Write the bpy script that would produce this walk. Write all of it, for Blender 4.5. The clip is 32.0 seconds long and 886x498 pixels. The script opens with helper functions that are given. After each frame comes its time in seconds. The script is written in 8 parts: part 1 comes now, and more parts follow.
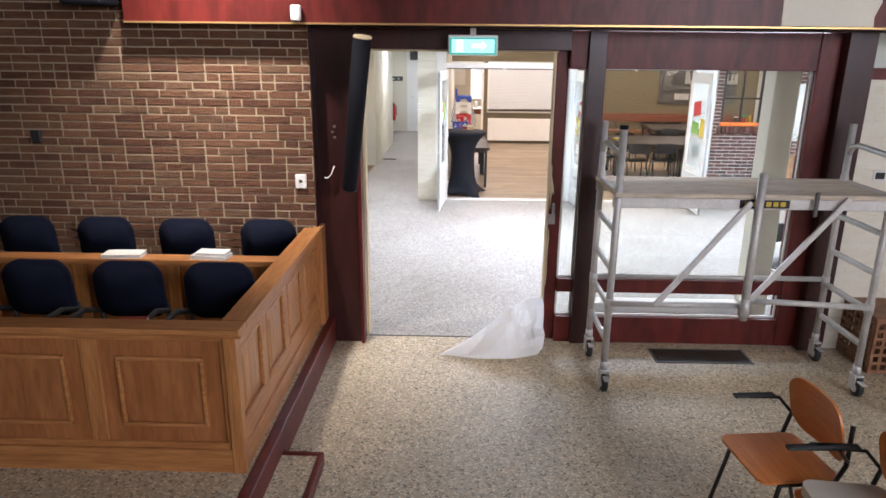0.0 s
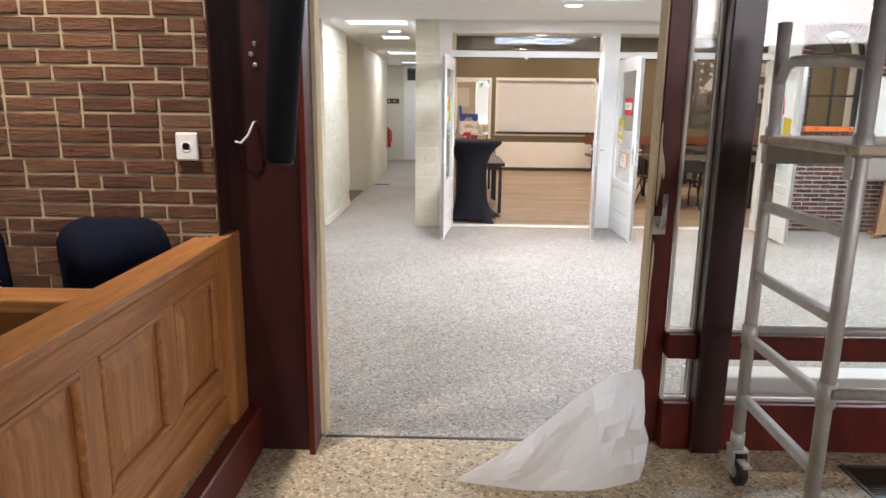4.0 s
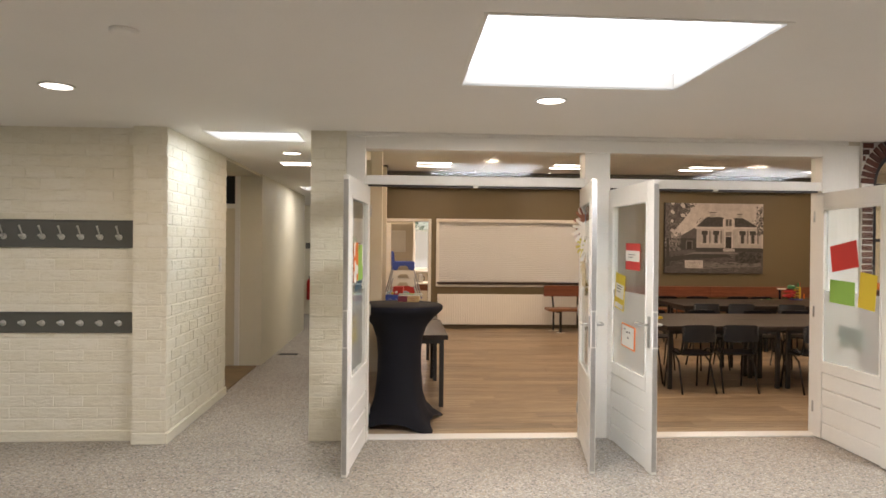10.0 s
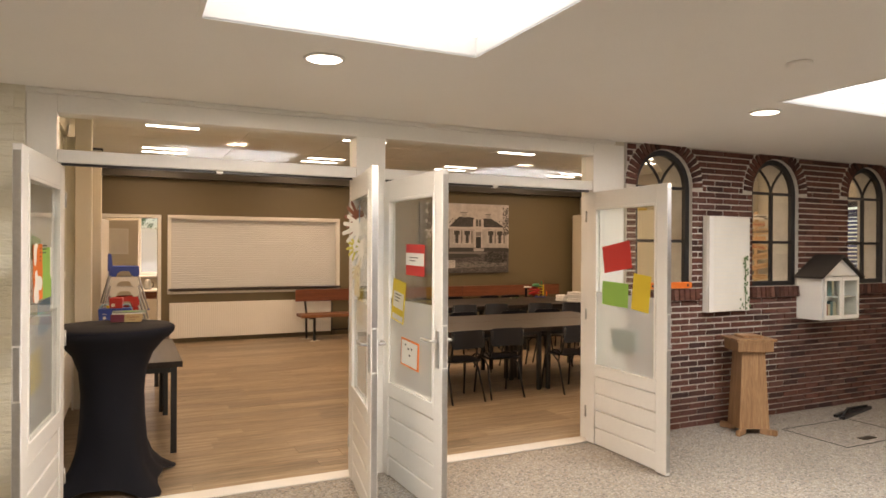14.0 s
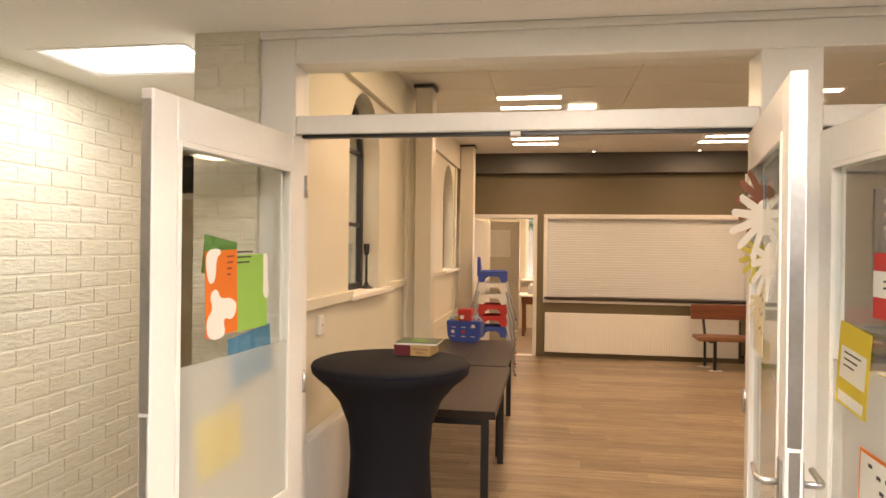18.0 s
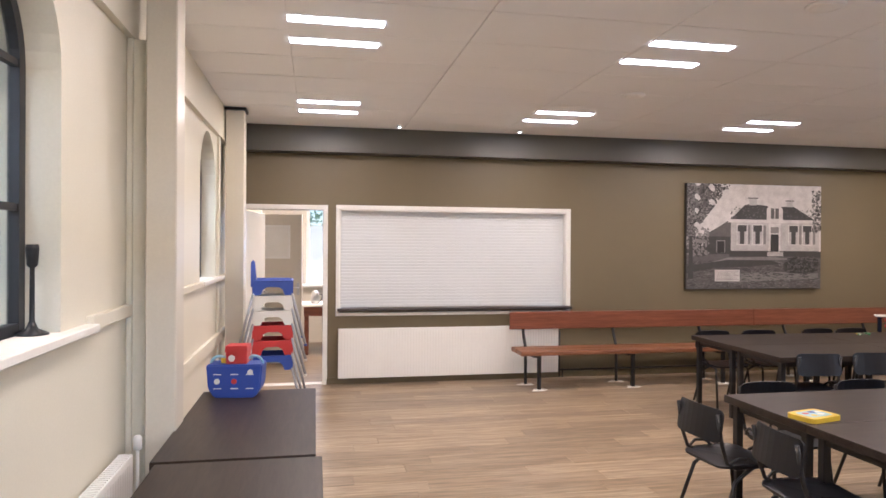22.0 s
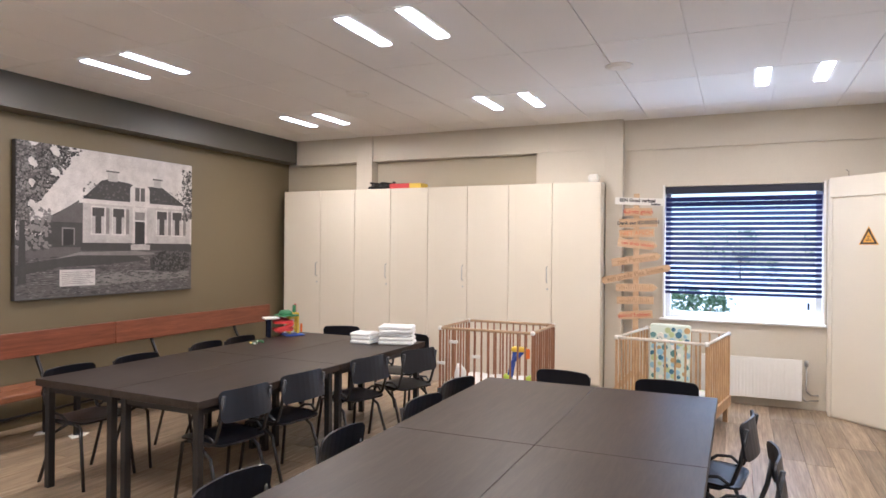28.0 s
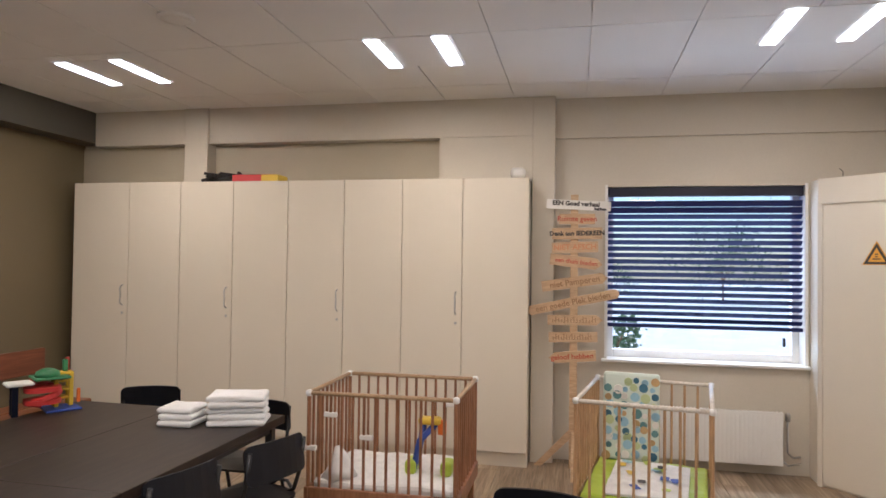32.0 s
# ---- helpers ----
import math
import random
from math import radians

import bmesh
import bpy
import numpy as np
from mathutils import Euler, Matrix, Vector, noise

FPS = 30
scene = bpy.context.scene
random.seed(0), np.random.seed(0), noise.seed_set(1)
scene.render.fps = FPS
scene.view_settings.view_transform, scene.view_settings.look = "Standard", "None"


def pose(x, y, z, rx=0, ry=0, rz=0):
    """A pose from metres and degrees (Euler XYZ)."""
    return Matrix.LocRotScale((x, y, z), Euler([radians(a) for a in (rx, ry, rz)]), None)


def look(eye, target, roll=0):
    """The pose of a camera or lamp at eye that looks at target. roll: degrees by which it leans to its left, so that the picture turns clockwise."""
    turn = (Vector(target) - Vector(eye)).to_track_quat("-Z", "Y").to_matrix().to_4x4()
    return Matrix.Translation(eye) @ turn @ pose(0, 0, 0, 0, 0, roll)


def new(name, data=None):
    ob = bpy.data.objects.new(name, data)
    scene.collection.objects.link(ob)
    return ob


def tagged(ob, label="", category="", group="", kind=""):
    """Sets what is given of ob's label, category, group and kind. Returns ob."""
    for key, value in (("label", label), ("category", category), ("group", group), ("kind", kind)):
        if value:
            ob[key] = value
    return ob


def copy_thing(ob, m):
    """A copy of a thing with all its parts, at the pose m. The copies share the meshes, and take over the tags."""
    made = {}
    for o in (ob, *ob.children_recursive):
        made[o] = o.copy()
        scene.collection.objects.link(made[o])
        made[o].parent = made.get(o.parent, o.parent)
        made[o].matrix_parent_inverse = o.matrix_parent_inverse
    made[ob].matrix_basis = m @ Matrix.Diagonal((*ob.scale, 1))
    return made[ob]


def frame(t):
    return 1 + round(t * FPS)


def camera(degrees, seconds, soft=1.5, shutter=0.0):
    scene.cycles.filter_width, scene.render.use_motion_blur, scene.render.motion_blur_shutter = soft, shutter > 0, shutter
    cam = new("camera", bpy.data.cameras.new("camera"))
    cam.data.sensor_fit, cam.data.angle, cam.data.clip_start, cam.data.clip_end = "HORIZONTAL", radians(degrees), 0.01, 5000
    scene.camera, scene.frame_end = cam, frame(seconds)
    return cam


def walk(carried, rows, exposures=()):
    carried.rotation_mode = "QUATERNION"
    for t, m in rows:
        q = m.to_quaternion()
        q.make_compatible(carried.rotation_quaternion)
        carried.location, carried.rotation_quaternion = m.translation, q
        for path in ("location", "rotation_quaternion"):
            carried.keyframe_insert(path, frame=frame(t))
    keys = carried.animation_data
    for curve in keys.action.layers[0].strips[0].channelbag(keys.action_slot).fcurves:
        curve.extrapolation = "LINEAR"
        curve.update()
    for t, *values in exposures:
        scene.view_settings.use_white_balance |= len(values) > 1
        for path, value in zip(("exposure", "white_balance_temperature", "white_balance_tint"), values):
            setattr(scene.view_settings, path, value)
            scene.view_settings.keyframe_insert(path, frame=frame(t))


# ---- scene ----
cam = camera(67.52, 32.0, soft=1.6)
ROWS = [
    (0.0, -0.095, -0.126, 2.261, 1.36, -16.32, -0.55),
    (0.5, -0.092, 0.111, 2.260, 1.42, -16.35, -0.54),
    (1.0, -0.095, 0.380, 2.201, 1.47, -16.37, -0.57),
    (1.5, -0.118, 0.674, 2.112, 1.43, -16.39, -0.59),
    (2.0, -0.147, 0.974, 2.016, 1.29, -16.37, -0.61),
    (2.5, -0.178, 1.275, 1.873, 1.31, -16.40, -0.63),
    (3.0, -0.200, 1.579, 1.698, 1.22, -16.50, -0.67),
    (3.5, -0.210, 1.880, 1.580, 1.16, -16.58, -0.67),
    (4.0, -0.223, 2.171, 1.522, 1.20, -12.40, -0.64),
    (4.5, -0.237, 2.436, 1.516, 1.16, -6.52, -0.65),
    (5.5, -0.237, 2.854, 1.529, 0.59, -1.60, -0.65),
    (6.5, -0.238, 3.272, 1.542, -0.28, -0.23, -0.66),
    (7.0, -0.235, 3.509, 1.547, -1.26, -0.29, -0.63),
    (7.5, -0.221, 3.767, 1.543, -2.27, -0.25, -0.55),
    (8.0, -0.189, 4.018, 1.553, -3.22, -0.27, -0.52),
    (8.5, -0.151, 4.263, 1.568, -3.47, -0.24, -0.49),
    (9.0, -0.073, 4.509, 1.575, -3.46, -0.22, -0.51),
    (9.5, -0.006, 4.767, 1.576, -3.49, -0.20, -0.54),
    (10.0, 0.004, 5.064, 1.569, -3.52, -0.19, -0.55),
    (10.5, 0.033, 5.367, 1.572, -3.62, -0.21, -0.55),
    (11.0, 0.050, 5.674, 1.566, -4.45, -0.21, -0.61),
    (11.5, 0.008, 5.941, 1.565, -5.48, -0.17, -0.64),
    (12.0, -0.043, 6.047, 1.575, -8.16, -0.12, -0.67),
    (12.5, -0.039, 6.057, 1.588, -12.91, -0.02, -0.62),
    (13.0, -0.015, 6.004, 1.589, -17.93, 0.01, -0.47),
    (13.5, 0.027, 5.981, 1.588, -22.32, -0.01, -0.31),
    (14.5, 0.167, 6.221, 1.581, -26.52, -0.10, -0.34),
    (15.5, 0.484, 6.828, 1.574, -16.47, -0.19, -0.38),
    (16.0, 0.634, 7.141, 1.588, -12.32, -0.26, -0.45),
    (16.5, 0.721, 7.361, 1.604, -3.55, -0.45, -0.53),
    (17.0, 0.732, 7.505, 1.613, 7.91, -0.45, -0.62),
    (17.5, 0.742, 7.652, 1.617, 9.11, -0.35, -0.67),
    (18.0, 0.738, 7.853, 1.614, 9.11, -0.21, -0.67),
    (18.5, 0.706, 8.091, 1.608, 9.08, -0.15, -0.71),
    (19.0, 0.657, 8.374, 1.602, 9.18, -0.17, -0.83),
    (19.5, 0.563, 8.721, 1.608, 8.75, -0.22, -0.91),
    (20.0, 0.494, 9.010, 1.603, 5.93, -0.17, -0.76),
    (20.5, 0.454, 9.243, 1.605, 0.88, -0.11, -0.65),
    (21.0, 0.437, 9.495, 1.621, -4.93, -0.16, -0.51),
    (21.5, 0.400, 9.717, 1.628, -8.61, -0.21, -0.40),
    (22.0, 0.426, 9.915, 1.631, -10.84, -0.22, -0.37),
    (22.5, 0.448, 10.130, 1.626, -11.48, -0.25, -0.37),
    (23.0, 0.506, 10.374, 1.623, -11.77, -0.24, -0.37),
    (23.5, 0.575, 10.629, 1.619, -11.86, -0.30, -0.36),
    (24.0, 0.675, 10.903, 1.621, -13.97, -0.32, -0.34),
    (24.5, 0.769, 11.152, 1.611, -17.10, -0.32, -0.36),
    (25.0, 0.850, 11.392, 1.600, -23.14, -0.27, -0.42),
    (25.5, 0.908, 11.533, 1.596, -30.89, -0.28, -0.35),
    (26.0, 1.015, 11.678, 1.594, -39.84, -0.18, -0.27),
    (26.5, 1.111, 11.754, 1.599, -48.80, -0.22, -0.27),
    (27.5, 1.323, 12.011, 1.586, -63.00, -0.15, -0.40),
    (28.5, 1.655, 12.269, 1.574, -66.84, -0.07, -0.52),
    (29.0, 1.860, 12.399, 1.578, -67.22, -0.13, -0.57),
    (29.5, 2.113, 12.530, 1.579, -70.33, -0.16, -0.57),
    (30.0, 2.360, 12.664, 1.580, -71.76, -0.18, -0.61),
    (30.5, 2.621, 12.786, 1.586, -73.63, -0.18, -0.61),
    (31.0, 2.887, 12.905, 1.585, -76.25, -0.04, -0.63),
    (31.5, 3.143, 12.998, 1.602, -78.36, 0.11, -0.65),
    (32.0, 3.361, 13.102, 1.619, -78.51, 1.14, -0.73),
]
EXPOSURES = [(0.0, 0.98, 5400, 18), (3.4, 0.74, 5780, 18), (4.6, 0.42, 5850, 16), (6.4, 0.33, 6150, 15), (7.6, 0.22, 6350, 16), (9.0, 0.06, 6550, 17),
             (13.0, -0.12, 7100, 20), (15.0, 0.12, 7700, 21), (16.5, 0.23, 7900, 22), (18.5, 0.21, 7500, 22), (20.0, 0.37, 6050, 19),
             (21.5, 0.62, 5150, 18), (22.5, 0.78, 4980, 18), (24.0, 0.8, 4900, 16), (26.0, 1.10, 4720, 14), (28.5, 0.79, 4860, 14), (30.0, 0.53, 4970, 14), (32.0, 0.18, 5080, 14)]
walk(cam, [(t, pose(x, y, z, 90 + pitch, roll, yaw)) for t, x, y, z, yaw, pitch, roll in ROWS], EXPOSURES)

# ---- world and lights ----
world = bpy.data.worlds.new("world")
scene.world = world
world.use_nodes = True
sky = world.node_tree.nodes.new("ShaderNodeTexSky")
sky.sky_type, sky.sun_disc = "NISHITA", False
sky.sun_elevation, sky.sun_rotation = radians(59), radians(65)
background = world.node_tree.nodes["Background"]
background.inputs["Strength"].default_value = 0.15
world.node_tree.links.new(sky.outputs["Color"], background.inputs["Color"])

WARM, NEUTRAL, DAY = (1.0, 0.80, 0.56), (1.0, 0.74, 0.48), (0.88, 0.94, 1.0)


def sun_lamp():
    data = bpy.data.lights.new("sun", "SUN")
    data.energy, data.angle, data.color = 5.0, radians(8), (1.0, 0.96, 0.9)
    ob = new("sun", data)
    ob.matrix_world = look((20, 17, 20), (9, 12, 0))


def area_lamp(name, x, y, z, sx, sy, watts, color, target=None, spread=180):
    data = bpy.data.lights.new(name, "AREA")
    data.shape, data.size, data.size_y = "RECTANGLE", sx, sy
    data.energy, data.color, data.spread = watts, color, radians(spread)
    ob = new(name, data)
    ob.matrix_world = look((x, y, z), target or (x, y + 0.0001, z - 1))
    return ob


sun_lamp()
# meeting room: ten twin-strip fittings in a grid
LAMP_X, LAMP_Y = (0.54, 2.89, 5.26, 7.65), (11.78, 14.18, 16.49)
SKEW = (0.0, 0.0, 0.012, 0.046)   # the last rows of the grid run slightly askew
FITTINGS = [(lx - k * (16.49 - ly), ly - 0.6 * k) for lx, k in zip(LAMP_X, SKEW) for ly in LAMP_Y]
for lx, ly in FITTINGS:
    area_lamp("fitting_light", lx, ly, 2.955, 0.58, 0.5, 18.5, NEUTRAL)
# hall: skylights and downlights
area_lamp("skylight_light", 0.945, 8.24, 2.47, 1.2, 1.1, 64, (0.85, 0.95, 1.0))
area_lamp("skylight_light", 4.28, 8.24, 2.47, 1.2, 1.1, 64, (0.85, 0.95, 1.0))
area_lamp("skylight_light", -4.4, 8.24, 2.47, 1.2, 1.1, 27, (0.85, 0.95, 1.0))
area_lamp("corridor_skylight_light", -1.2, 10.78, 2.47, 0.7, 0.5, 14, (0.85, 0.95, 1.0))
area_lamp("corridor_skylight_light", -1.2, 15.9, 2.47, 0.7, 0.5, 13, (1.0, 0.95, 0.85))
area_lamp("corridor_strip_light", -1.16, 12.55, 2.46, 0.36, 0.2, 8, NEUTRAL)
area_lamp("corridor_skylight_light", -1.2, 19.0, 2.47, 0.7, 0.5, 11, (1.0, 0.95, 0.85))
SPOTS = [(-2.02, 9.07), (0.92, 9.15), (0.92, 6.74), (3.85, 9.07), (3.85, 6.74), (-2.02, 6.74), (6.6, 9.07)]
for lx, ly in SPOTS:
    area_lamp("downlight_light", lx, ly, 2.465, 0.16, 0.16, 11, WARM)
# church room: unseen high fill lamps added behind the walker, lamp over the corner
area_lamp("church_fill_light", 3.7, -3.2, 3.6, 5.0, 2.4, 275, (1.0, 0.92, 0.82), (-0.5, 4.5, 0.6))
area_lamp("church_fill_light", -4.5, -2.2, 3.8, 2.5, 2.0, 9, (1.0, 0.95, 0.88), (-0.5, 4.5, 0.8))
area_lamp("church_spot_light", -1.75, 3.75, 3.9, 0.15, 0.15, 19, (1.0, 0.86, 0.66), (-1.75, 4.6, 1.9), 75)
# daylight in the window openings
area_lamp("window_daylight", 9.1, 12.12, 1.55, 1.4, 1.3, 20, DAY, (6, 12.12, 1.0))
area_lamp("kitchen_daylight", 0.9, 21.2, 1.6, 0.8, 1.2, 12, DAY, (0.4, 18, 1.2))
# unseen warm fill added to brighten the kitchen; no fitting hangs there
area_lamp("kitchen_fill_light", 0.6, 19.6, 2.72, 0.58, 0.5, 60, NEUTRAL)

# ---- materials ----


def shader(name, rough=0.6, metal=0.0, spec=0.5):
    m = bpy.data.materials.new(name)
    m.use_nodes = True
    nt = m.node_tree
    b = nt.nodes["Principled BSDF"]
    b.inputs["Roughness"].default_value = rough
    b.inputs["Metallic"].default_value = metal
    b.inputs["Specular IOR Level"].default_value = spec
    return m, nt, b


def node(nt, kind, **inputs):
    n = nt.nodes.new(kind)
    for k, v in inputs.items():
        n.inputs[k.replace("_", " ")].default_value = v
    return n


def coords(nt, scale=(1, 1, 1), rot=(0, 0, 0)):
    t = nt.nodes.new("ShaderNodeTexCoord")
    mp = nt.nodes.new("ShaderNodeMapping")
    mp.inputs["Scale"].default_value = scale
    mp.inputs["Rotation"].default_value = rot
    nt.links.new(t.outputs["Object"], mp.inputs["Vector"])
    return mp.outputs["Vector"]


def ramp(nt, fac, stops):
    r = nt.nodes.new("ShaderNodeValToRGB")
    els = r.color_ramp.elements
    els[0].position, els[0].color = stops[0][0], (*stops[0][1], 1)
    els[1].position, els[1].color = stops[-1][0], (*stops[-1][1], 1)
    for p, c in stops[1:-1]:
        e = els.new(p)
        e.color = (*c, 1)
    nt.links.new(fac, r.inputs["Fac"])
    return r.outputs["Color"]


def mix(nt, fac, a, b, mode="MIX"):
    n = nt.nodes.new("ShaderNodeMix")
    n.data_type, n.blend_type = "RGBA", mode
    if isinstance(fac, (int, float)):
        n.inputs["Factor"].default_value = fac
    else:
        nt.links.new(fac, n.inputs["Factor"])
    for key, v in (("A", a), ("B", b)):
        s = [i for i in n.inputs if i.name == key and i.type == "RGBA"][0]
        if isinstance(v, tuple):
            s.default_value = (*v, 1)
        else:
            nt.links.new(v, s)
    return [o for o in n.outputs if o.type == "RGBA"][0]


def bump(nt, b, height, strength=0.2, distance=0.002):
    n = nt.nodes.new("ShaderNodeBump")
    n.inputs["Strength"].default_value, n.inputs["Distance"].default_value = strength, distance
    nt.links.new(height, n.inputs["Height"])
    nt.links.new(n.outputs["Normal"], b.inputs["Normal"])


def scaled(c, k):
    return tuple(min(1.0, v * k) for v in c)


def paint(name, color, rough=0.5, grain=60, amount=0.06, blotch=2.5, bumps=0.08, spec=0.5, metal=0.0):
    """Painted or plain surface: fine grain, broad stains, uneven gloss."""
    m, nt, b = shader(name, rough, metal, spec)
    v = coords(nt)
    fine, broad = node(nt, "ShaderNodeTexNoise", Scale=grain, Detail=4.0), node(nt, "ShaderNodeTexNoise", Scale=blotch, Detail=5.0, Roughness=0.6)
    for n in (fine, broad):
        nt.links.new(v, n.inputs["Vector"])
    base = ramp(nt, broad.outputs["Fac"], [(0.3, scaled(color, 1 - amount)), (0.7, scaled(color, 1 + amount * 0.6))])
    grainy = ramp(nt, fine.outputs["Fac"], [(0.3, (1 - amount,) * 3), (0.7, (1, 1, 1))])
    nt.links.new(mix(nt, 1.0, base, grainy, "MULTIPLY"), b.inputs["Base Color"])
    r = nt.nodes.new("ShaderNodeMapRange")
    r.inputs["To Min"].default_value, r.inputs["To Max"].default_value = max(0.03, rough - 0.08), min(1, rough + 0.1)
    nt.links.new(broad.outputs["Fac"], r.inputs["Value"])
    nt.links.new(r.outputs["Result"], b.inputs["Roughness"])
    if bumps:
        bump(nt, b, fine.outputs["Fac"], bumps, 0.002)
    return m


def pebble_floor(name, tint, scale=95):
    """Exposed-aggregate screed: small pebbles of several colours in a pale binder."""
    m, nt, b = shader(name, 0.55, spec=0.35)
    v = coords(nt)
    cells = node(nt, "ShaderNodeTexVoronoi", Scale=scale)
    edge = node(nt, "ShaderNodeTexVoronoi", Scale=scale)
    edge.feature = "DISTANCE_TO_EDGE"
    broad = node(nt, "ShaderNodeTexNoise", Scale=0.9, Detail=5.0)
    warp = node(nt, "ShaderNodeTexNoise", Scale=scale * 0.6, Detail=2.0)
    nt.links.new(v, warp.inputs["Vector"])
    off = nt.nodes.new("ShaderNodeVectorMath")
    off.operation = "MULTIPLY_ADD"
    off.inputs[1].default_value = (0.008,) * 3
    nt.links.new(warp.outputs["Color"], off.inputs[0])
    nt.links.new(v, off.inputs[2])
    for n in (cells, edge):
        nt.links.new(off.outputs["Vector"], n.inputs["Vector"])
    nt.links.new(v, broad.inputs["Vector"])
    sep = nt.nodes.new("ShaderNodeSeparateColor")
    nt.links.new(cells.outputs["Color"], sep.inputs["Color"])
    stones = ramp(nt, sep.outputs["Red"], [(0.0, scaled(tint, 0.18)), (0.09, scaled(tint, 0.42)), (0.2, scaled(tint, 0.76)), (0.45, scaled(tint, 0.95)),
                                           (0.62, (tint[0] * 0.95, tint[1] * 0.8, tint[2] * 0.62)), (0.78, scaled(tint, 1.2)), (1.0, scaled(tint, 1.5))])
    grout = ramp(nt, edge.outputs["Distance"], [(0.02, (0, 0, 0)), (0.12, (1, 1, 1))])
    col = mix(nt, grout, scaled(tint, 0.8), stones)
    wear = ramp(nt, broad.outputs["Fac"], [(0.3, (0.84, 0.83, 0.81)), (0.7, (1.04, 1.04, 1.04))])
    nt.links.new(mix(nt, 1.0, col, wear, "MULTIPLY"), b.inputs["Base Color"])
    bump(nt, b, edge.outputs["Distance"], 0.35, 0.003)
    return m


def wood(name, dark, light, rough=0.4, scale=(3, 40, 40), random_by_piece=0.0, spec=0.5, knots=0.35):
    """Grain runs along local x."""
    m, nt, b = shader(name, rough, spec=spec)
    v = coords(nt, scale)
    if random_by_piece:
        info = nt.nodes.new("ShaderNodeObjectInfo")
        add = nt.nodes.new("ShaderNodeVectorMath")
        add.operation = "MULTIPLY_ADD"
        comb = nt.nodes.new("ShaderNodeCombineXYZ")
        for i in range(3):
            nt.links.new(info.outputs["Random"], comb.inputs[i])
        add.inputs[1].default_value = (37, 53, 71)
        nt.links.new(comb.outputs["Vector"], add.inputs[0])
        nt.links.new(v, add.inputs[2])
        v = add.outputs["Vector"]
    grain = node(nt, "ShaderNodeTexNoise", Scale=1.0, Detail=6.0, Roughness=0.62, Distortion=0.6)
    nt.links.new(v, grain.inputs["Vector"])
    fine = node(nt, "ShaderNodeTexNoise", Scale=4.0, Detail=3.0)
    nt.links.new(v, fine.inputs["Vector"])
    col = ramp(nt, grain.outputs["Fac"], [(0.3, dark), (0.5, tuple((a + c) / 2 for a, c in zip(dark, light))), (0.68, light)])
    streak = ramp(nt, fine.outputs["Fac"], [(0.35, (1 - knots,) * 3), (0.6, (1, 1, 1))])
    col = mix(nt, 0.6, col, streak, "MULTIPLY")
    if random_by_piece:
        k = random_by_piece
        tone = ramp(nt, info.outputs["Random"], [(0.0, (1 - k,) * 3), (0.5, (1 - k * 0.3, 1 - k * 0.4, 1 - k * 0.55)), (1.0, (1 + k * 0.5,) * 3)])
        col = mix(nt, 1.0, col, tone, "MULTIPLY")
    nt.links.new(col, b.inputs["Base Color"])
    bump(nt, b, fine.outputs["Fac"], 0.08, 0.001)
    return m


def brick_mat(name, stops, rough=0.85, relief=0.5, grain=70, flat=1.8, island=False, deep=0.006):
    m, nt, b = shader(name, rough, spec=0.25)
    v = coords(nt, (0.5, 1.0, flat))
    if island:
        rnd = nt.nodes.new("ShaderNodeNewGeometry").outputs["Random Per Island"]
    else:
        rnd = nt.nodes.new("ShaderNodeObjectInfo").outputs["Random"]
    shift = nt.nodes.new("ShaderNodeVectorMath")
    shift.operation = "MULTIPLY_ADD"
    spread = nt.nodes.new("ShaderNodeCombineXYZ")
    for i in range(3):
        nt.links.new(rnd, spread.inputs[i])
    shift.inputs[1].default_value = (31, 17, 23)
    nt.links.new(spread.outputs["Vector"], shift.inputs[0])
    nt.links.new(v, shift.inputs[2])
    v = shift.outputs["Vector"]
    col = ramp(nt, rnd, stops)
    n = node(nt, "ShaderNodeTexNoise", Scale=grain, Detail=6.0, Roughness=0.7)
    broad = node(nt, "ShaderNodeTexNoise", Scale=14.0, Detail=3.0)
    for q in (n, broad):
        nt.links.new(v, q.inputs["Vector"])
    shade = ramp(nt, n.outputs["Fac"], [(0.3, (0.62, 0.6, 0.58)), (0.65, (1.08, 1.06, 1.04))])
    blot = ramp(nt, broad.outputs["Fac"], [(0.35, (0.8, 0.78, 0.76)), (0.65, (1.05, 1.05, 1.05))])
    nt.links.new(mix(nt, 1.0, mix(nt, 1.0, col, shade, "MULTIPLY"), blot, "MULTIPLY"), b.inputs["Base Color"])
    bump(nt, b, n.outputs["Fac"], relief, deep)
    return m


def glow(name, color, strength):
    m = bpy.data.materials.new(name)
    m.use_nodes = True
    nt = m.node_tree
    nt.nodes.remove(nt.nodes["Principled BSDF"])
    e = node(nt, "ShaderNodeEmission", Strength=strength)
    e.inputs["Color"].default_value = (*color, 1)
    nt.links.new(e.outputs["Emission"], nt.nodes["Material Output"].inputs["Surface"])
    return m


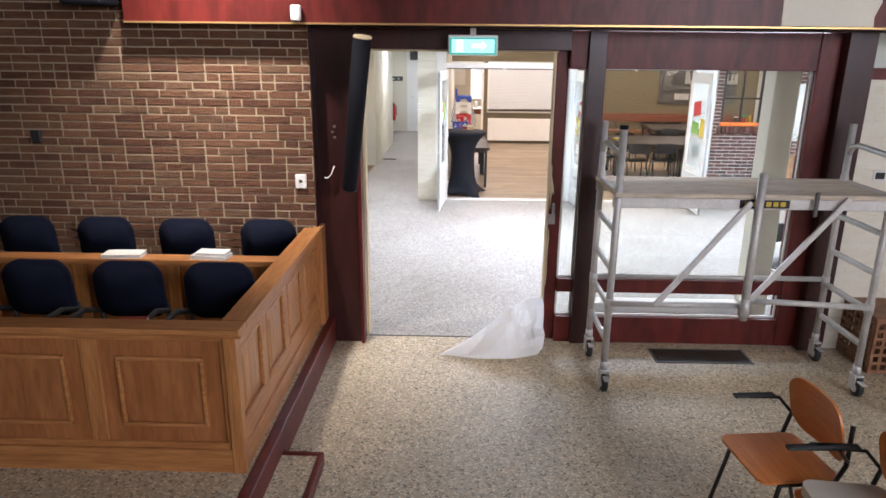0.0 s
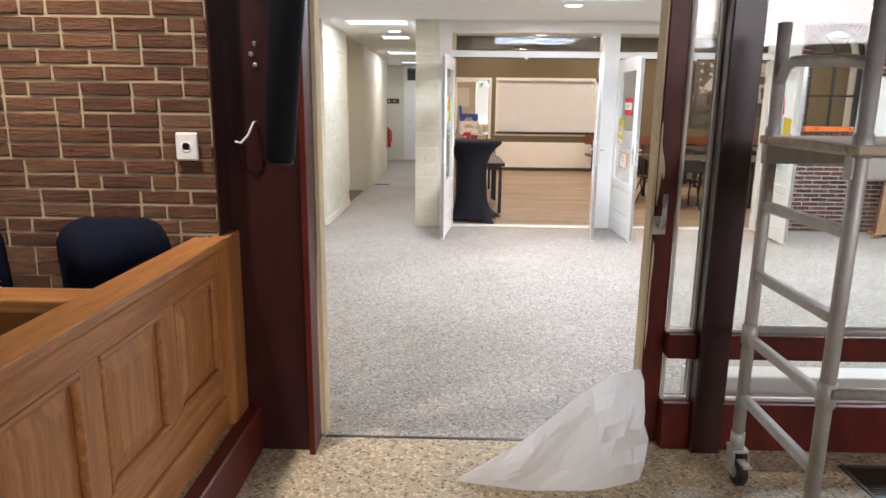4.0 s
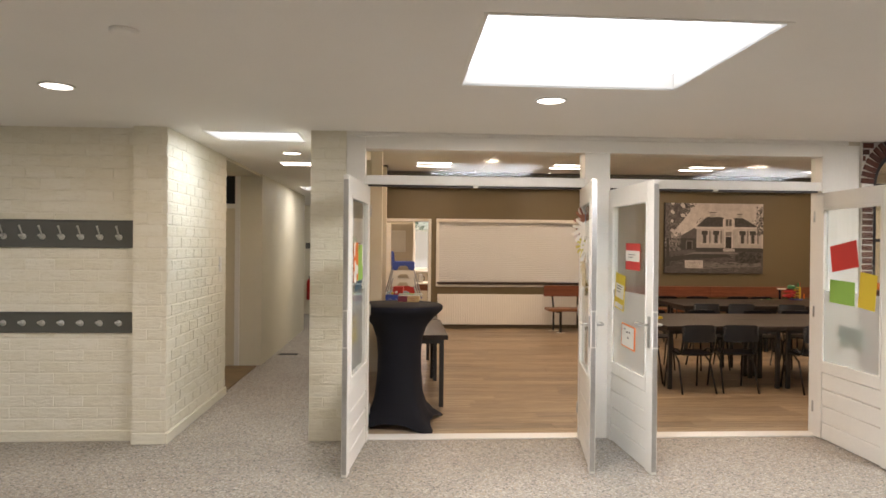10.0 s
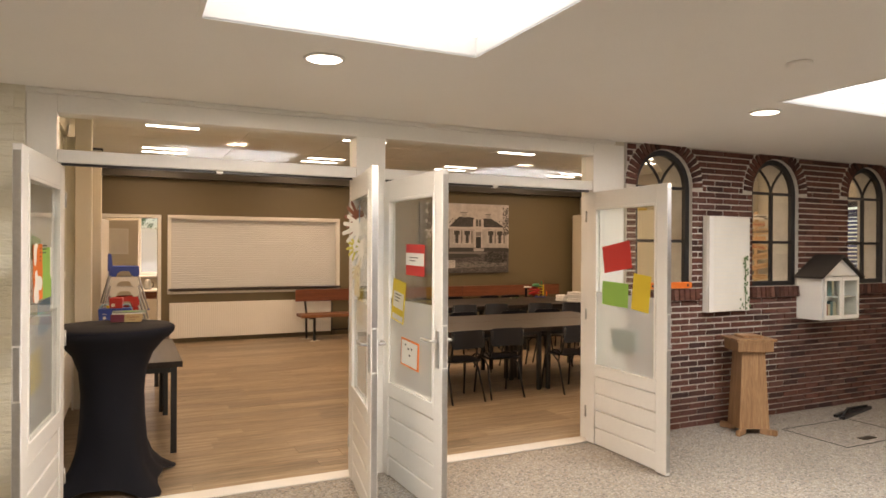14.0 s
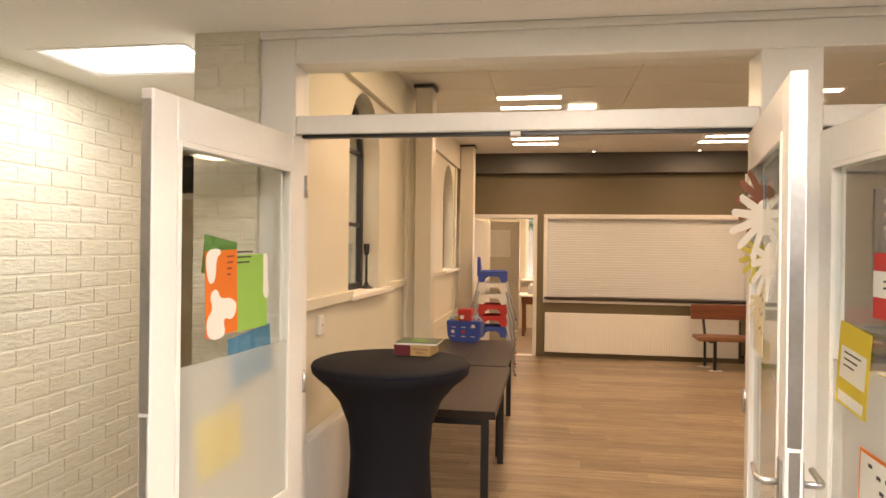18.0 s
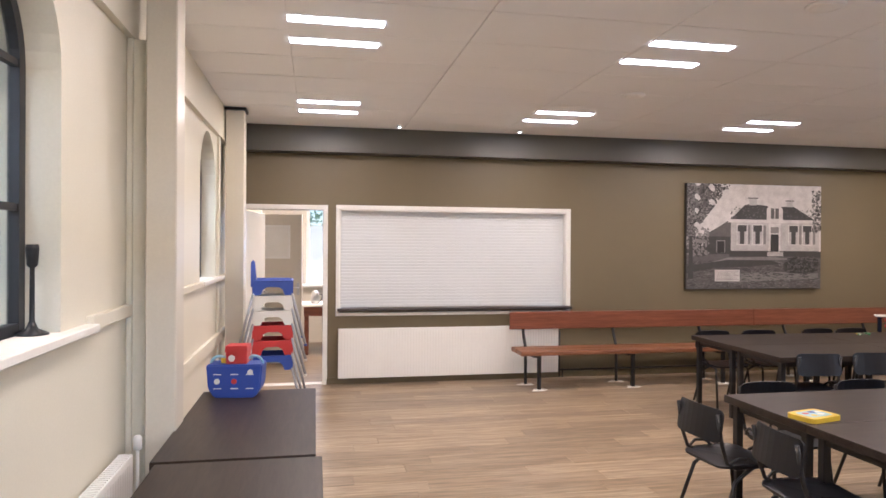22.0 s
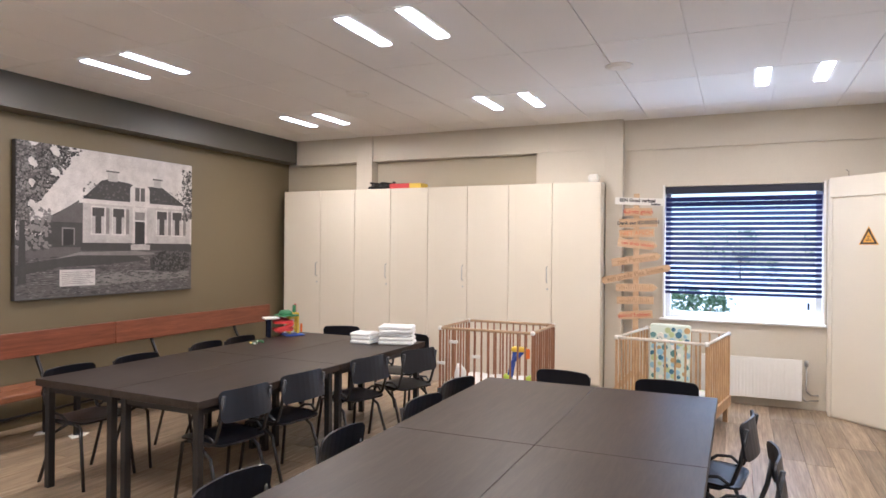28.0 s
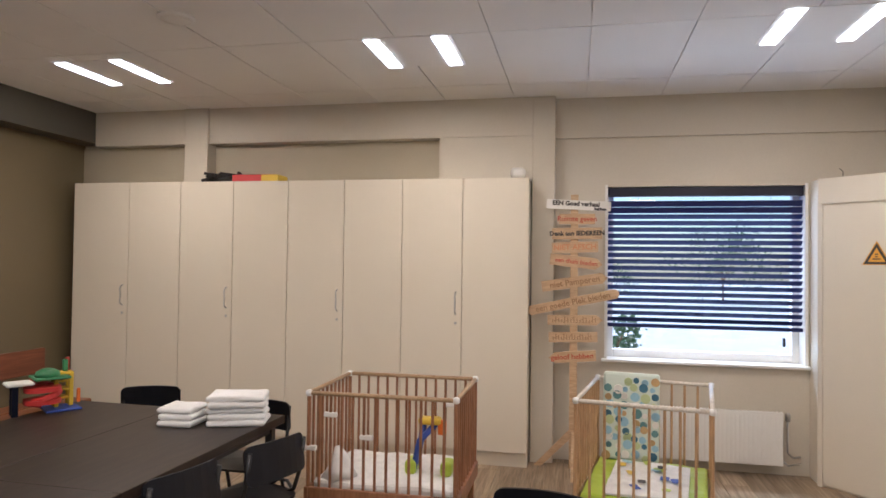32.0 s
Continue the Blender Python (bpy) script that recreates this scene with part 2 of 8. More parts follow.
def glass_mat(name, tint=(0.97, 0.99, 0.98), frosted=0.0, mirror=0.045):
    m = bpy.data.materials.new(name)
    m.use_nodes = True
    nt = m.node_tree
    nt.nodes.remove(nt.nodes["Principled BSDF"])
    clear = node(nt, "ShaderNodeBsdfTransparent")
    clear.inputs["Color"].default_value = (*tint, 1)
    gloss = node(nt, "ShaderNodeBsdfGlossy", Roughness=0.02)
    facing = node(nt, "ShaderNodeLayerWeight", Blend=0.5)
    power = nt.nodes.new("ShaderNodeMath")
    power.operation = "POWER"
    power.inputs[1].default_value = 4.0
    nt.links.new(facing.outputs["Facing"], power.inputs[0])
    fr = nt.nodes.new("ShaderNodeMapRange")
    fr.inputs["To Min"].default_value, fr.inputs["To Max"].default_value = mirror, 0.85
    nt.links.new(power.outputs["Value"], fr.inputs["Value"])
    mx = nt.nodes.new("ShaderNodeMixShader")
    nt.links.new(fr.outputs["Result"], mx.inputs["Fac"])
    base = clear
    if frosted:
        milk = node(nt, "ShaderNodeBsdfTranslucent")
        milk.inputs["Color"].default_value = (0.85, 0.86, 0.84, 1)
        diff = node(nt, "ShaderNodeBsdfDiffuse")
        diff.inputs["Color"].default_value = (0.8, 0.8, 0.78, 1)
        m1, m2 = nt.nodes.new("ShaderNodeMixShader"), nt.nodes.new("ShaderNodeMixShader")
        m1.inputs["Fac"].default_value = 0.5
        nt.links.new(milk.outputs["BSDF"], m1.inputs[1])
        nt.links.new(diff.outputs["BSDF"], m1.inputs[2])
        m2.inputs["Fac"].default_value = frosted
        nt.links.new(clear.outputs["BSDF"], m2.inputs[1])
        nt.links.new(m1.outputs["Shader"], m2.inputs[2])
        base = m2
    nt.links.new(base.outputs[0], mx.inputs[1])
    nt.links.new(gloss.outputs["BSDF"], mx.inputs[2])
    nt.links.new(mx.outputs["Shader"], nt.nodes["Material Output"].inputs["Surface"])
    return m


PEBBLE_CHURCH = pebble_floor("pebble_screed_warm", (0.51, 0.43, 0.30), 82)
PEBBLE_HALL = pebble_floor("pebble_screed_grey", (0.38, 0.355, 0.32), 88)
CEIL_WHITE = paint("ceiling_paint", (0.82, 0.80, 0.76), 0.8, 120, 0.03, 0.7, 0.03)
TILE_CEIL = paint("ceiling_tile", (0.85, 0.84, 0.82), 0.9, 300, 0.04, 0.6, 0.1)
CREAM = paint("cream_wall_paint", (0.70, 0.665, 0.54), 0.55, 90, 0.04, 1.2, 0.05)
CREAM2 = paint("warm_grey_wall_paint", (0.60, 0.55, 0.45), 0.6, 90, 0.04, 1.2, 0.05)
OLIVE = paint("olive_wall_paint", (0.160, 0.128, 0.070), 0.5, 90, 0.05, 1.2, 0.05)
DARKBEAM = paint("dark_olive_beam_paint", (0.085, 0.08, 0.065), 0.38, 90, 0.03, 0.4, 0.01)
WHITE = paint("white_gloss_paint", (0.80, 0.79, 0.75), 0.32, 50, 0.03, 3, 0.03)
WHITE_MATT = paint("white_matt_paint", (0.78, 0.76, 0.70), 0.6, 50, 0.03, 3, 0.03)
MELAMINE = paint("cream_melamine", (0.71, 0.65, 0.53), 0.42, 140, 0.03, 1.0, 0.02)
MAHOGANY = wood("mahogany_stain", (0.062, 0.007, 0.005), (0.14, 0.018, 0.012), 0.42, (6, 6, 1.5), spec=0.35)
MAHOGANY_DARK = wood("dark_mahogany", (0.022, 0.006, 0.006), (0.045, 0.011, 0.010), 0.35, (6, 6, 1.5))
OAK = wood("oak_varnish", (0.30, 0.115, 0.030), (0.52, 0.24, 0.075), 0.35, (2.5, 30, 30))
OAK_UP = wood("oak_varnish_upright", (0.30, 0.115, 0.030), (0.52, 0.24, 0.075), 0.35, (30, 30, 2.5))
OAK_PANEL = wood("oak_panel_varnish", (0.27, 0.095, 0.026), (0.40, 0.165, 0.05), 0.4, (14, 14, 2))
PLANK = wood("oak_laminate", (0.235, 0.168, 0.105), (0.475, 0.375, 0.255), 0.36, (1.3, 26, 26), 0.28, spec=0.4, knots=0.55)
BENCH_RED = wood("red_brown_bench_wood", (0.135, 0.040, 0.018), (0.24, 0.078, 0.034), 0.4, (1.5, 26, 26))
BENCH_SEAT = wood("brown_bench_wood", (0.16, 0.058, 0.024), (0.27, 0.112, 0.050), 0.4, (1.5, 26, 26))
TABLE_TOP = wood("dark_wood_laminate", (0.022, 0.0155, 0.012), (0.044, 0.032, 0.025), 0.4, (3, 26, 26), 0.1, spec=0.28)
BLACK_METAL = paint("black_painted_steel", (0.012, 0.012, 0.013), 0.35, 80, 0.1, 6, 0.03)
BLACK_SHELL = paint("dark_navy_plywood_shell", (0.009, 0.0095, 0.013), 0.33, 80, 0.1, 6, 0.03, spec=0.4)
BLACK_CLOTH = paint("black_stretch_cloth", (0.007, 0.0075, 0.012), 0.8, 500, 0.2, 4, 0.1, spec=0.25)
NAVY_CLOTH = paint("navy_upholstery", (0.007, 0.009, 0.021), 0.95, 600, 0.25, 5, 0.25, spec=0.15)
STEEL = paint("brushed_steel", (0.55, 0.55, 0.54), 0.35, 60, 0.1, 8, 0.03, metal=1.0)
ALU = paint("worn_aluminium", (0.60, 0.59, 0.56), 0.5, 60, 0.14, 9, 0.06, metal=0.4)
RAD_WHITE = paint("radiator_enamel", (0.80, 0.79, 0.75), 0.3, 50, 0.02, 3, 0.02)
GREY_BOARD = paint("grey_rack_paint", (0.085, 0.085, 0.072), 0.5, 60, 0.08, 4, 0.05)
PLASTIC_WHITE = paint("white_plastic", (0.75, 0.74, 0.70), 0.35, 40, 0.02, 4, 0.0)
SHUTTER = paint("white_shutter_slat", (0.70, 0.72, 0.73), 0.4, 60, 0.02, 2, 0.02)
LED = glow("led_diffuser", (1.0, 0.92, 0.80), 9.0)
SPOT_GLOW = glow("downlight_diffuser", (1.0, 0.93, 0.80), 7.0)
SKY_PANEL = glow("skylight_dome", (0.90, 0.97, 1.0), 2.9)
DARK_SILL = paint("dark_brown_stone", (0.055, 0.042, 0.036), 0.35, 80, 0.12, 6, 0.03)
GLASS = glass_mat("clear_glass")
THIN_GLASS = glass_mat("thin_clear_glass", mirror=0.022)
FROST = glass_mat("frosted_glass", (0.86, 0.87, 0.84), 0.34)
MORTAR = paint("pale_mortar", (0.40, 0.32, 0.205), 0.9, 160, 0.15, 8, 0.4)
MORTAR_HALL = paint("grey_mortar", (0.62, 0.59, 0.54), 0.9, 160, 0.15, 8, 0.4)
BRICK_STOPS = [(0.0, (0.105, 0.050, 0.030)), (0.2, (0.140, 0.066, 0.037)), (0.5, (0.168, 0.082, 0.044)), (0.75, (0.190, 0.098, 0.052)), (0.9, (0.155, 0.088, 0.052)), (1.0, (0.21, 0.122, 0.068))]
BRICK = brick_mat("rustic_brown_brick", BRICK_STOPS, relief=1.0, grain=34, flat=4.0, deep=0.011)
BRICK_REST = brick_mat("rustic_brown_brick_rest", BRICK_STOPS, relief=1.0, grain=34, flat=4.0, island=True, deep=0.011)
HALL_STOPS = [(0.0, (0.055, 0.030, 0.028)), (0.25, (0.11, 0.050, 0.040)), (0.6, (0.160, 0.068, 0.052)), (0.85, (0.12, 0.060, 0.052)), (1.0, (0.20, 0.10, 0.08))]
BRICK_HALL = brick_mat("dark_red_brick", HALL_STOPS, relief=0.3)
BRICK_HALL_REST = brick_mat("dark_red_brick_rest", HALL_STOPS, relief=0.3, island=True)
WHITE_STOPS = [(0.0, (0.70, 0.67, 0.58)), (0.5, (0.74, 0.71, 0.62)), (1.0, (0.77, 0.75, 0.67))]


def white_brick():
    m, nt, b = shader("white_painted_brick", 0.6, spec=0.35)
    v = coords(nt, (1.0, 1.0, 3.6))
    shift = nt.nodes.new("ShaderNodeVectorMath")
    shift.operation = "MULTIPLY_ADD"
    spread = nt.nodes.new("ShaderNodeCombineXYZ")
    rnd = nt.nodes.new("ShaderNodeObjectInfo").outputs["Random"]
    for i in range(3):
        nt.links.new(rnd, spread.inputs[i])
    shift.inputs[1].default_value = (41, 19, 29)
    nt.links.new(spread.outputs["Vector"], shift.inputs[0])
    nt.links.new(v, shift.inputs[2])
    v = shift.outputs["Vector"]
    n = node(nt, "ShaderNodeTexNoise", Scale=15.0, Detail=6.0, Roughness=0.62)
    broad = node(nt, "ShaderNodeTexNoise", Scale=1.6, Detail=4.0)
    for q in (n, broad):
        nt.links.new(v, q.inputs["Vector"])
    base = ramp(nt, broad.outputs["Fac"], [(0.3, (0.71, 0.67, 0.54)), (0.7, (0.77, 0.74, 0.64))])
    # colour slightly darker in the low spots of the relief noise
    low_tone = ramp(nt, n.outputs["Fac"], [(0.25, (0.92, 0.905, 0.87)), (0.5, (1, 1, 1))])
    nt.links.new(mix(nt, 1.0, base, low_tone, "MULTIPLY"), b.inputs["Base Color"])
    bump(nt, b, n.outputs["Fac"], 0.8, 0.014)
    return m


WHITE_BRICK = white_brick()
PAVING = paint("pale_concrete_paving", (0.68, 0.67, 0.64), 0.85, 60, 0.12, 0.8, 0.2)

# ---- builders ----


def add_box(bm, x0, x1, y0, y1, z0, z1, bev=0.0, seg=1):
    x0, x1, y0, y1, z0, z1 = min(x0, x1), max(x0, x1), min(y0, y1), max(y0, y1), min(z0, z1), max(z0, z1)
    vs = [bm.verts.new((x, y, z)) for x in (x0, x1) for y in (y0, y1) for z in (z0, z1)]
    fs = [bm.faces.new([vs[i] for i in q]) for q in ((0, 1, 3, 2), (4, 6, 7, 5), (0, 4, 5, 1), (2, 3, 7, 6), (0, 2, 6, 4), (1, 5, 7, 3))]
    if bev:
        es = list({e for f in fs for e in f.edges})
        bmesh.ops.bevel(bm, geom=es, offset=bev, segments=seg, affect="EDGES", profile=0.5)
    return bm


def box(x0, x1, y0, y1, z0, z1, bev=0.0, seg=1):
    return add_box(bmesh.new(), x0, x1, y0, y1, z0, z1, bev, seg)


def add_tube(bm, pts, r, n=8, caps=True):
    """A round tube along a list of points; r may be a list of radii."""
    pts = [Vector(p) for p in pts]
    rs = r if isinstance(r, (list, tuple)) else [r] * len(pts)
    rings, side = [], None
    for i, p in enumerate(pts):
        d = (pts[min(i + 1, len(pts) - 1)] - pts[max(i - 1, 0)]).normalized()
        if side is None:
            side = d.orthogonal().normalized()
        side = (side - d * side.dot(d)).normalized()
        up = d.cross(side)
        rings.append([bm.verts.new(p + (side * math.cos(2 * math.pi * k / n) + up * math.sin(2 * math.pi * k / n)) * rs[i]) for k in range(n)])
    for a, c in zip(rings, rings[1:]):
        for k in range(n):
            f = bm.faces.new((a[k], a[(k + 1) % n], c[(k + 1) % n], c[k]))
            f.smooth = n > 6
    if caps:
        bm.faces.new(rings[0][::-1])
        bm.faces.new(rings[-1])
    return bm


def tube(pts, r, n=8):
    return add_tube(bmesh.new(), pts, r, n)


def bend(a, corner, c, steps=5, k=0.35):
    """Points from a to c that round the corner between them."""
    a, corner, c = Vector(a), Vector(corner), Vector(c)
    p, q = corner.lerp(a, k), corner.lerp(c, k)
    out = [a]
    for i in range(steps + 1):
        t = i / steps
        out.append(p.lerp(corner, t).lerp(corner.lerp(q, t), t))
    return out + [c]


def add_prism(bm, poly, axis, a, c):
    """Extrude a 2D outline along an axis: 'x' takes (y, z), 'y' (x, z), 'z' (x, y)."""
    def at(p, w):
        return {"x": (w, p[0], p[1]), "y": (p[0], w, p[1]), "z": (p[0], p[1], w)}[axis]
    lo, hi = [bm.verts.new(at(p, a)) for p in poly], [bm.verts.new(at(p, c)) for p in poly]
    n = len(poly)
    faces = [bm.faces.new(lo), bm.faces.new(hi)]
    faces += [bm.faces.new((lo[i], lo[(i + 1) % n], hi[(i + 1) % n], hi[i])) for i in range(n)]
    bmesh.ops.recalc_face_normals(bm, faces=faces)
    return bm


def prism(poly, axis, a, c):
    return add_prism(bmesh.new(), poly, axis, a, c)


def lathe(profile, n=24, cx=0.0, cy=0.0):
    bm = bmesh.new()
    rings = [[bm.verts.new((cx + r * math.cos(2 * math.pi * k / n), cy + r * math.sin(2 * math.pi * k / n), z)) for k in range(n)] for r, z in profile]
    for a, c in zip(rings, rings[1:]):
        for k in range(n):
            bm.faces.new((a[k], a[(k + 1) % n], c[(k + 1) % n], c[k])).smooth = True
    bm.faces.new(rings[0][::-1])
    bm.faces.new(rings[-1])
    return bm


def round_rect(w, h, r, n=5, cx=0.0, cy=0.0):
    pts = []
    for qx, qy, a0 in ((1, 1, 0), (-1, 1, 90), (-1, -1, 180), (1, -1, 270)):
        for i in range(n + 1):
            a = radians(a0 + 90 * i / n)
            pts.append((cx + qx * (w / 2 - r) + r * math.cos(a), cy + qy * (h / 2 - r) + r * math.sin(a)))
    return pts


def part(name, bm, material, parent=None, label="", m=None):
    me = bpy.data.meshes.new(name)
    bm.to_mesh(me)
    bm.free()
    me.materials.append(material)
    ob = new(name, me)
    if parent:
        ob.parent = parent
    if m is not None:
        ob.matrix_basis = m
    if label:
        ob["label"] = label
    return ob


def thing(name, label, category, m=None, group="", kind=""):
    ob = new(name)
    ob.empty_display_size = 0.1
    if m is not None:
        ob.matrix_basis = m
    return tagged(ob, label, category, group, kind)


def struct(name, bm, material, label, category):
    return tagged(part(name, bm, material), label, category, kind="structure")


def wall_with_holes(axis, w0, w1, a0, a1, z0, z1, holes, arch_n=14):
    """A wall slab in the plane across 'axis' from w0 to w1; holes are (a0, a1, z0, z1, arched): z1 is the crown when arched."""
    bm = bmesh.new()

    def slab(p0, p1, q0, q1):
        if p1 - p0 < 1e-4 or q1 - q0 < 1e-4:
            return
        if axis == "y":
            add_box(bm, p0, p1, w0, w1, q0, q1)
        else:
            add_box(bm, w0, w1, p0, p1, q0, q1)
    at = a0
    for h0, h1, hz0, hz1, arched in sorted(holes):
        slab(at, h0, z0, z1)
        slab(h0, h1, z0, hz0)
        if arched:
            r, mid = (h1 - h0) / 2, (h0 + h1) / 2
            spring = hz1 - r
            for i in range(arch_n):
                t0, t1 = math.pi * i / arch_n, math.pi * (i + 1) / arch_n
                pa, pb = (mid - r * math.cos(t0), spring + r * math.sin(t0)), (mid - r * math.cos(t1), spring + r * math.sin(t1))
                add_prism(bm, [pa, pb, (pb[0], z1), (pa[0], z1)], axis, w0, w1)
        else:
            slab(h0, h1, hz1, z1)
        at = h1
    slab(at, a1, z0, z1)
    return bm


def lay_bricks(parent, axis, face, sign, a0, a1, z0, z1, pitch, course, joint, depth, mats, holes, single, jitter=0.0025, names="brick", rough=0.0022, wild=False, upright=1.0):
    """Running-bond bricks proud of a wall face. 'single' tells which ones are pieces of their own; the rest share one mesh."""
    rng = random.Random(7)
    mesh_cache = {}
    rest = bmesh.new()

    def trimmed(b0, b1, zc):
        """What is left of a brick beside the openings."""
        segs = [(b0, b1)]
        for h in holes:
            for lo, hi in h(zc):
                segs = [q for p0, p1 in segs for q in ((p0, min(p1, lo)), (max(p0, hi), p1)) if q[1] > q[0]]
        return segs
    rows = int((z1 - z0) / course)
    for j in range(rows):
        zc = z0 + (j + 0.5) * course
        at = a0 - (rng.choice((0, 0.25, 0.5, 0.75)) * pitch if wild else pitch / 2 if j % 2 else 0)
        while at < a1:
            long = pitch / 2 if wild and rng.random() < 0.3 else pitch
            b0, b1 = max(at, a0), min(at + long, a1)
            at += long
            if b1 - b0 < 0.04:
                continue
            for b0, b1 in trimmed(b0, b1, zc):
                if b1 - b0 < 0.03:
                    continue
                mid = (b0 + b1) / 2
                ln = round(b1 - b0 - joint * upright, 3)
                off = rng.uniform(-jitter, jitter)
                hh = course - joint
                if single(mid, zc):
                    key = (ln, rng.randrange(4))
                    if key not in mesh_cache:
                        bm = bmesh.new()
                        add_box(bm, -ln / 2, ln / 2, -depth / 2, depth / 2, -hh / 2, hh / 2, min(0.004, depth * 0.35))
                        for v in bm.verts:
                            v.co += Vector((rng.uniform(-1, 1), rng.uniform(-0.6, 0.6), rng.uniform(-1, 1))) * rough
                        me = bpy.data.meshes.new(names)
                        bm.to_mesh(me)
                        bm.free()
                        me.materials.append(mats[0])
                        mesh_cache[key] = me
                    ob = new(names, mesh_cache[key])
                    ob.parent = parent
                    wp = face + sign * (depth / 2 - 0.004 + off)
                    ob.matrix_basis = pose(mid, wp, zc) if axis == "y" else pose(wp, mid, zc, 0, 0, 90)
                else:
                    lo, hi = sorted((face - sign * 0.004, face + sign * (depth - 0.004 + off)))
                    if axis == "y":
                        add_box(rest, mid - ln / 2, mid + ln / 2, lo, hi, zc - hh / 2, zc + hh / 2)
                    else:
                        add_box(rest, lo, hi, mid - ln / 2, mid + ln / 2, zc - hh / 2, zc + hh / 2)
    if len(rest.verts):
        ob = part(names + "work", rest, mats[1], parent)
        ob["kind"] = "stuff"
    else:
        rest.free()


def words(text, size, material, parent, m, label="", depth=0.0006, name="lettering", bold=0.0):
    """Flat lettering in the built-in font, as a mesh; m places its centre, reading along local x with local z up out of the sheet."""
    cu = bpy.data.curves.new(name, "FONT")
    cu.offset = bold
    cu.body, cu.size, cu.align_x, cu.align_y, cu.extrude, cu.resolution_u = text, size, "CENTER", "CENTER", depth, 2
    tmp = bpy.data.objects.new(name, cu)
    scene.collection.objects.link(tmp)
    me = bpy.data.meshes.new_from_object(tmp.evaluated_get(bpy.context.evaluated_depsgraph_get()))
    bpy.data.objects.remove(tmp)
    me.materials.clear()
    me.materials.append(material)
    ob = new(name, me)
    ob.parent = parent
    ob.matrix_basis = m
    if label:
        ob["label"] = label
    return ob

# ---- large structure ----
CH, RH = 2.49, 2.99          # ceiling heights of hall and meeting room
struct("floor_church", box(-6.5, 6.5, -4.0, 4.99, -0.15, 0.0), PEBBLE_CHURCH, "warm beige exposed-pebble screed floor of the church room", "floor")
struct("floor_hall", box(-6.0, 9.6, 5.0, 10.5, -0.15, 0.0), PEBBLE_HALL, "pale grey exposed-pebble screed floor of the hall", "floor")
struct("floor_corridor", box(-3.2, -0.735, 10.5, 20.6, -0.15, 0.0), PEBBLE_HALL, "pale grey pebble screed floor of the corridor", "floor")
struct("ceiling_church", box(-6.5, 6.5, -4.0, 5.0, 4.4, 4.55), MAHOGANY_DARK, "dark stained ceiling of the church room", "ceiling")


def plane_with_holes(x0, x1, y0, y1, z0, z1, holes):
    bm = bmesh.new()
    xs = sorted({x0, x1, *[v for h in holes for v in h[:2]]})
    ys = sorted({y0, y1, *[v for h in holes for v in h[2:]]})
    for a, c in zip(xs, xs[1:]):
        for d, e in zip(ys, ys[1:]):
            mx, my = (a + c) / 2, (d + e) / 2
            if not any(h[0] < mx < h[1] and h[2] < my < h[3] for h in holes):
                add_box(bm, a, c, d, e, z0, z1)
    bmesh.ops.remove_doubles(bm, verts=bm.verts, dist=1e-5)
    return bm


SKYLIGHTS = [(0.335, 1.56, 7.67, 8.81), (3.67, 4.89, 7.67, 8.81), (-5.0, -3.8, 7.67, 8.81), (-1.6, -0.86, 10.55, 11.0), (-1.6, -0.86, 15.6, 16.2), (-1.6, -0.86, 18.75, 19.25)]
struct("ceiling_hall", plane_with_holes(-6.0, 9.6, 5.1, 10.5, CH, CH + 0.12, SKYLIGHTS[:3]), CEIL_WHITE, "smooth off-white plaster ceiling of the hall", "ceiling")
struct("ceiling_corridor", plane_with_holes(-3.2, -0.735, 10.5, 20.6, CH, CH + 0.12, SKYLIGHTS[3:]), CEIL_WHITE, "smooth off-white corridor ceiling", "ceiling")
for x0, x1, y0, y1 in SKYLIGHTS:
    sk = thing("skylight", "square ceiling skylight with a bright white dome", "skylight", group="ceiling skylights")
    part("dome", box(x0 + 0.01, x1 - 0.01, y0 + 0.01, y1 - 0.01, CH + 0.09, CH + 0.11), SKY_PANEL, sk, "glowing white opal panel")
    bm = bmesh.new()
    for a in ((x0 - 0.02, x1 + 0.02, y0 - 0.02, y0), (x0 - 0.02, x1 + 0.02, y1, y1 + 0.02), (x0 - 0.02, x0, y0, y1), (x1, x1 + 0.02, y0, y1)):
        add_box(bm, *a, CH - 0.004, CH + 0.004)
    part("frame", bm, WHITE, sk)

# church room shell
struct("wall_church_back", box(-6.5, 6.5, -4.15, -4.0, 0, 4.5), CREAM2, "plain church wall", "wall")
struct("wall_church_west", box(-6.65, -6.5, -4.0, 5.0, 0, 4.5), CREAM2, "plain church wall", "wall")
struct("wall_church_east", box(6.5, 6.65, -4.0, 5.0, 0, 4.5), CREAM2, "plain church wall", "wall")
struct("wall_church_over_doors", box(-6.5, 6.5, 4.80, 5.0, 2.99, 4.5), MAHOGANY_DARK, "dark stained wall above the doors", "wall")
church_brick = struct("wall_church_brick", box(-6.5, -1.16, 4.742, 5.0, 0, 2.99), MORTAR, "rustic brown brick wall with pale mortar joints", "wall")
church_white = struct("wall_church_white_brick", box(2.86, 6.5, 4.90, 5.05, 0, 2.12), WHITE_BRICK, "white painted brick wall beside the glazed screen", "wall")
# podium with steps on which the walk begins
bm = bmesh.new()
add_box(bm, -1.0, 1.0, -2.4, 0.35, 0, 0.70)
add_box(bm, -1.0, 1.0, 0.35, 0.88, 0, 0.525)
add_box(bm, -1.0, 1.0, 0.88, 1.38, 0, 0.35)
add_box(bm, -1.0, 1.0, 1.38, 1.86, 0, 0.175)
struct("podium_steps", bm, PEBBLE_CHURCH, "pebble screed steps down from the podium", "steps")

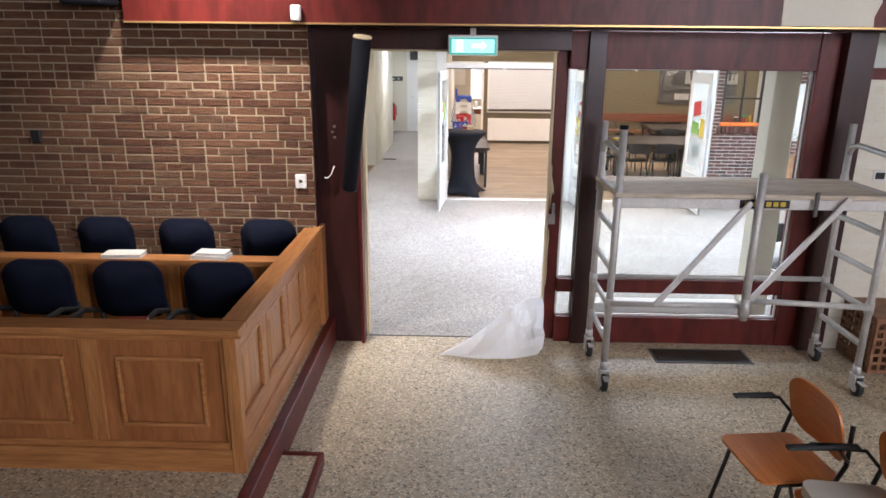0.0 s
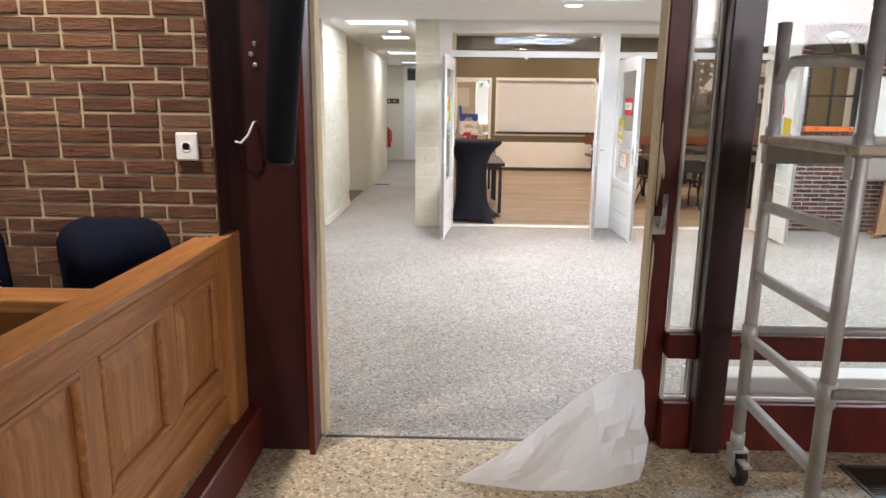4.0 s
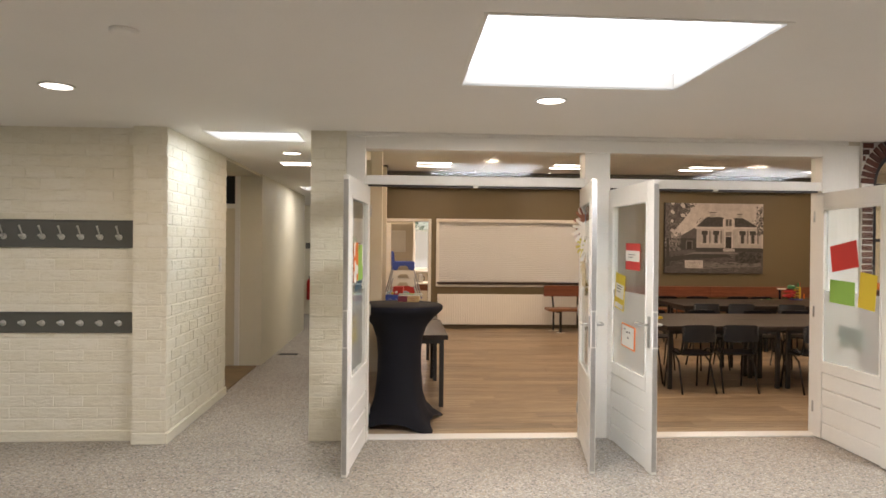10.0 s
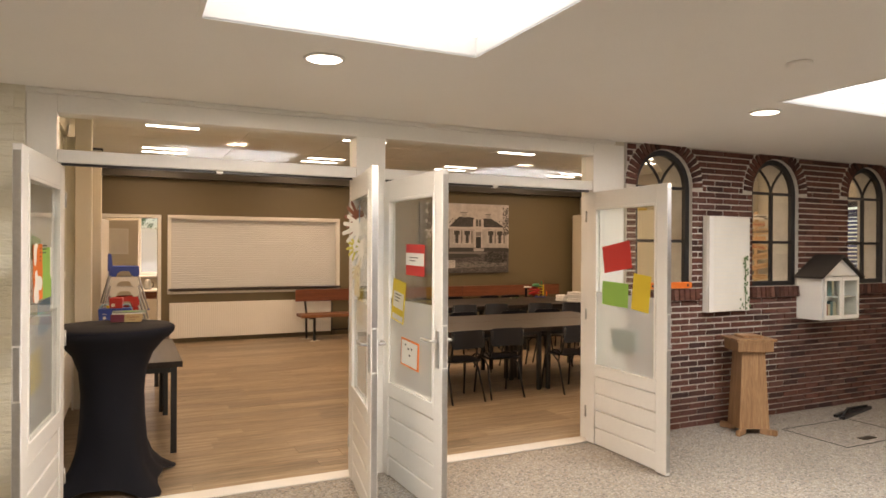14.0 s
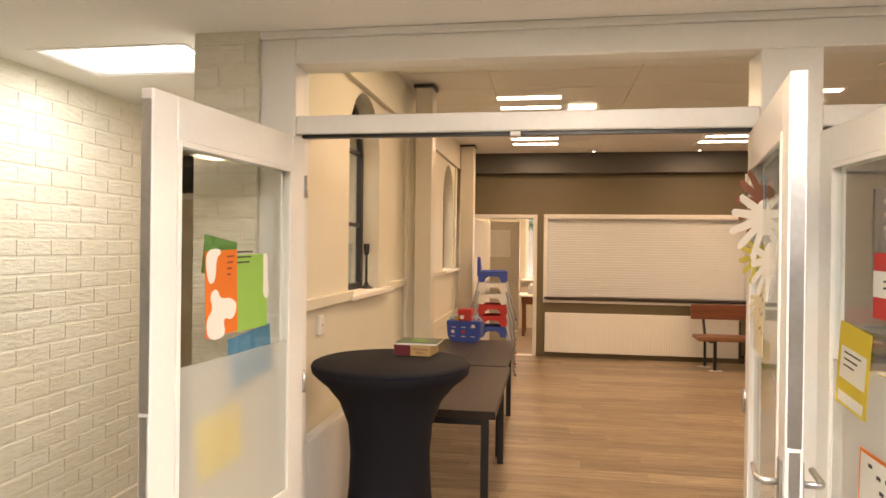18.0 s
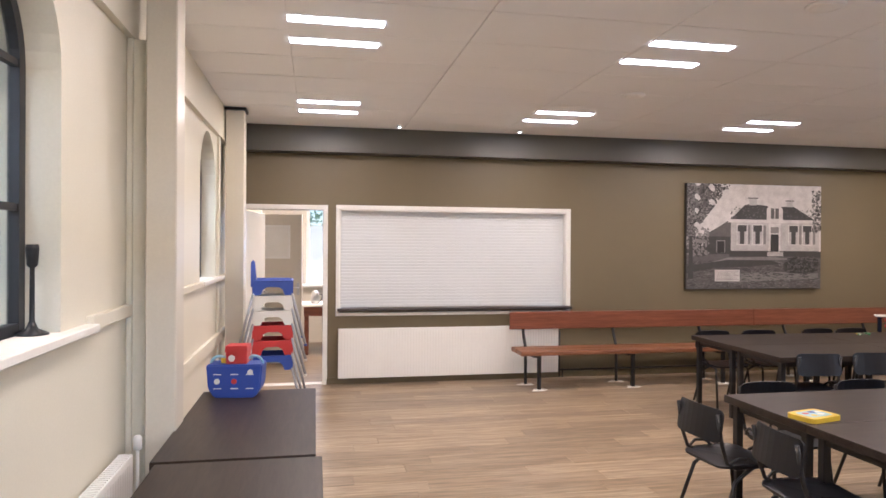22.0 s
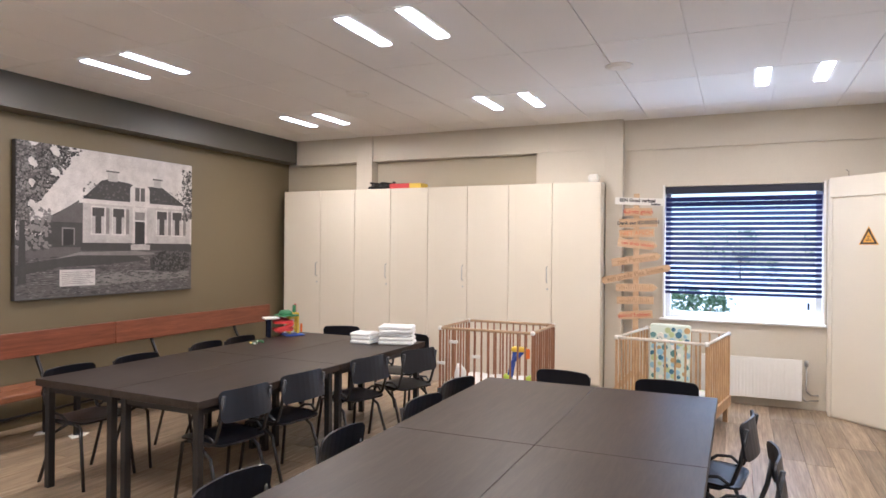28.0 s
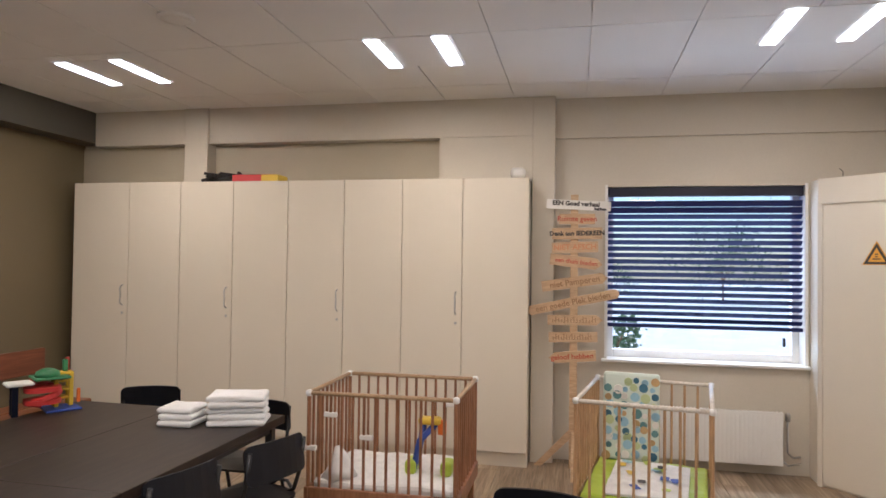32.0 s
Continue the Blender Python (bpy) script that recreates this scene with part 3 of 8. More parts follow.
# hall shell
struct("wall_hall_west", box(-6.15, -6.0, 5.0, 10.6, 0, 2.6), WHITE_BRICK, "white painted hall wall", "wall")
struct("wall_hall_east", box(9.6, 9.75, 5.0, 10.6, 0, 2.6), WHITE_BRICK, "white painted hall wall", "wall")
struct("wall_hall_south_west", box(-6.0, -1.19, 5.0, 5.1, 0, 2.6), WHITE_MATT, "white painted hall wall", "wall")
struct("wall_hall_south_east", box(2.66, 9.6, 5.06, 5.12, 0, 2.6), WHITE_MATT, "white painted hall wall", "wall")
rack_wall = struct("wall_rack", box(-6.0, -2.1, 10.49, 10.8, 0, 2.55), WHITE_BRICK, "white painted brick wall with coat racks", "wall")
corner_pier = struct("wall_corner_pier", box(-2.1, -1.842, 10.39, 10.8, 0, 2.55), WHITE_BRICK, "white painted brick pier at the corridor corner", "wall")
corridor_wall = struct("wall_corridor_west", box(-2.1, -1.842, 10.8, 12.13, 0, 2.55), WHITE_BRICK, "white painted brick corridor wall", "wall")
bm = wall_with_holes("x", -2.1, -1.82, 13.83, 17.58, 0, 2.55, [])
add_box(bm, -2.2, -1.842, 12.13, 13.83, 2.46, 2.55)
struct("wall_corridor_far", bm, CREAM, "smooth cream corridor wall with a door recess", "wall")
struct("wall_corridor_recess", wall_with_holes("y", 13.83, 13.95, -3.2, -2.1, 0, 2.55, []), CREAM, "cream wall of the door recess", "wall")
struct("wall_corridor_recess_back", box(-3.3, -3.2, 10.8, 13.95, 0, 2.55), CREAM, "cream wall of the door recess", "wall")
struct("wall_corridor_lobby", box(-3.3, -2.1, 17.46, 17.58, 0, 2.55), CREAM, "cream wall of the corridor lobby", "wall")
struct("wall_corridor_lobby_side", box(-3.35, -3.2, 17.58, 20.5, 0, 2.55), CREAM, "cream wall of the corridor lobby", "wall")
struct("wall_corridor_end", box(-3.2, -0.4, 20.4, 20.55, 0, 2.55), CREAM, "cream corridor end wall with a white door", "wall")
pier = struct("wall_pier", box(-0.731, -0.45, 10.42, 10.66, 0, 2.55), WHITE_BRICK, "white painted brick pier beside the double doors", "wall")
pier_side = struct("wall_corridor_east", wall_with_holes("x", -0.734, -0.721, 10.66, 20.5, 0, 2.55, [(11.845, 12.585, 1.30, 2.5, True), (15.56, 16.38, 1.33, 2.5, True)]), WHITE_BRICK, "white painted brick corridor wall", "wall")

# brick wall with arched windows between hall and meeting room
ARCHES = [(3.972, 4.617), (5.375, 6.02), (6.775, 7.42)]
AZ0, AZ1 = 1.24, 2.455
hall_brick = struct("wall_hall_brick", wall_with_holes("y", 10.432, 10.74, 3.87, 9.6, 0, 3.1, [(a, c, AZ0, AZ1, True) for a, c in ARCHES]),
                    MORTAR_HALL, "dark red brick wall with arched windows", "wall")

# meeting room shell
struct("wall_room_head", box(-0.66, 3.87, 10.46, 10.70, 2.46, 3.1), CREAM2, "plain wall above the double doors", "wall")
struct("subfloor_room", box(-0.7, 9.2, 10.55, 18.0, -0.15, -0.012), BENCH_SEAT, "dark underlay below the planks", "floor")
LN = [(11.845, 12.585), (15.56, 16.38)]
struct("wall_room_west", wall_with_holes("x", -0.72, -0.50, 10.66, 17.95, 0, 3.1, [(LN[0][0], LN[0][1], 1.30, 2.64, True), (LN[1][0], LN[1][1], 1.33, 2.62, True)], 18),
       CREAM, "cream painted wall with deep arched window niches", "wall")
struct("wall_room_back", wall_with_holes("y", 17.80, 17.95, -0.5, 9.2, 0, 3.1, [(-0.44, 0.505, 0, 2.05, False), (0.70, 3.515, 0.862, 2.06, False)]), OLIVE, "olive-brown painted back wall", "wall")
struct("wall_room_east", wall_with_holes("x", 8.96, 9.16, 10.74, 17.80, 0, 3.1, [(11.37, 12.87, 0.845, 2.255, False)]), CREAM2, "warm grey painted wall with a window", "wall")
struct("beam_back", box(-0.5, 8.98, 17.585, 17.80, 2.70, 2.99), DARKBEAM, "dark glossy beam along the top of the olive wall", "beam")


def tiled_ceiling():
    """Mineral tiles in a shallow grid; every tile a little proud of its joints."""
    bm = bmesh.new()
    add_box(bm, -0.66, 9.1, 10.6, 17.9, RH + 0.012, RH + 0.05)
    xs = [-0.66 if i == 0 else 0.25 + 1.165 * (i - 1) for i in range(9)] + [9.0]
    ys = [10.70 + 0.585 * j for j in range(13)]
    for x0, x1 in zip(xs, xs[1:]):
        for y0 in ys:
            add_box(bm, x0 + 0.004, x1 - 0.004, y0 + 0.004, min(y0 + 0.581, 17.8), RH, RH + 0.012)
    return bm


struct("ceiling_room", tiled_ceiling(), TILE_CEIL, "suspended ceiling of large off-white mineral tiles", "ceiling")

# kitchen beyond the back door
struct("floor_kitchen", box(-2.2, 3.0, 17.95, 21.6, -0.15, -0.004), PLANK, "wood laminate kitchen floor", "floor")
struct("wall_kitchen_back", wall_with_holes("y", 21.3, 21.45, -2.2, 3.0, 0, 2.9, [(0.26, 1.0, 0.98, 2.35, False)]), CREAM2, "grey-cream kitchen wall with a window", "wall")
struct("wall_kitchen_west", box(-0.75, -0.66, 17.95, 21.3, 0, 2.9), WHITE_MATT, "white kitchen wall", "wall")
struct("wall_kitchen_east", box(3.0, 3.1, 17.95, 21.3, 0, 2.9), CREAM2, "cream kitchen wall", "wall")
struct("ceiling_kitchen", box(-2.2, 3.1, 17.95, 21.45, 2.75, 2.9), CEIL_WHITE, "white kitchen ceiling", "ceiling")
# outdoors seen through the windows
struct("ground", box(-60, 90, -50, 90, -0.4, -0.16), PAVING, "pale paved ground outside", "ground")

# ---- church room ----
PAPER = paint("white_paper", (0.78, 0.76, 0.70), 0.7, 200, 0.04, 5, 0.03)
CREAM_PATCH = paint("aged_cream_paint", (0.68, 0.56, 0.35), 0.6, 40, 0.1, 6, 0.08)
PAD_CREAM = paint("off_white_cotton", (0.62, 0.57, 0.46), 0.9, 200, 0.1, 6, 0.2)
RED_COVER = paint("red_book_cover", (0.35, 0.03, 0.025), 0.5, 80, 0.08, 6, 0.03)
ORANGE_PLY = wood("orange_beech_ply", (0.52, 0.155, 0.028), (0.66, 0.24, 0.055), 0.33, (3, 24, 24), knots=0.15)
RUBBER = paint("black_rubber", (0.02, 0.02, 0.02), 0.7, 60, 0.1, 6, 0.05)
DECK = wood("worn_scaffold_deck", (0.48, 0.40, 0.29), (0.68, 0.60, 0.47), 0.75, (3, 20, 20))
BRONZE = paint("dark_bronze_grille", (0.06, 0.045, 0.03), 0.45, 60, 0.15, 8, 0.05, metal=0.6)
LATTICE = wood("brown_lattice_wood", (0.16, 0.07, 0.03), (0.30, 0.15, 0.07), 0.55, (12, 12, 12))
GREEN_SIGN = glow("exit_sign_green", (0.40, 0.78, 0.66), 0.9)
SIGN_WHITE = glow("exit_sign_white", (0.72, 1.0, 0.92), 1.1)
GOLD_EDGE = paint("golden_edge_strip", (0.62, 0.42, 0.16), 0.35, 60, 0.1, 5, 0.02, metal=0.7)


def film(name):
    """Thin milky plastic: lets some light through, with a soft sheen."""
    m, nt, b = shader(name, 0.3, spec=0.5)
    b.inputs["Base Color"].default_value = (0.94, 0.95, 0.96, 1)
    through_light = node(nt, "ShaderNodeBsdfTranslucent")
    through_light.inputs["Color"].default_value = (0.95, 0.96, 0.97, 1)
    mx = nt.nodes.new("ShaderNodeMixShader")
    mx.inputs["Fac"].default_value = 0.7
    nt.links.new(b.outputs["BSDF"], mx.inputs[1])
    nt.links.new(through_light.outputs["BSDF"], mx.inputs[2])
    nt.links.new(mx.outputs["Shader"], nt.nodes["Material Output"].inputs["Surface"])
    return m


POLY = film("white_polythene")

PZ = 0.20
struct("platform", box(-6.5, -1.13, -1.5, 4.726, 0, PZ), PEBBLE_CHURCH, "raised pebble screed platform under the pew", "platform")
struct("platform_trim", box(-1.13, -1.065, -1.5, 4.86, 0, PZ + 0.012, 0.006), MAHOGANY, "dark red-brown wooden edge board of the platform", "trim")
side_step = struct("side_step", box(-1.065, -0.86, 1.9, 3.13, 0, 0.075), PEBBLE_CHURCH, "low pebble step beside the platform", "step")
bm = box(-0.86, -0.83, 1.9, 3.16, 0, 0.085, 0.004)
add_box(bm, -1.065, -0.86, 3.13, 3.16, 0, 0.085, 0.004)
struct("side_step_trim", bm, MAHOGANY, "red-brown wooden edging of the low step", "trim")


def pew_run(parent, length, height, n, m, cap0, first, step, wide, z0, z1, inset):
    """A stretch of frame-and-panel oak: local x along it, outer face towards local -y; panels begin at 'first' and repeat by 'step'."""
    b, t = 0.10, 0.032
    parts = [("base_board", (0, length, -0.014, t + 0.01, 0, b + 0.03), OAK), ("top_rail", (0, length, 0, t, z1, height - 0.035), OAK),
             ("bottom_rail", (0, length, 0, t, b + 0.03, z0), OAK), ("cap_rail", (cap0, length, -0.045, t + 0.05, height - 0.035, height), OAK)]
    for nm, q, mt in parts:
        part(nm, box(*q, 0.005, 2), mt, parent, m=m)
    part("cap_bead", box(cap0, length, -0.022, 0.0, height - 0.055, height - 0.035, 0.007, 2), OAK, parent, m=m)
    ends = [0] + [first + k * step + wide for k in range(n)]
    starts = [first + k * step for k in range(n)] + [length]
    for x0, x1 in zip(ends, starts):
        if x1 - x0 > 0.01:
            part("stile", box(x0, x1, 0.001, t, z0, z1, 0.003), OAK_UP, parent, m=m)
    for k in range(n):
        x0, x1 = first + k * step, first + k * step + wide
        part("panel", box(x0, x1, 0.016, 0.026, z0, z1), OAK_PANEL, parent, m=m)
        i = inset
        for q in ((x0 + i, x1 - i, z0 + i, z0 + i + 0.022), (x0 + i, x1 - i, z1 - i - 0.022, z1 - i), (x0 + i, x0 + i + 0.022, z0 + i + 0.022, z1 - i - 0.022), (x1 - i - 0.022, x1 - i, z0 + i + 0.022, z1 - i - 0.022)):
            part("moulding", box(q[0], q[1], -0.004, 0.018, q[2], q[3], 0.008, 2), OAK, parent, m=m)
        i += 0.022
        if inset < 0.05:
            bm = bmesh.new()
            c = 0.06
            outer = [bm.verts.new(p) for p in ((x0 + i, 0.016, z0 + i), (x1 - i, 0.016, z0 + i), (x1 - i, 0.016, z1 - i), (x0 + i, 0.016, z1 - i))]
            inner = [bm.verts.new(p) for p in ((x0 + i + c, 0.004, z0 + i + c), (x1 - i - c, 0.004, z0 + i + c), (x1 - i - c, 0.004, z1 - i - c), (x0 + i + c, 0.004, z1 - i - c))]
            for a in range(4):
                bm.faces.new((outer[a], outer[(a + 1) % 4], inner[(a + 1) % 4], inner[a]))
            bm.faces.new(inner)
            part("raised_panel", bm, OAK_UP, parent, m=m)
        else:
            part("raised_panel", box(x0 + i, x1 - i, 0.010, 0.018, z0 + i, z1 - i, 0.003), OAK_PANEL, parent, m=m)


pew = thing("pew_enclosure", "varnished oak pew enclosure with raised panels standing on the platform", "pew", pose(0, 0, PZ))
PH = 0.80
pew_run(pew, 4.9, PH, 7, pose(-1.211, 2.79, 0, 0, 0, 180) @ Matrix.Diagonal((1, -1, 1, 1)), -0.091, 0.025, 0.69, 0.605, 0.165, 0.72, 0.085)
pew_run(pew, 1.868, PH, 4, pose(-1.165, 2.834, 0, 0, 0, 90), 0.039, 0.026, 0.475, 0.38, 0.245, 0.655, 0.0)
part("corner_post", box(-1.211, -1.147, 2.772, 2.834, 0.0, PH - 0.036, 0.004), OAK_UP, pew)
part("end_strip", box(-1.188, -1.12, 4.704, 4.858, 0.0, PH - 0.002, 0.003), OAK_UP, pew)
rail2 = thing("book_rest", "oak book rest between the two rows of chairs", "pew", pose(0, 0, PZ))
part("top_rail", box(-6.1, -1.245, 3.93, 4.06, PH - 0.07, PH - 0.03, 0.006, 2), OAK, rail2)
part("back_board", box(-6.1, -1.245, 3.955, 3.985, 0.0, PH - 0.07), OAK_PANEL, rail2)
for k in range(7):
    part("stile", box(-1.36 - k * 0.62, -1.28 - k * 0.62, 3.94, 3.955, 0.0, PH - 0.07, 0.003), OAK_UP, rail2)


def padded(w, h, t, r=0.06):
    bm = prism(round_rect(w, h, r, 6), "y", -t / 2, t / 2)
    bmesh.ops.bevel(bm, geom=[e for e in bm.edges if abs(e.verts[0].co.y - e.verts[1].co.y) < 1e-5], offset=t * 0.3, segments=2, affect="EDGES")
    for v in bm.verts:
        v.co.y += 0.9 * v.co.x ** 2
    for f in bm.faces:
        f.smooth = True
    return bm


def pew_chair():
    c = thing("upholstered_chair", "navy blue upholstered chair with black armrests inside the pew", "chair", group="navy chairs in the pew")
    part("backrest", padded(0.40, 0.35, 0.07, 0.1), NAVY_CLOTH, c, m=pose(0, -0.2, 0.73, -6))
    part("seat", prism(round_rect(0.42, 0.44, 0.06), "z", 0.41, 0.47), NAVY_CLOTH, c)
    for s in (-1, 1):
        part("armrest", tube([(s * 0.20, -0.18, 0.60), (s * 0.207, -0.02, 0.66), (s * 0.207, 0.16, 0.66), (s * 0.20, 0.2, 0.64)], 0.017, 8), RUBBER, c)
        part("leg", tube([(s * 0.195, -0.2, 0.64), (s * 0.195, -0.2, 0.42), (s * 0.21, -0.24, 0.0)], 0.012, 8), BLACK_METAL, c)
        part("leg", tube([(s * 0.205, 0.15, 0.63), (s * 0.21, 0.17, 0.42), (s * 0.21, 0.2, 0.0)], 0.012, 8), BLACK_METAL, c)
    return c


first = pew_chair()
spots_pew = [(-1.455, 3.30, 181), (-1.985, 3.30, 181), (-2.525, 3.30, 179), (-3.09, 3.3, 180), (-3.67, 3.3, 180), (-1.455, 4.34, 182), (-2.065, 4.33, 178), (-2.655, 4.34, 181), (-3.23, 4.33, 180), (-3.82, 4.33, 180)]
for i, (x, y, r) in enumerate(spots_pew):
    mm = pose(x, y, PZ, 0, 0, r)
    if i:
        copy_thing(first, mm)
    else:
        first.matrix_basis = mm


def book(x, y, z, w, d, h, rot, cover, label, name="book", category="book"):
    b = thing(name, label, category, pose(x, y, z, 0, 0, rot))
    part("page_block", box(-w / 2 + 0.004, w / 2 - 0.003, -d / 2 + 0.004, d / 2 - 0.004, 0.003, h - 0.003), PAPER, b)
    bm = box(-w / 2, w / 2, -d / 2, d / 2, 0, 0.003)
    add_box(bm, -w / 2, w / 2, -d / 2, d / 2, h - 0.003, h)
    add_box(bm, -w / 2, -w / 2 + 0.004, -d / 2, d / 2, 0.003, h - 0.003)
    part("cover", bm, cover, b)
    return b


book(-2.28, 4.005, PZ + PH - 0.03, 0.25, 0.125, 0.025, 4, PAPER, "white booklet lying on the oak book rest")
book(-1.70, 4.005, PZ + PH - 0.03, 0.24, 0.12, 0.022, -7, PAPER, "white booklet lying on the oak book rest")
book(-1.69, 4.005, PZ + PH - 0.008, 0.2, 0.11, 0.02, -3, PAPER, "smaller white booklet on top of another booklet")
book(-1.73, 2.95, PZ + 0.73, 0.14, 0.1, 0.03, 8, RED_COVER, "small book with white pages and a red cover on a ledge")
tagged(part("ledge", box(-6.0, -1.25, 2.83, 3.03, PZ + 0.70, PZ + 0.73, 0.004), OAK), "oak ledge inside the front pew panel", "shelf", kind="structure")

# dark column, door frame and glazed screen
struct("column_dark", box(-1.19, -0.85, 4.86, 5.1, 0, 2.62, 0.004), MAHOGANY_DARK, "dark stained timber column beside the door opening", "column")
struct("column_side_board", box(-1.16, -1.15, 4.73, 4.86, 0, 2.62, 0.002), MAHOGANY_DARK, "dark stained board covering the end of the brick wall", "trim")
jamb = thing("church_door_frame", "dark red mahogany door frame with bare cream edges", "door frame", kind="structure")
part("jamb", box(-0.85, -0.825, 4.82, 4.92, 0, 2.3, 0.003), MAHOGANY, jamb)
# rebate strip in a darker tone than the jamb before it
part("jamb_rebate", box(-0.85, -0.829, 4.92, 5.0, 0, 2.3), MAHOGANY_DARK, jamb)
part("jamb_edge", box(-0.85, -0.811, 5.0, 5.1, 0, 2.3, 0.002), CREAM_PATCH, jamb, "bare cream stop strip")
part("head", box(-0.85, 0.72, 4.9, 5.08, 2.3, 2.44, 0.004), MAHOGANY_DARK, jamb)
part("head_edge", box(-0.805, 0.634, 4.96, 5.08, 2.285, 2.3, 0.002), CREAM_PATCH, jamb, "bare cream stop strip")
part("threshold_joint", box(-0.81, 0.64, 4.985, 5.003, -0.001, 0.003), BLACK_METAL, jamb, "thin dark floor joint")

glazing = thing("glazed_screen", "dark red mahogany screen with large glass panes", "glazed screen", kind="structure")
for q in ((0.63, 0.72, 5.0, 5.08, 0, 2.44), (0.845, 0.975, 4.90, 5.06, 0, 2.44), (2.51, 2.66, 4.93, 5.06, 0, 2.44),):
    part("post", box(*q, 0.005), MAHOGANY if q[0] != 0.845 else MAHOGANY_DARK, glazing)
part("jamb_edge", box(0.616, 0.63, 5.005, 5.09, 0, 2.285, 0.002), CREAM_PATCH, glazing, "bare cream door edge with flaking paint")
for x0, x1 in ((0.72, 0.845), (0.975, 2.51)):
    for z0, z1 in ((0, 0.222), (0.435, 0.545), (2.172, 2.44)):
        part("rail", box(x0, x1, 4.935, 5.055, z0, z1, 0.004), MAHOGANY, glazing)
    for z0, z1 in ((0.222, 0.435), (0.545, 2.172)):
        part("pane", box(x0, x1, 5.0, 5.006, z0, z1), GLASS, glazing).visible_shadow = False
        bm = box(x0, x1, 4.982, 4.998, z0, z0 + 0.014)
        add_box(bm, x0, x0 + 0.012, 4.982, 4.998, z0 + 0.014, z1)
        add_box(bm, x1 - 0.012, x1, 4.982, 4.998, z0 + 0.014, z1)
        part("glazing_bead", bm, WHITE_MATT, glazing, "pale glazing bead")
strike = thing("door_handle", "steel lever handle on its plate on the mahogany post", "door handle", pose(0.652, 5.0, 1.03))
part("plate", box(-0.03, 0.03, -0.006, 0, -0.05, 0.03, 0.002), STEEL, strike)
part("lever", tube([(0.0, -0.006, -0.01), (0, -0.05, -0.01), (0.005, -0.055, 0.02), (0.005, -0.055, 0.13)], 0.011, 8), STEEL, strike)
struct("column_dark_east", box(2.66, 2.86, 4.84, 5.06, 0, 2.62, 0.004), MAHOGANY_DARK, "dark stained timber column at the end of the screen", "column")
toplight = thing("top_light_window", "glazed strip above the white brick wall in a dark red frame", "window", kind="structure")
part("sill_rail", box(2.86, 6.5, 4.88, 5.05, 2.12, 2.2, 0.004), MAHOGANY, toplight)
part("head_rail", box(2.86, 6.5, 4.88, 5.05, 2.5, 2.62, 0.004), MAHOGANY, toplight)
part("pane", box(2.86, 6.5, 4.96, 4.966, 2.2, 2.5), GLASS, toplight)

fascia = thing("fascia_beam", "dark red-brown stained fascia above the doors with a golden lower edge", "beam", kind="structure")
part("board", box(-2.39, 6.5, 4.60, 4.80, 2.455, 2.95, 0.004), MAHOGANY, fascia)
# golden line along the fascia's lower edge
part("edge_strip", box(-2.39, 6.5, 4.592, 4.60, 2.452, 2.464), GOLD_EDGE, fascia, "thin golden strip")
part("patch", prism([(2.05, 2.47), (2.66, 2.466), (2.655, 2.53), (2.69, 2.62), (2.68, 2.72), (2.70, 2.95), (2.06, 2.95), (2.045, 2.7)], "y", 4.594, 4.602), CREAM, fascia, "bare cream patch where paint is missing")
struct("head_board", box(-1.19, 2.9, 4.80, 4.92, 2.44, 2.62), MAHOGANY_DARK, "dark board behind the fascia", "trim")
sensor = thing("presence_sensor", "small white detector on the dark fascia", "sensor", pose(-1.20, 4.60, 2.52))
part("body", box(-0.035, 0.035, -0.05, 0, -0.05, 0.055, 0.014, 3), PLASTIC_WHITE, sensor)
part("lens", box(-0.025, 0.025, -0.056, -0.045, -0.045, -0.005, 0.006, 2), PAPER, sensor)
spk = thing("wall_speaker", "black box loudspeaker hung high on the brick wall", "loudspeaker", pose(-2.6, 4.58, 2.62))
part("cabinet", box(-0.14, 0.14, -0.12, 0.13, -0.06, 0.3, 0.015, 2), BLACK_CLOTH, spk)
part("bracket", box(-0.03, 0.03, 0.1, 0.165, 0.05, 0.15), BLACK_METAL, spk)

exit_sign = thing("exit_sign", "lit green emergency exit sign hung over the door", "exit sign", pose(0.0, 4.78, 2.325))
part("housing", box(-0.175, 0.175, -0.03, 0.02, -0.068, 0.072, 0.006), PLASTIC_WHITE, exit_sign)
part("panel", box(-0.165, 0.165, -0.034, -0.03, -0.06, 0.055), GREEN_SIGN, exit_sign, "glowing green sign face")
part("arrow", prism([(-0.05, -0.015), (0.02, -0.015), (0.02, -0.035), (0.06, 0.0), (0.02, 0.035), (0.02, 0.015), (-0.05, 0.015)], "y", -0.037, -0.034), SIGN_WHITE, exit_sign, m=pose(0.04, 0, 0))
SIGN_EDGE = glow("exit_sign_edge", (0.10, 0.36, 0.24), 0.7)
for q in ((-0.165, 0.165, -0.06, -0.048), (-0.165, 0.165, 0.043, 0.055), (-0.165, -0.15, -0.048, 0.043), (0.15, 0.165, -0.048, 0.043)):
    part("panel_edge", box(q[0], q[1], -0.0365, -0.034, q[2], q[3]), SIGN_EDGE, exit_sign, "deeper green edge")
part("door_symbol", box(-0.12, -0.07, -0.037, -0.034, -0.04, 0.04), SIGN_WHITE, exit_sign)
part("bracket", box(-0.02, 0.02, -0.01, 0.02, 0.07, 0.12), PLASTIC_WHITE, exit_sign)

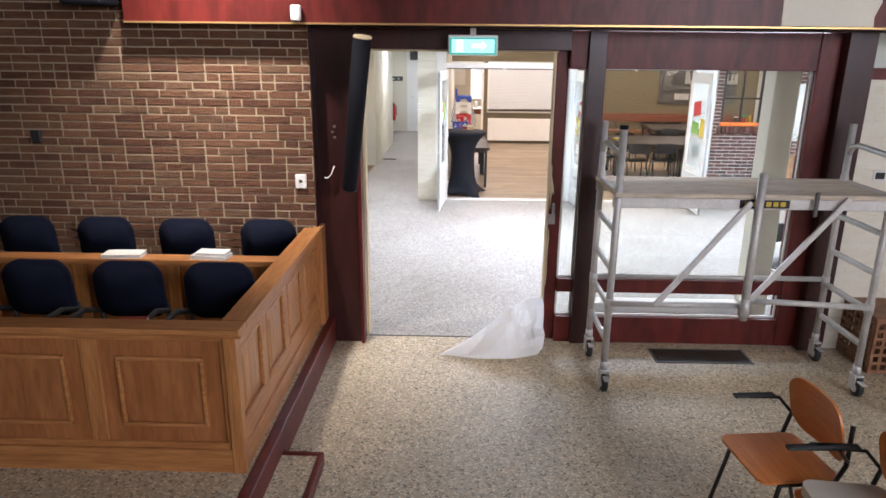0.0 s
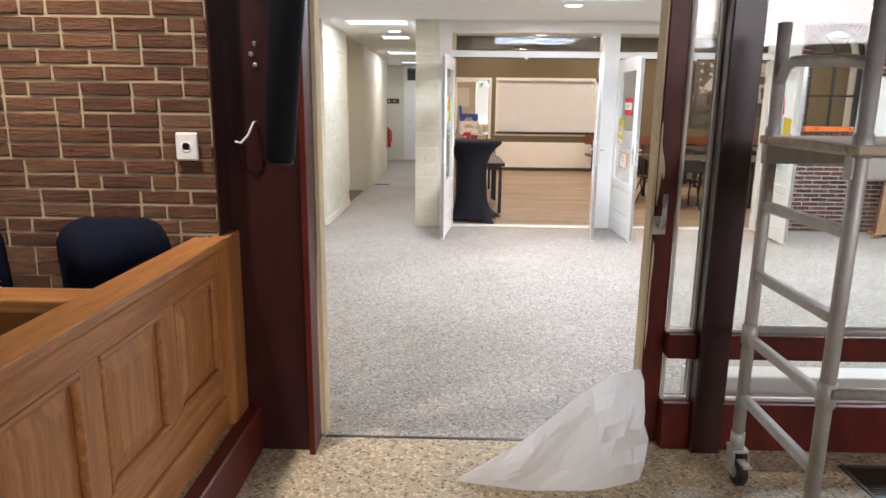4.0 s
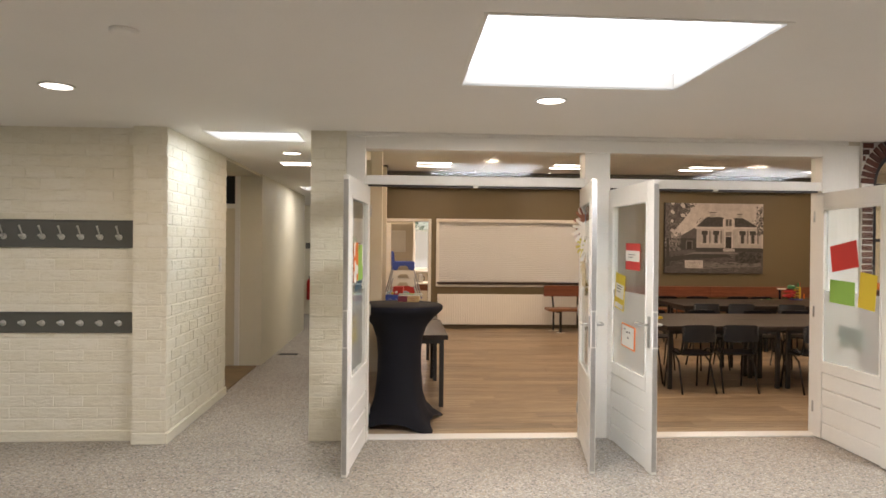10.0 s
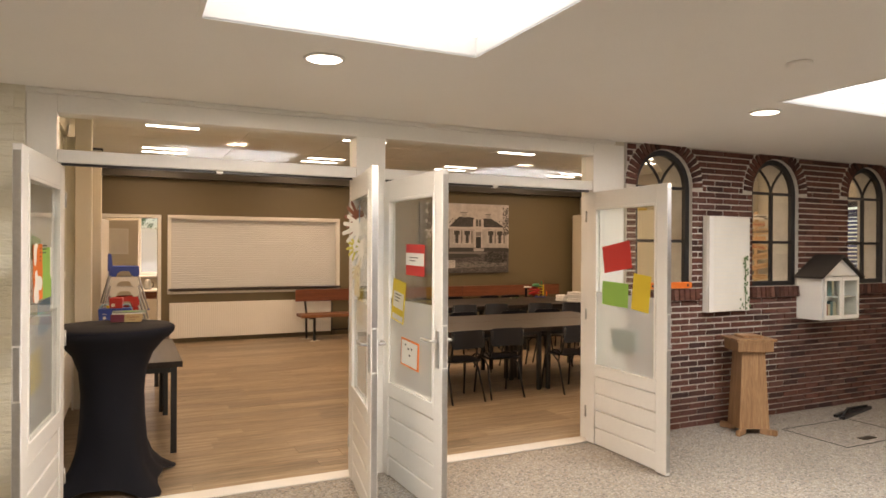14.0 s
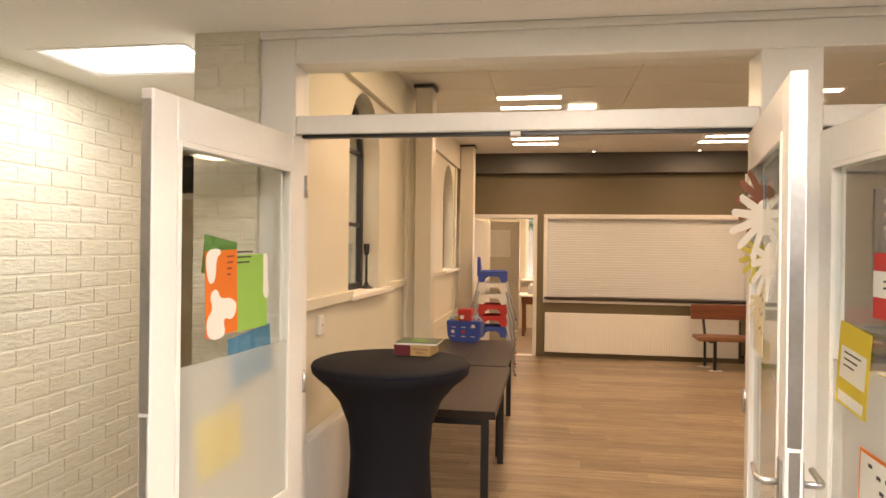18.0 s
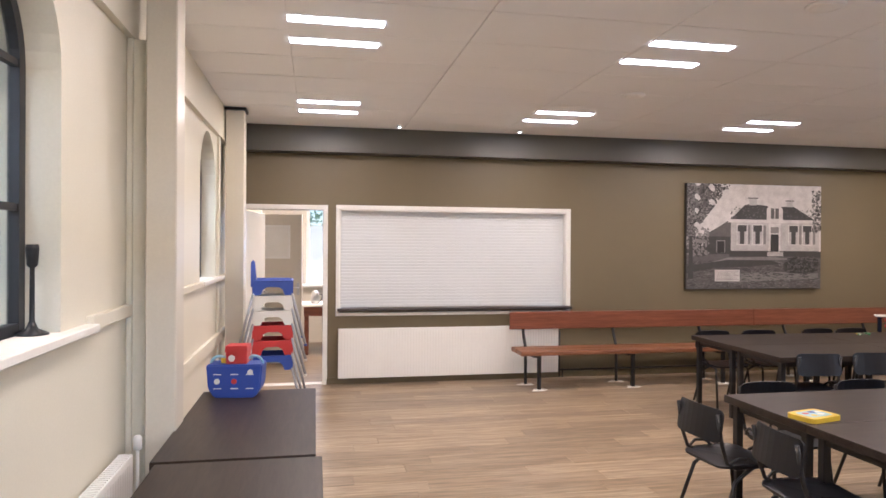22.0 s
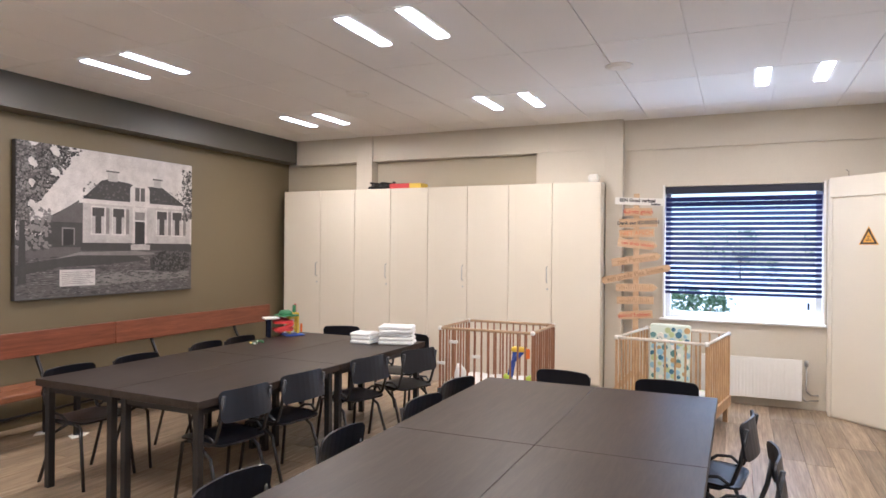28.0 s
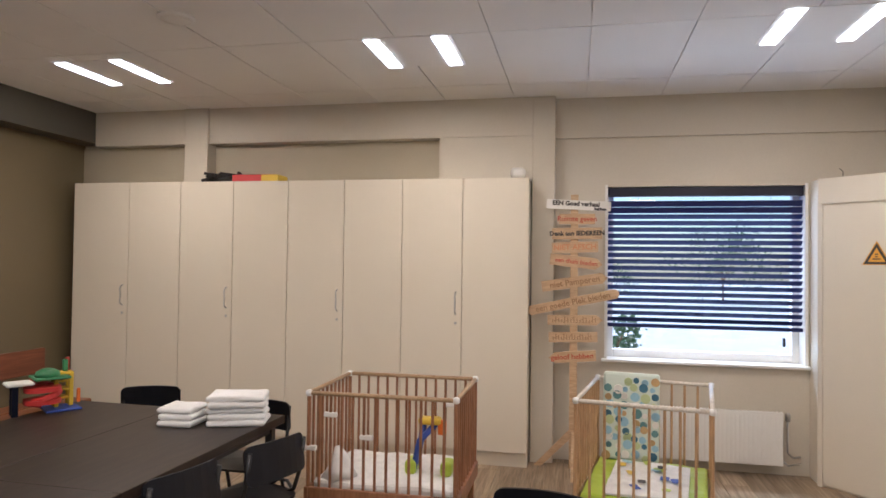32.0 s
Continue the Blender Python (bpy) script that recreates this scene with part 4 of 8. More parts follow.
column_spk = thing("column_loudspeaker", "long slim black column loudspeaker on a bracket off the timber column", "loudspeaker")
SP0, SP1 = Vector((-0.885, 4.655, 1.31)), Vector((-0.735, 4.43, 2.365))
part("cabinet", tube([SP0, SP0.lerp(SP1, 0.01), SP0.lerp(SP1, 0.5), SP1], [0.05, 0.056, 0.06, 0.062], 22), BLACK_CLOTH, column_spk)
part("end_cap", tube([SP1, SP1 + (SP1 - SP0).normalized() * 0.008], 0.064, 22), CREAM_PATCH, column_spk, "pale rimmed end cap")
part("end_cap", tube([SP0 - (SP1 - SP0).normalized() * 0.008, SP0], 0.052, 22), BLACK_METAL, column_spk)
part("bracket_plate", box(-0.90, -0.86, 4.845, 4.862, 1.65, 1.85, 0.002), BLACK_METAL, column_spk)
part("bracket_arm", tube([(-0.875, 4.85, 1.8), (-0.85, 4.7, 1.8), (-0.82, 4.56, 1.8)], 0.012), BLACK_METAL, column_spk)
hook = thing("coat_hook", "small white bent hook screwed to the dark column", "hook")
part("hook", tube([(-1.03, 4.86, 1.44), (-1.03, 4.83, 1.44), (-1.045, 4.80, 1.39), (-1.075, 4.80, 1.36), (-1.10, 4.81, 1.365)], 0.0042), PLASTIC_WHITE, hook)
for dx, dz in ((-1.02, 1.74), (-1.035, 1.70), (-1.02, 1.66)):
    sc = thing("bolt", "round steel bolt head in the dark column", "bolt", pose(dx, 4.86, dz), "bolts in the column")
    part("head", lathe([(0.011, 0), (0.011, 0.004), (0.006, 0.008)], 10), STEEL, sc, m=pose(0, 0, 0, 90))


def socket(x, y, z, rz, label, double=False):
    s = thing("wall_socket", label, "socket", pose(x, y, z, 0, 0, rz))
    h = 0.065 if not double else 0.075
    part("plate", box(-0.042, 0.042, -0.022, 0, -h, h if double else 0.042, 0.008, 2), PLASTIC_WHITE, s)
    for zz in ((0.03, -0.032) if double else (-0.012,)):
        part("well", lathe([(0.021, 0), (0.021, 0.003), (0.015, 0.003), (0.014, 0.001)], 16), PAPER, s, m=pose(0, -0.021, zz, 90))
        for dx in (-0.008, 0.008):
            part("pin_hole", box(dx - 0.002, dx + 0.002, -0.026, -0.0235, zz - 0.002, zz + 0.002), BLACK_METAL, s)
    return s


socket(-1.258, 4.733, 1.36, 0, "white single wall socket on the brick wall")
dark_box = thing("wall_switch_box", "small dark switch box on the brick wall", "switch", pose(-3.2, 4.733, 1.66))
part("body", box(-0.035, 0.035, -0.03, 0, -0.045, 0.045, 0.006), BLACK_METAL, dark_box)

# crumpled plastic sheet by the door
bm = bmesh.new()


def along(pts, t):
    t *= len(pts) - 1
    k = min(int(t), len(pts) - 2)
    return Vector(pts[k]).lerp(Vector(pts[k + 1]), t - k)


FRONT = [(-0.20, 4.63, 0), (0.08, 4.575, 0), (0.36, 4.585, 0), (0.55, 4.66, 0), (0.615, 4.80, 0)]
RIDGE = [(-0.19, 4.64, 0.012), (0.06, 4.69, 0.15), (0.30, 4.77, 0.33), (0.46, 4.84, 0.40), (0.60, 4.93, 0.385)]
BACK = [(-0.18, 4.66, 0), (0.08, 4.80, 0), (0.30, 4.93, 0), (0.46, 5.0, 0), (0.60, 5.02, 0)]
NU, NV = 17, 7
grid = []
for i in range(NU + 1):
    u = i / NU
    f, r, k = along(FRONT, u), along(RIDGE, u), along(BACK, u)
    row = []
    for j in range(2 * NV + 1):
        w = j / NV
        p = f.lerp(r, w) if w <= 1 else r.lerp(k, w - 1)
        s = math.sin(math.pi * min(w, 1.0)) if w <= 1 else 0.4
        crease = sum(k * max(0.0, 1 - abs(u - c - lean * (w - 0.5)) / wd) for c, lean, wd, k in ((0.42, 0.35, 0.16, 1.0), (0.70, -0.25, 0.12, -0.9), (0.86, 0.2, 0.08, 0.8), (0.24, 0.1, 0.1, -0.5)))
        p += Vector((0.0, -0.045 * s * crease, 0.03 * s * crease))
        p += noise.noise_vector(p * 6) * 0.03 * min(1.0, 3 * s + 0.2)
        ridged = 1 - abs(noise.noise(p * 7 + Vector((3, 0, 0)))) * 2
        p += Vector((0.3, -1, 0.7)) * 0.03 * s * ridged ** 3 + noise.noise_vector(p * 23) * 0.012 * s
        p.z = max(p.z, 0.003)
        row.append(bm.verts.new(p))
    grid.append(row)
for a, c in zip(grid, grid[1:]):
    for j in range(2 * NV):
        bm.faces.new((a[j], c[j], c[j + 1], a[j + 1]))
tagged(part("plastic_sheet", bm, POLY), "crumpled white plastic sheet heaped on the floor in the doorway", "plastic sheet")

# floor grille
grille = thing("floor_grille", "long dark metal floor grille set in the pebble floor", "floor grille", pose(1.835, 4.695, 0))
bm = bmesh.new()
for q in ((-0.375, 0.375, -0.125, -0.11), (-0.375, 0.375, 0.11, 0.125), (-0.375, -0.36, -0.11, 0.11), (0.36, 0.375, -0.11, 0.11)):
    add_box(bm, *q, 0, 0.006)
part("frame", bm, GREY_BOARD, grille)
# black sheet stands in for the unlit hollow under the slats
part("well", box(-0.36, 0.36, -0.11, 0.11, 0.0, 0.001), BLACK_METAL, grille)
for k in range(14):
    part("slat", box(-0.36, 0.36, -0.106 + k * 0.0157, -0.098 + k * 0.0157, 0.001, 0.005), BRONZE, grille)

# rolling scaffold
scaf = thing("rolling_scaffold", "worn aluminium rolling scaffold with a plank deck by the glass", "scaffold")
FA, FB = 0.955, 2.71
for fx in (FA, FB):
    for fy in (4.14, 4.70):
        part("upright", tube([(fx, fy, 0.19), (fx, fy, 1.82)], 0.024, 12), ALU, scaf)
        part("collar", tube([(fx, fy, 0.60), (fx, fy, 0.68)], 0.030, 12), ALU, scaf)
        part("collar", tube([(fx, fy, 1.38), (fx, fy, 1.45)], 0.029, 12), ALU, scaf)
        wheel = part("castor", tube([(fx - 0.02, fy - 0.035, 0.062), (fx - 0.012, fy - 0.035, 0.062), (fx + 0.012, fy - 0.035, 0.062), (fx + 0.02, fy - 0.035, 0.062)], [0.052, 0.062, 0.062, 0.052], 20), RUBBER, scaf)
        part("hub", tube([(fx - 0.023, fy - 0.035, 0.062), (fx + 0.023, fy - 0.035, 0.062)], 0.030, 14), ALU, wheel)
        bm = box(fx - 0.032, fx - 0.025, fy - 0.055, fy + 0.02, 0.045, 0.14, 0.002)
        add_box(bm, fx + 0.025, fx + 0.032, fy - 0.055, fy + 0.02, 0.045, 0.14, 0.002)
        add_box(bm, fx - 0.032, fx + 0.032, fy - 0.045, fy + 0.03, 0.14, 0.155, 0.002)
        add_tube(bm, [(fx, fy, 0.155), (fx, fy, 0.215)], 0.028, 12)
        part("castor_fork", bm, ALU, scaf)
        part("brake_lever", box(fx - 0.018, fx + 0.018, fy - 0.12, fy - 0.05, 0.11, 0.122, 0.003), ALU, scaf)
    for z in (0.37, 0.623, 0.884, 1.155, 1.40):
        part("rung", box(fx - 0.016, fx + 0.016, 4.16, 4.68, z - 0.018, z + 0.018, 0.006, 2), ALU, scaf)
    part("top_rung", tube([(fx, 4.70, 1.60), (fx, 4.66, 1.66), (fx, 4.60, 1.68), (fx, 4.24, 1.66), (fx, 4.14, 1.64)], 0.019, 8), ALU, scaf)
part("end_cap", tube([(FA, 4.14, 1.82), (FA, 4.14, 1.845)], 0.026, 12), NAVY_CLOTH, scaf, "blue plastic end cap")
for k, (y0, y1) in enumerate(((4.165, 4.335), (4.338, 4.507), (4.51, 4.68))):
    part("deck_board", box(FA - 0.03, FB + 0.05, y0, y1, 1.392, 1.415, 0.004), DECK, scaf, "worn plank of the deck")
part("deck_edge", box(FA - 0.03, FB + 0.05, 4.105, 4.162, 1.388, 1.418, 0.004), DECK, scaf, "paint-spattered edge board")
part("deck_edge", box(FA - 0.03, FB + 0.05, 4.683, 4.74, 1.388, 1.418, 0.004), DECK, scaf)
for y in (4.15, 4.695):
    part("deck_beam", box(FA - 0.03, FB + 0.05, y - 0.02, y + 0.02, 1.315, 1.385, 0.004), ALU, scaf)
part("claw", box(2.20, 2.225, 4.085, 4.103, 1.28, 1.44, 0.004), GREY_BOARD, scaf, "dark steel clamp")
part("maker_plate", box(1.74, 2.06, 4.126, 4.130, 1.325, 1.378), BLACK_METAL, scaf, "black maker's label with yellow marks")
GOLDISH = paint("yellow_print", (0.6, 0.45, 0.03), 0.5, 60, 0.05, 5, 0)
for k in range(6):
    part("mark", box(1.77 + k * 0.046, 1.802 + k * 0.046, 4.123, 4.126, 1.337, 1.367), GOLDISH, scaf)
part("ledger", tube([(FA, 4.12, 0.65), (1.86, 4.12, 0.65)], 0.02, 10), ALU, scaf)
part("ledger", tube([(1.88, 4.12, 0.69), (FB, 4.12, 0.65)], 0.02, 10), ALU, scaf)
part("ledger", tube([(FA, 4.72, 0.65), (FB, 4.72, 0.65)], 0.02, 10), ALU, scaf)
for a, c in (((1.248, 0.65), (1.80, 1.37)), ((1.88, 0.70), (2.42, 1.40))):
    d = Vector((c[0] - a[0], 0, c[1] - a[1]))
    part("brace", box(0, d.length, -0.010, 0.010, -0.019, 0.019, 0.003), ALU, scaf, m=pose(a[0], 4.095, a[1], 0, -math.degrees(math.atan2(d.z, d.x)), 0))
part("brace_post", tube([(1.84, 4.07, 0.57), (1.84, 4.07, 1.56)], 0.027, 12), ALU, scaf)
part("collar", tube([(1.84, 4.07, 0.60), (1.84, 4.07, 0.72)], 0.036, 12), ALU, scaf)

# lattice crate
crate = thing("lattice_crate", "brown wooden lattice crate on the floor by the white wall", "crate", pose(3.36, 4.665, 0, 0, 0, -2))
for sy in (-0.22, 0.22):
    bm = bmesh.new()
    for k in range(12):
        add_box(bm, -0.36 + k * 0.062, -0.336 + k * 0.062, sy - 0.006, sy + 0.006, 0.0, 0.42)
    for k in range(7):
        add_box(bm, -0.36, 0.36, sy - 0.008, sy + 0.008, 0.01 + k * 0.065, 0.032 + k * 0.065)
    part("lattice_panel", bm, LATTICE, crate)
for sx in (-0.36, 0.36):
    bm = bmesh.new()
    for k in range(8):
        add_box(bm, sx - 0.006, sx + 0.006, -0.21 + k * 0.058, -0.188 + k * 0.058, 0.0, 0.42)
    for k in range(7):
        add_box(bm, sx - 0.008, sx + 0.008, -0.21, 0.21, 0.01 + k * 0.065, 0.032 + k * 0.065)
    part("lattice_panel", bm, LATTICE, crate)
part("bottom", box(-0.35, 0.35, -0.21, 0.21, 0.0, 0.012), LATTICE, crate)
part("lid", box(-0.37, 0.37, -0.23, 0.23, 0.42, 0.445, 0.004), LATTICE, crate)
wsock = thing("double_socket", "dark double socket in a white plate on the white brick wall", "socket", pose(3.13, 4.9, 1.42))
part("plate", box(-0.10, 0.10, -0.014, 0, -0.045, 0.045, 0.005), PLASTIC_WHITE, wsock)
for s in (-0.05, 0.05):
    part("insert", box(s - 0.035, s + 0.035, -0.017, -0.012, -0.025, 0.025, 0.003), BLACK_METAL, wsock)


def shell_back(w, h, t, curve):
    bm = prism(round_rect(w, h, min(w, h) * 0.33, 6), "y", -t / 2, t / 2)
    bmesh.ops.subdivide_edges(bm, edges=[e for e in bm.edges if abs(e.verts[0].co.x - e.verts[1].co.x) > 0.08], cuts=4)
    for v in bm.verts:
        v.co.y += curve * v.co.x ** 2
    return bm


def arm_chair(m):
    c = thing("stacking_armchair", "orange beech-ply stacking chair with black armrests and black steel legs", "chair", m, "orange chairs")
    part("seat", prism(round_rect(0.40, 0.39, 0.05, 5, 0, 0.015), "z", 0.425, 0.437), ORANGE_PLY, c)
    part("backrest", shell_back(0.40, 0.30, 0.011, 0.6), ORANGE_PLY, c, m=pose(0, -0.165, 0.64, -13))
    for s in (-1, 1):
        part("leg", tube([(s * 0.225, 0.2, 0.0), (s * 0.20, 0.12, 0.42), (s * 0.20, -0.12, 0.425)], 0.011, 8), BLACK_METAL, c)
        part("leg", tube([(s * 0.225, -0.27, 0.0), (s * 0.205, -0.13, 0.42), (s * 0.215, -0.165, 0.52), (s * 0.18, -0.19, 0.70)], 0.011, 8), BLACK_METAL, c)
        part("armrest", box(s * 0.23 - 0.018, s * 0.23 + 0.018, -0.07, 0.14, 0.628, 0.646, 0.008, 2), RUBBER, c)
        part("arm_tube", tube([(s * 0.215, -0.17, 0.54), (s * 0.23, -0.10, 0.62), (s * 0.23, 0.05, 0.628)], 0.009, 8), BLACK_METAL, c)
    return c


arm_chair(pose(1.47, 2.675, 0, 0, 0, 96))
arm_chair(pose(1.60, 2.22, 0, 0, 0, 88))
cushion = thing("cushion", "flat off-white cushion lying on the orange chair seat", "cushion", pose(1.58, 2.23, 0.437, 0, 0, 84))
part("pad", prism(round_rect(0.36, 0.34, 0.05), "z", 0.0, 0.05), PAD_CREAM, cushion)

# ---- hall ----


def door_leaf(hx, hy, angle, W, label):
    """Glazed half-panelled leaf; local x runs from hinge to lock edge, local y through its thickness."""
    d = thing("door_leaf", label, "door", pose(hx, hy, 0.008, 0, 0, angle), "glazed double doors", "structure")
    H, T, S = 2.04, 0.04, 0.108
    bm = bmesh.new()
    add_box(bm, 0, S, -T / 2, T / 2, 0, H, 0.003)
    add_box(bm, W - S, W, -T / 2, T / 2, 0, H, 0.003)
    add_box(bm, S, W - S, -T / 2, T / 2, H - 0.13, H, 0.003)
    add_box(bm, S, W - S, -T / 2, T / 2, 0.555, 0.632, 0.003)
    part("leaf_frame", bm, WHITE, d)
    for k in range(4):
        part("board", box(S, W - S, -T / 2 + 0.005, T / 2 - 0.005, 0.005 + k * 0.1375, 0.1355 + k * 0.1375, 0.006), WHITE, d)
    part("pane", box(S - 0.005, W - S + 0.005, -0.003, 0.003, 1.23, H - 0.125), GLASS, d).visible_shadow = False
    part("frosted_pane", box(S - 0.005, W - S + 0.005, -0.003, 0.003, 0.627, 1.23), FROST, d, "milky film on the lower glass").visible_shadow = False
    bm = bmesh.new()
    for y in (-T / 2 - 0.004, T / 2 - 0.004):
        add_box(bm, S, S + 0.018, y, y + 0.008, 0.632, H - 0.13, 0.002)
        add_box(bm, W - S - 0.018, W - S, y, y + 0.008, 0.632, H - 0.13, 0.002)
        add_box(bm, S + 0.018, W - S - 0.018, y, y + 0.008, 0.632, 0.65, 0.002)
        add_box(bm, S + 0.018, W - S - 0.018, y, y + 0.008, H - 0.148, H - 0.13, 0.002)
    part("glazing_bead", bm, WHITE, d)
    return d


leaf_a = door_leaf(-0.276, 10.452, -96.2, 0.91, "white half-glazed door leaf standing open, orange and green cards on the glass")
leaf_b = door_leaf(1.485, 10.462, -100.0, 0.915, "white half-glazed door leaf standing open, paper hands on the glass")
leaf_c = door_leaf(1.722, 10.462, -88.3, 0.93, "white half-glazed door leaf standing open, red and yellow cards on the glass")
leaf_d = door_leaf(3.505, 10.462, -91.5, 0.925, "white half-glazed door leaf standing open, four coloured sheets on the glass")

screen = thing("door_frame", "white painted frame of the double doors with glazed transoms", "door frame", kind="structure")
for nm, q in (("stile", (-0.45, -0.297, 10.44, 10.60, 0, 2.459)), ("stile", (3.53, 3.75, 10.44, 10.60, 0, 2.459)), ("stile", (3.75, 3.87, 10.46, 10.60, 0, 2.459)),
              ("mullion", (1.50, 1.712, 10.44, 10.60, 0, 2.355)), ("head_rail", (-0.297, 3.53, 10.44, 10.60, 2.355, 2.459)),
              ("head_trim", (-0.45, 3.75, 10.425, 10.52, 2.459, 2.489)), ("transom_rail", (-0.297, 1.50, 10.45, 10.60, 2.07, 2.145)), ("transom_rail", (1.712, 3.53, 10.45, 10.60, 2.07, 2.145)),
              ("threshold", (-0.297, 1.50, 10.44, 10.58, 0, 0.012)), ("threshold", (1.712, 3.53, 10.44, 10.58, 0, 0.012))):
    part(nm, box(*q, 0.004), WHITE, screen)
for a, c in ((-0.297, 1.50), (1.712, 3.53)):
    part("transom_pane", box(a, c, 10.535, 10.541, 2.145, 2.355), THIN_GLASS, screen).visible_shadow = False
    part("draught_seal", box(a + 0.02, c - 0.02, 10.47, 10.5, 2.056, 2.07), BLACK_METAL, screen, "black rubber draught strip")
    part("keep", box((a + c) / 2 - 0.02, (a + c) / 2 + 0.02, 10.46, 10.5, 2.052, 2.07, 0.002), PLASTIC_WHITE, screen)


def leaf_fittings(d, side, W, lever):
    """Lever handles, lock plate, hinges and edge gear; side is the local y towards which the meeting-room lever points."""
    part("lock_plate", box(W, W + 0.003, -0.012, 0.012, 0.88, 1.12), STEEL, d)
    part("edge_strip", box(W, W + 0.0015, -0.016, 0.016, 0.02, 0.87), STEEL, d)
    part("edge_strip", box(W, W + 0.0015, -0.016, 0.016, 1.13, 2.01), STEEL, d)
    for s in (-1, 1) if lever else ():
        plate = part("handle_plate", box(W - 0.07, W - 0.03, s * 0.020, s * 0.028, 0.87, 1.09, 0.003), STEEL, d)
        part("handle", tube(bend((W - 0.05, s * 0.028, 1.03), (W - 0.05, s * 0.075, 1.03), (W - 0.175, s * 0.07, 1.03)), 0.009, 8), STEEL, plate)
    for z in (0.2, 1.0, 1.8):
        part("hinge", tube([(-0.006, 0.022 * side, z), (-0.006, 0.022 * side, z + 0.09)], 0.008, 8), STEEL, d)


for lf, sd, wd in ((leaf_a, 1, 0.91), (leaf_b, -1, 0.915), (leaf_c, 1, 0.93), (leaf_d, -1, 0.925)):
    leaf_fittings(lf, sd, wd, lf in (leaf_b, leaf_c))

# cards and cut-outs on the glass
ORANGE = paint("orange_card", (0.72, 0.17, 0.02), 0.7, 200, 0.04, 6, 0.02)
LIME = paint("lime_card", (0.25, 0.48, 0.09), 0.7, 200, 0.04, 6, 0.02)
GREEN = paint("green_card", (0.10, 0.27, 0.06), 0.7, 200, 0.04, 6, 0.02)
BLUE_CARD = paint("blue_card", (0.08, 0.25, 0.40), 0.7, 200, 0.04, 6, 0.02)
YELLOW = paint("yellow_card", (0.66, 0.50, 0.04), 0.7, 200, 0.04, 6, 0.02)
RED = paint("red_card", (0.55, 0.035, 0.03), 0.7, 200, 0.04, 6, 0.02)
TEAL = paint("teal_card", (0.13, 0.26, 0.27), 0.7, 200, 0.04, 6, 0.02)
INK = paint("dark_ink", (0.05, 0.045, 0.04), 0.7, 200, 0.05, 6, 0)
MAROON = paint("maroon_ink", (0.25, 0.05, 0.03), 0.7, 200, 0.05, 6, 0)


def card(leaf, name, x0, x1, z0, z1, y, mat, label, tilt=0.0, category="card"):
    """A sheet stuck on the glass of a leaf; placed in the leaf's own frame and left as a thing of its own."""
    bpy.context.view_layer.update()
    t = thing(name, label, category, leaf.matrix_basis @ pose((x0 + x1) / 2, y, (z0 + z1) / 2, 0, tilt, 0))
    w, h = (x1 - x0) / 2, (z1 - z0) / 2
    part("sheet", box(-w, w, -0.0006, 0.0006, -h, h), mat, t)
    return t


def blob(pts, y0, y1, k=2):
    """A smooth flat cut-out through rough outline points."""
    for _ in range(k):
        out = []
        for i, p in enumerate(pts):
            q = pts[(i + 1) % len(pts)]
            out += [(p[0] * 0.75 + q[0] * 0.25, p[1] * 0.75 + q[1] * 0.25), (p[0] * 0.25 + q[0] * 0.75, p[1] * 0.25 + q[1] * 0.75)]
        pts = out
    return prism(pts, "y", y0, y1)


c = card(leaf_a, "orange_card", 0.462, 0.642, 1.305, 1.585, 0.006, ORANGE, "orange card with white paper cut-outs stuck on the door glass", 2)
part("cut_out", blob([(0.09, 0.14), (0.08, 0.05), (0.06, 0.03), (0.035, 0.05), (0.03, 0.12), (0.0, 0.13), (0.02, 0.15)], 0.0006, 0.0014), PAPER, c)
part("cut_out", blob([(0.08, -0.15), (0.09, -0.08), (0.05, -0.05), (0.07, 0.0), (0.03, 0.02), (0.01, -0.02), (-0.05, -0.02), (-0.09, -0.05), (-0.06, -0.1), (0.0, -0.08), (-0.02, -0.15)], 0.0006, 0.0014), PAPER, c)
for k in range(4):
    part("writing", box(-0.07 + 0.006 * k, -0.03, 0.0006, 0.001, 0.115 - k * 0.02, 0.121 - k * 0.02), MAROON, c)
c = card(leaf_a, "lime_card", 0.265, 0.465, 1.305, 1.57, 0.0055, LIME, "lime green card with a white cut-out stuck on the door glass", 1)
part("cut_out", blob([(-0.07, 0.14), (-0.105, 0.13), (-0.10, 0.06), (-0.115, -0.03), (-0.07, -0.03), (-0.075, 0.06)], 0.0006, 0.0014), PAPER, c)
for k in range(3):
    part("writing", box(0.0 + 0.01 * k, 0.10, 0.0006, 0.001, 0.14 - k * 0.018, 0.146 - k * 0.018), INK, c)
card(leaf_a, "green_card", 0.455, 0.64, 1.50, 1.625, -0.006, GREEN, "dark green sheet behind the orange card on the glass", -8)
card(leaf_a, "blue_card", 0.21, 0.49, 1.12, 1.295, -0.008, BLUE_CARD, "blue sheet on the back of the glass, blurred by the film", 6)
card(leaf_a, "yellow_card", 0.41, 0.66, 0.85, 1.05, -0.012, YELLOW, "yellow sheet behind the frosted film", 6)

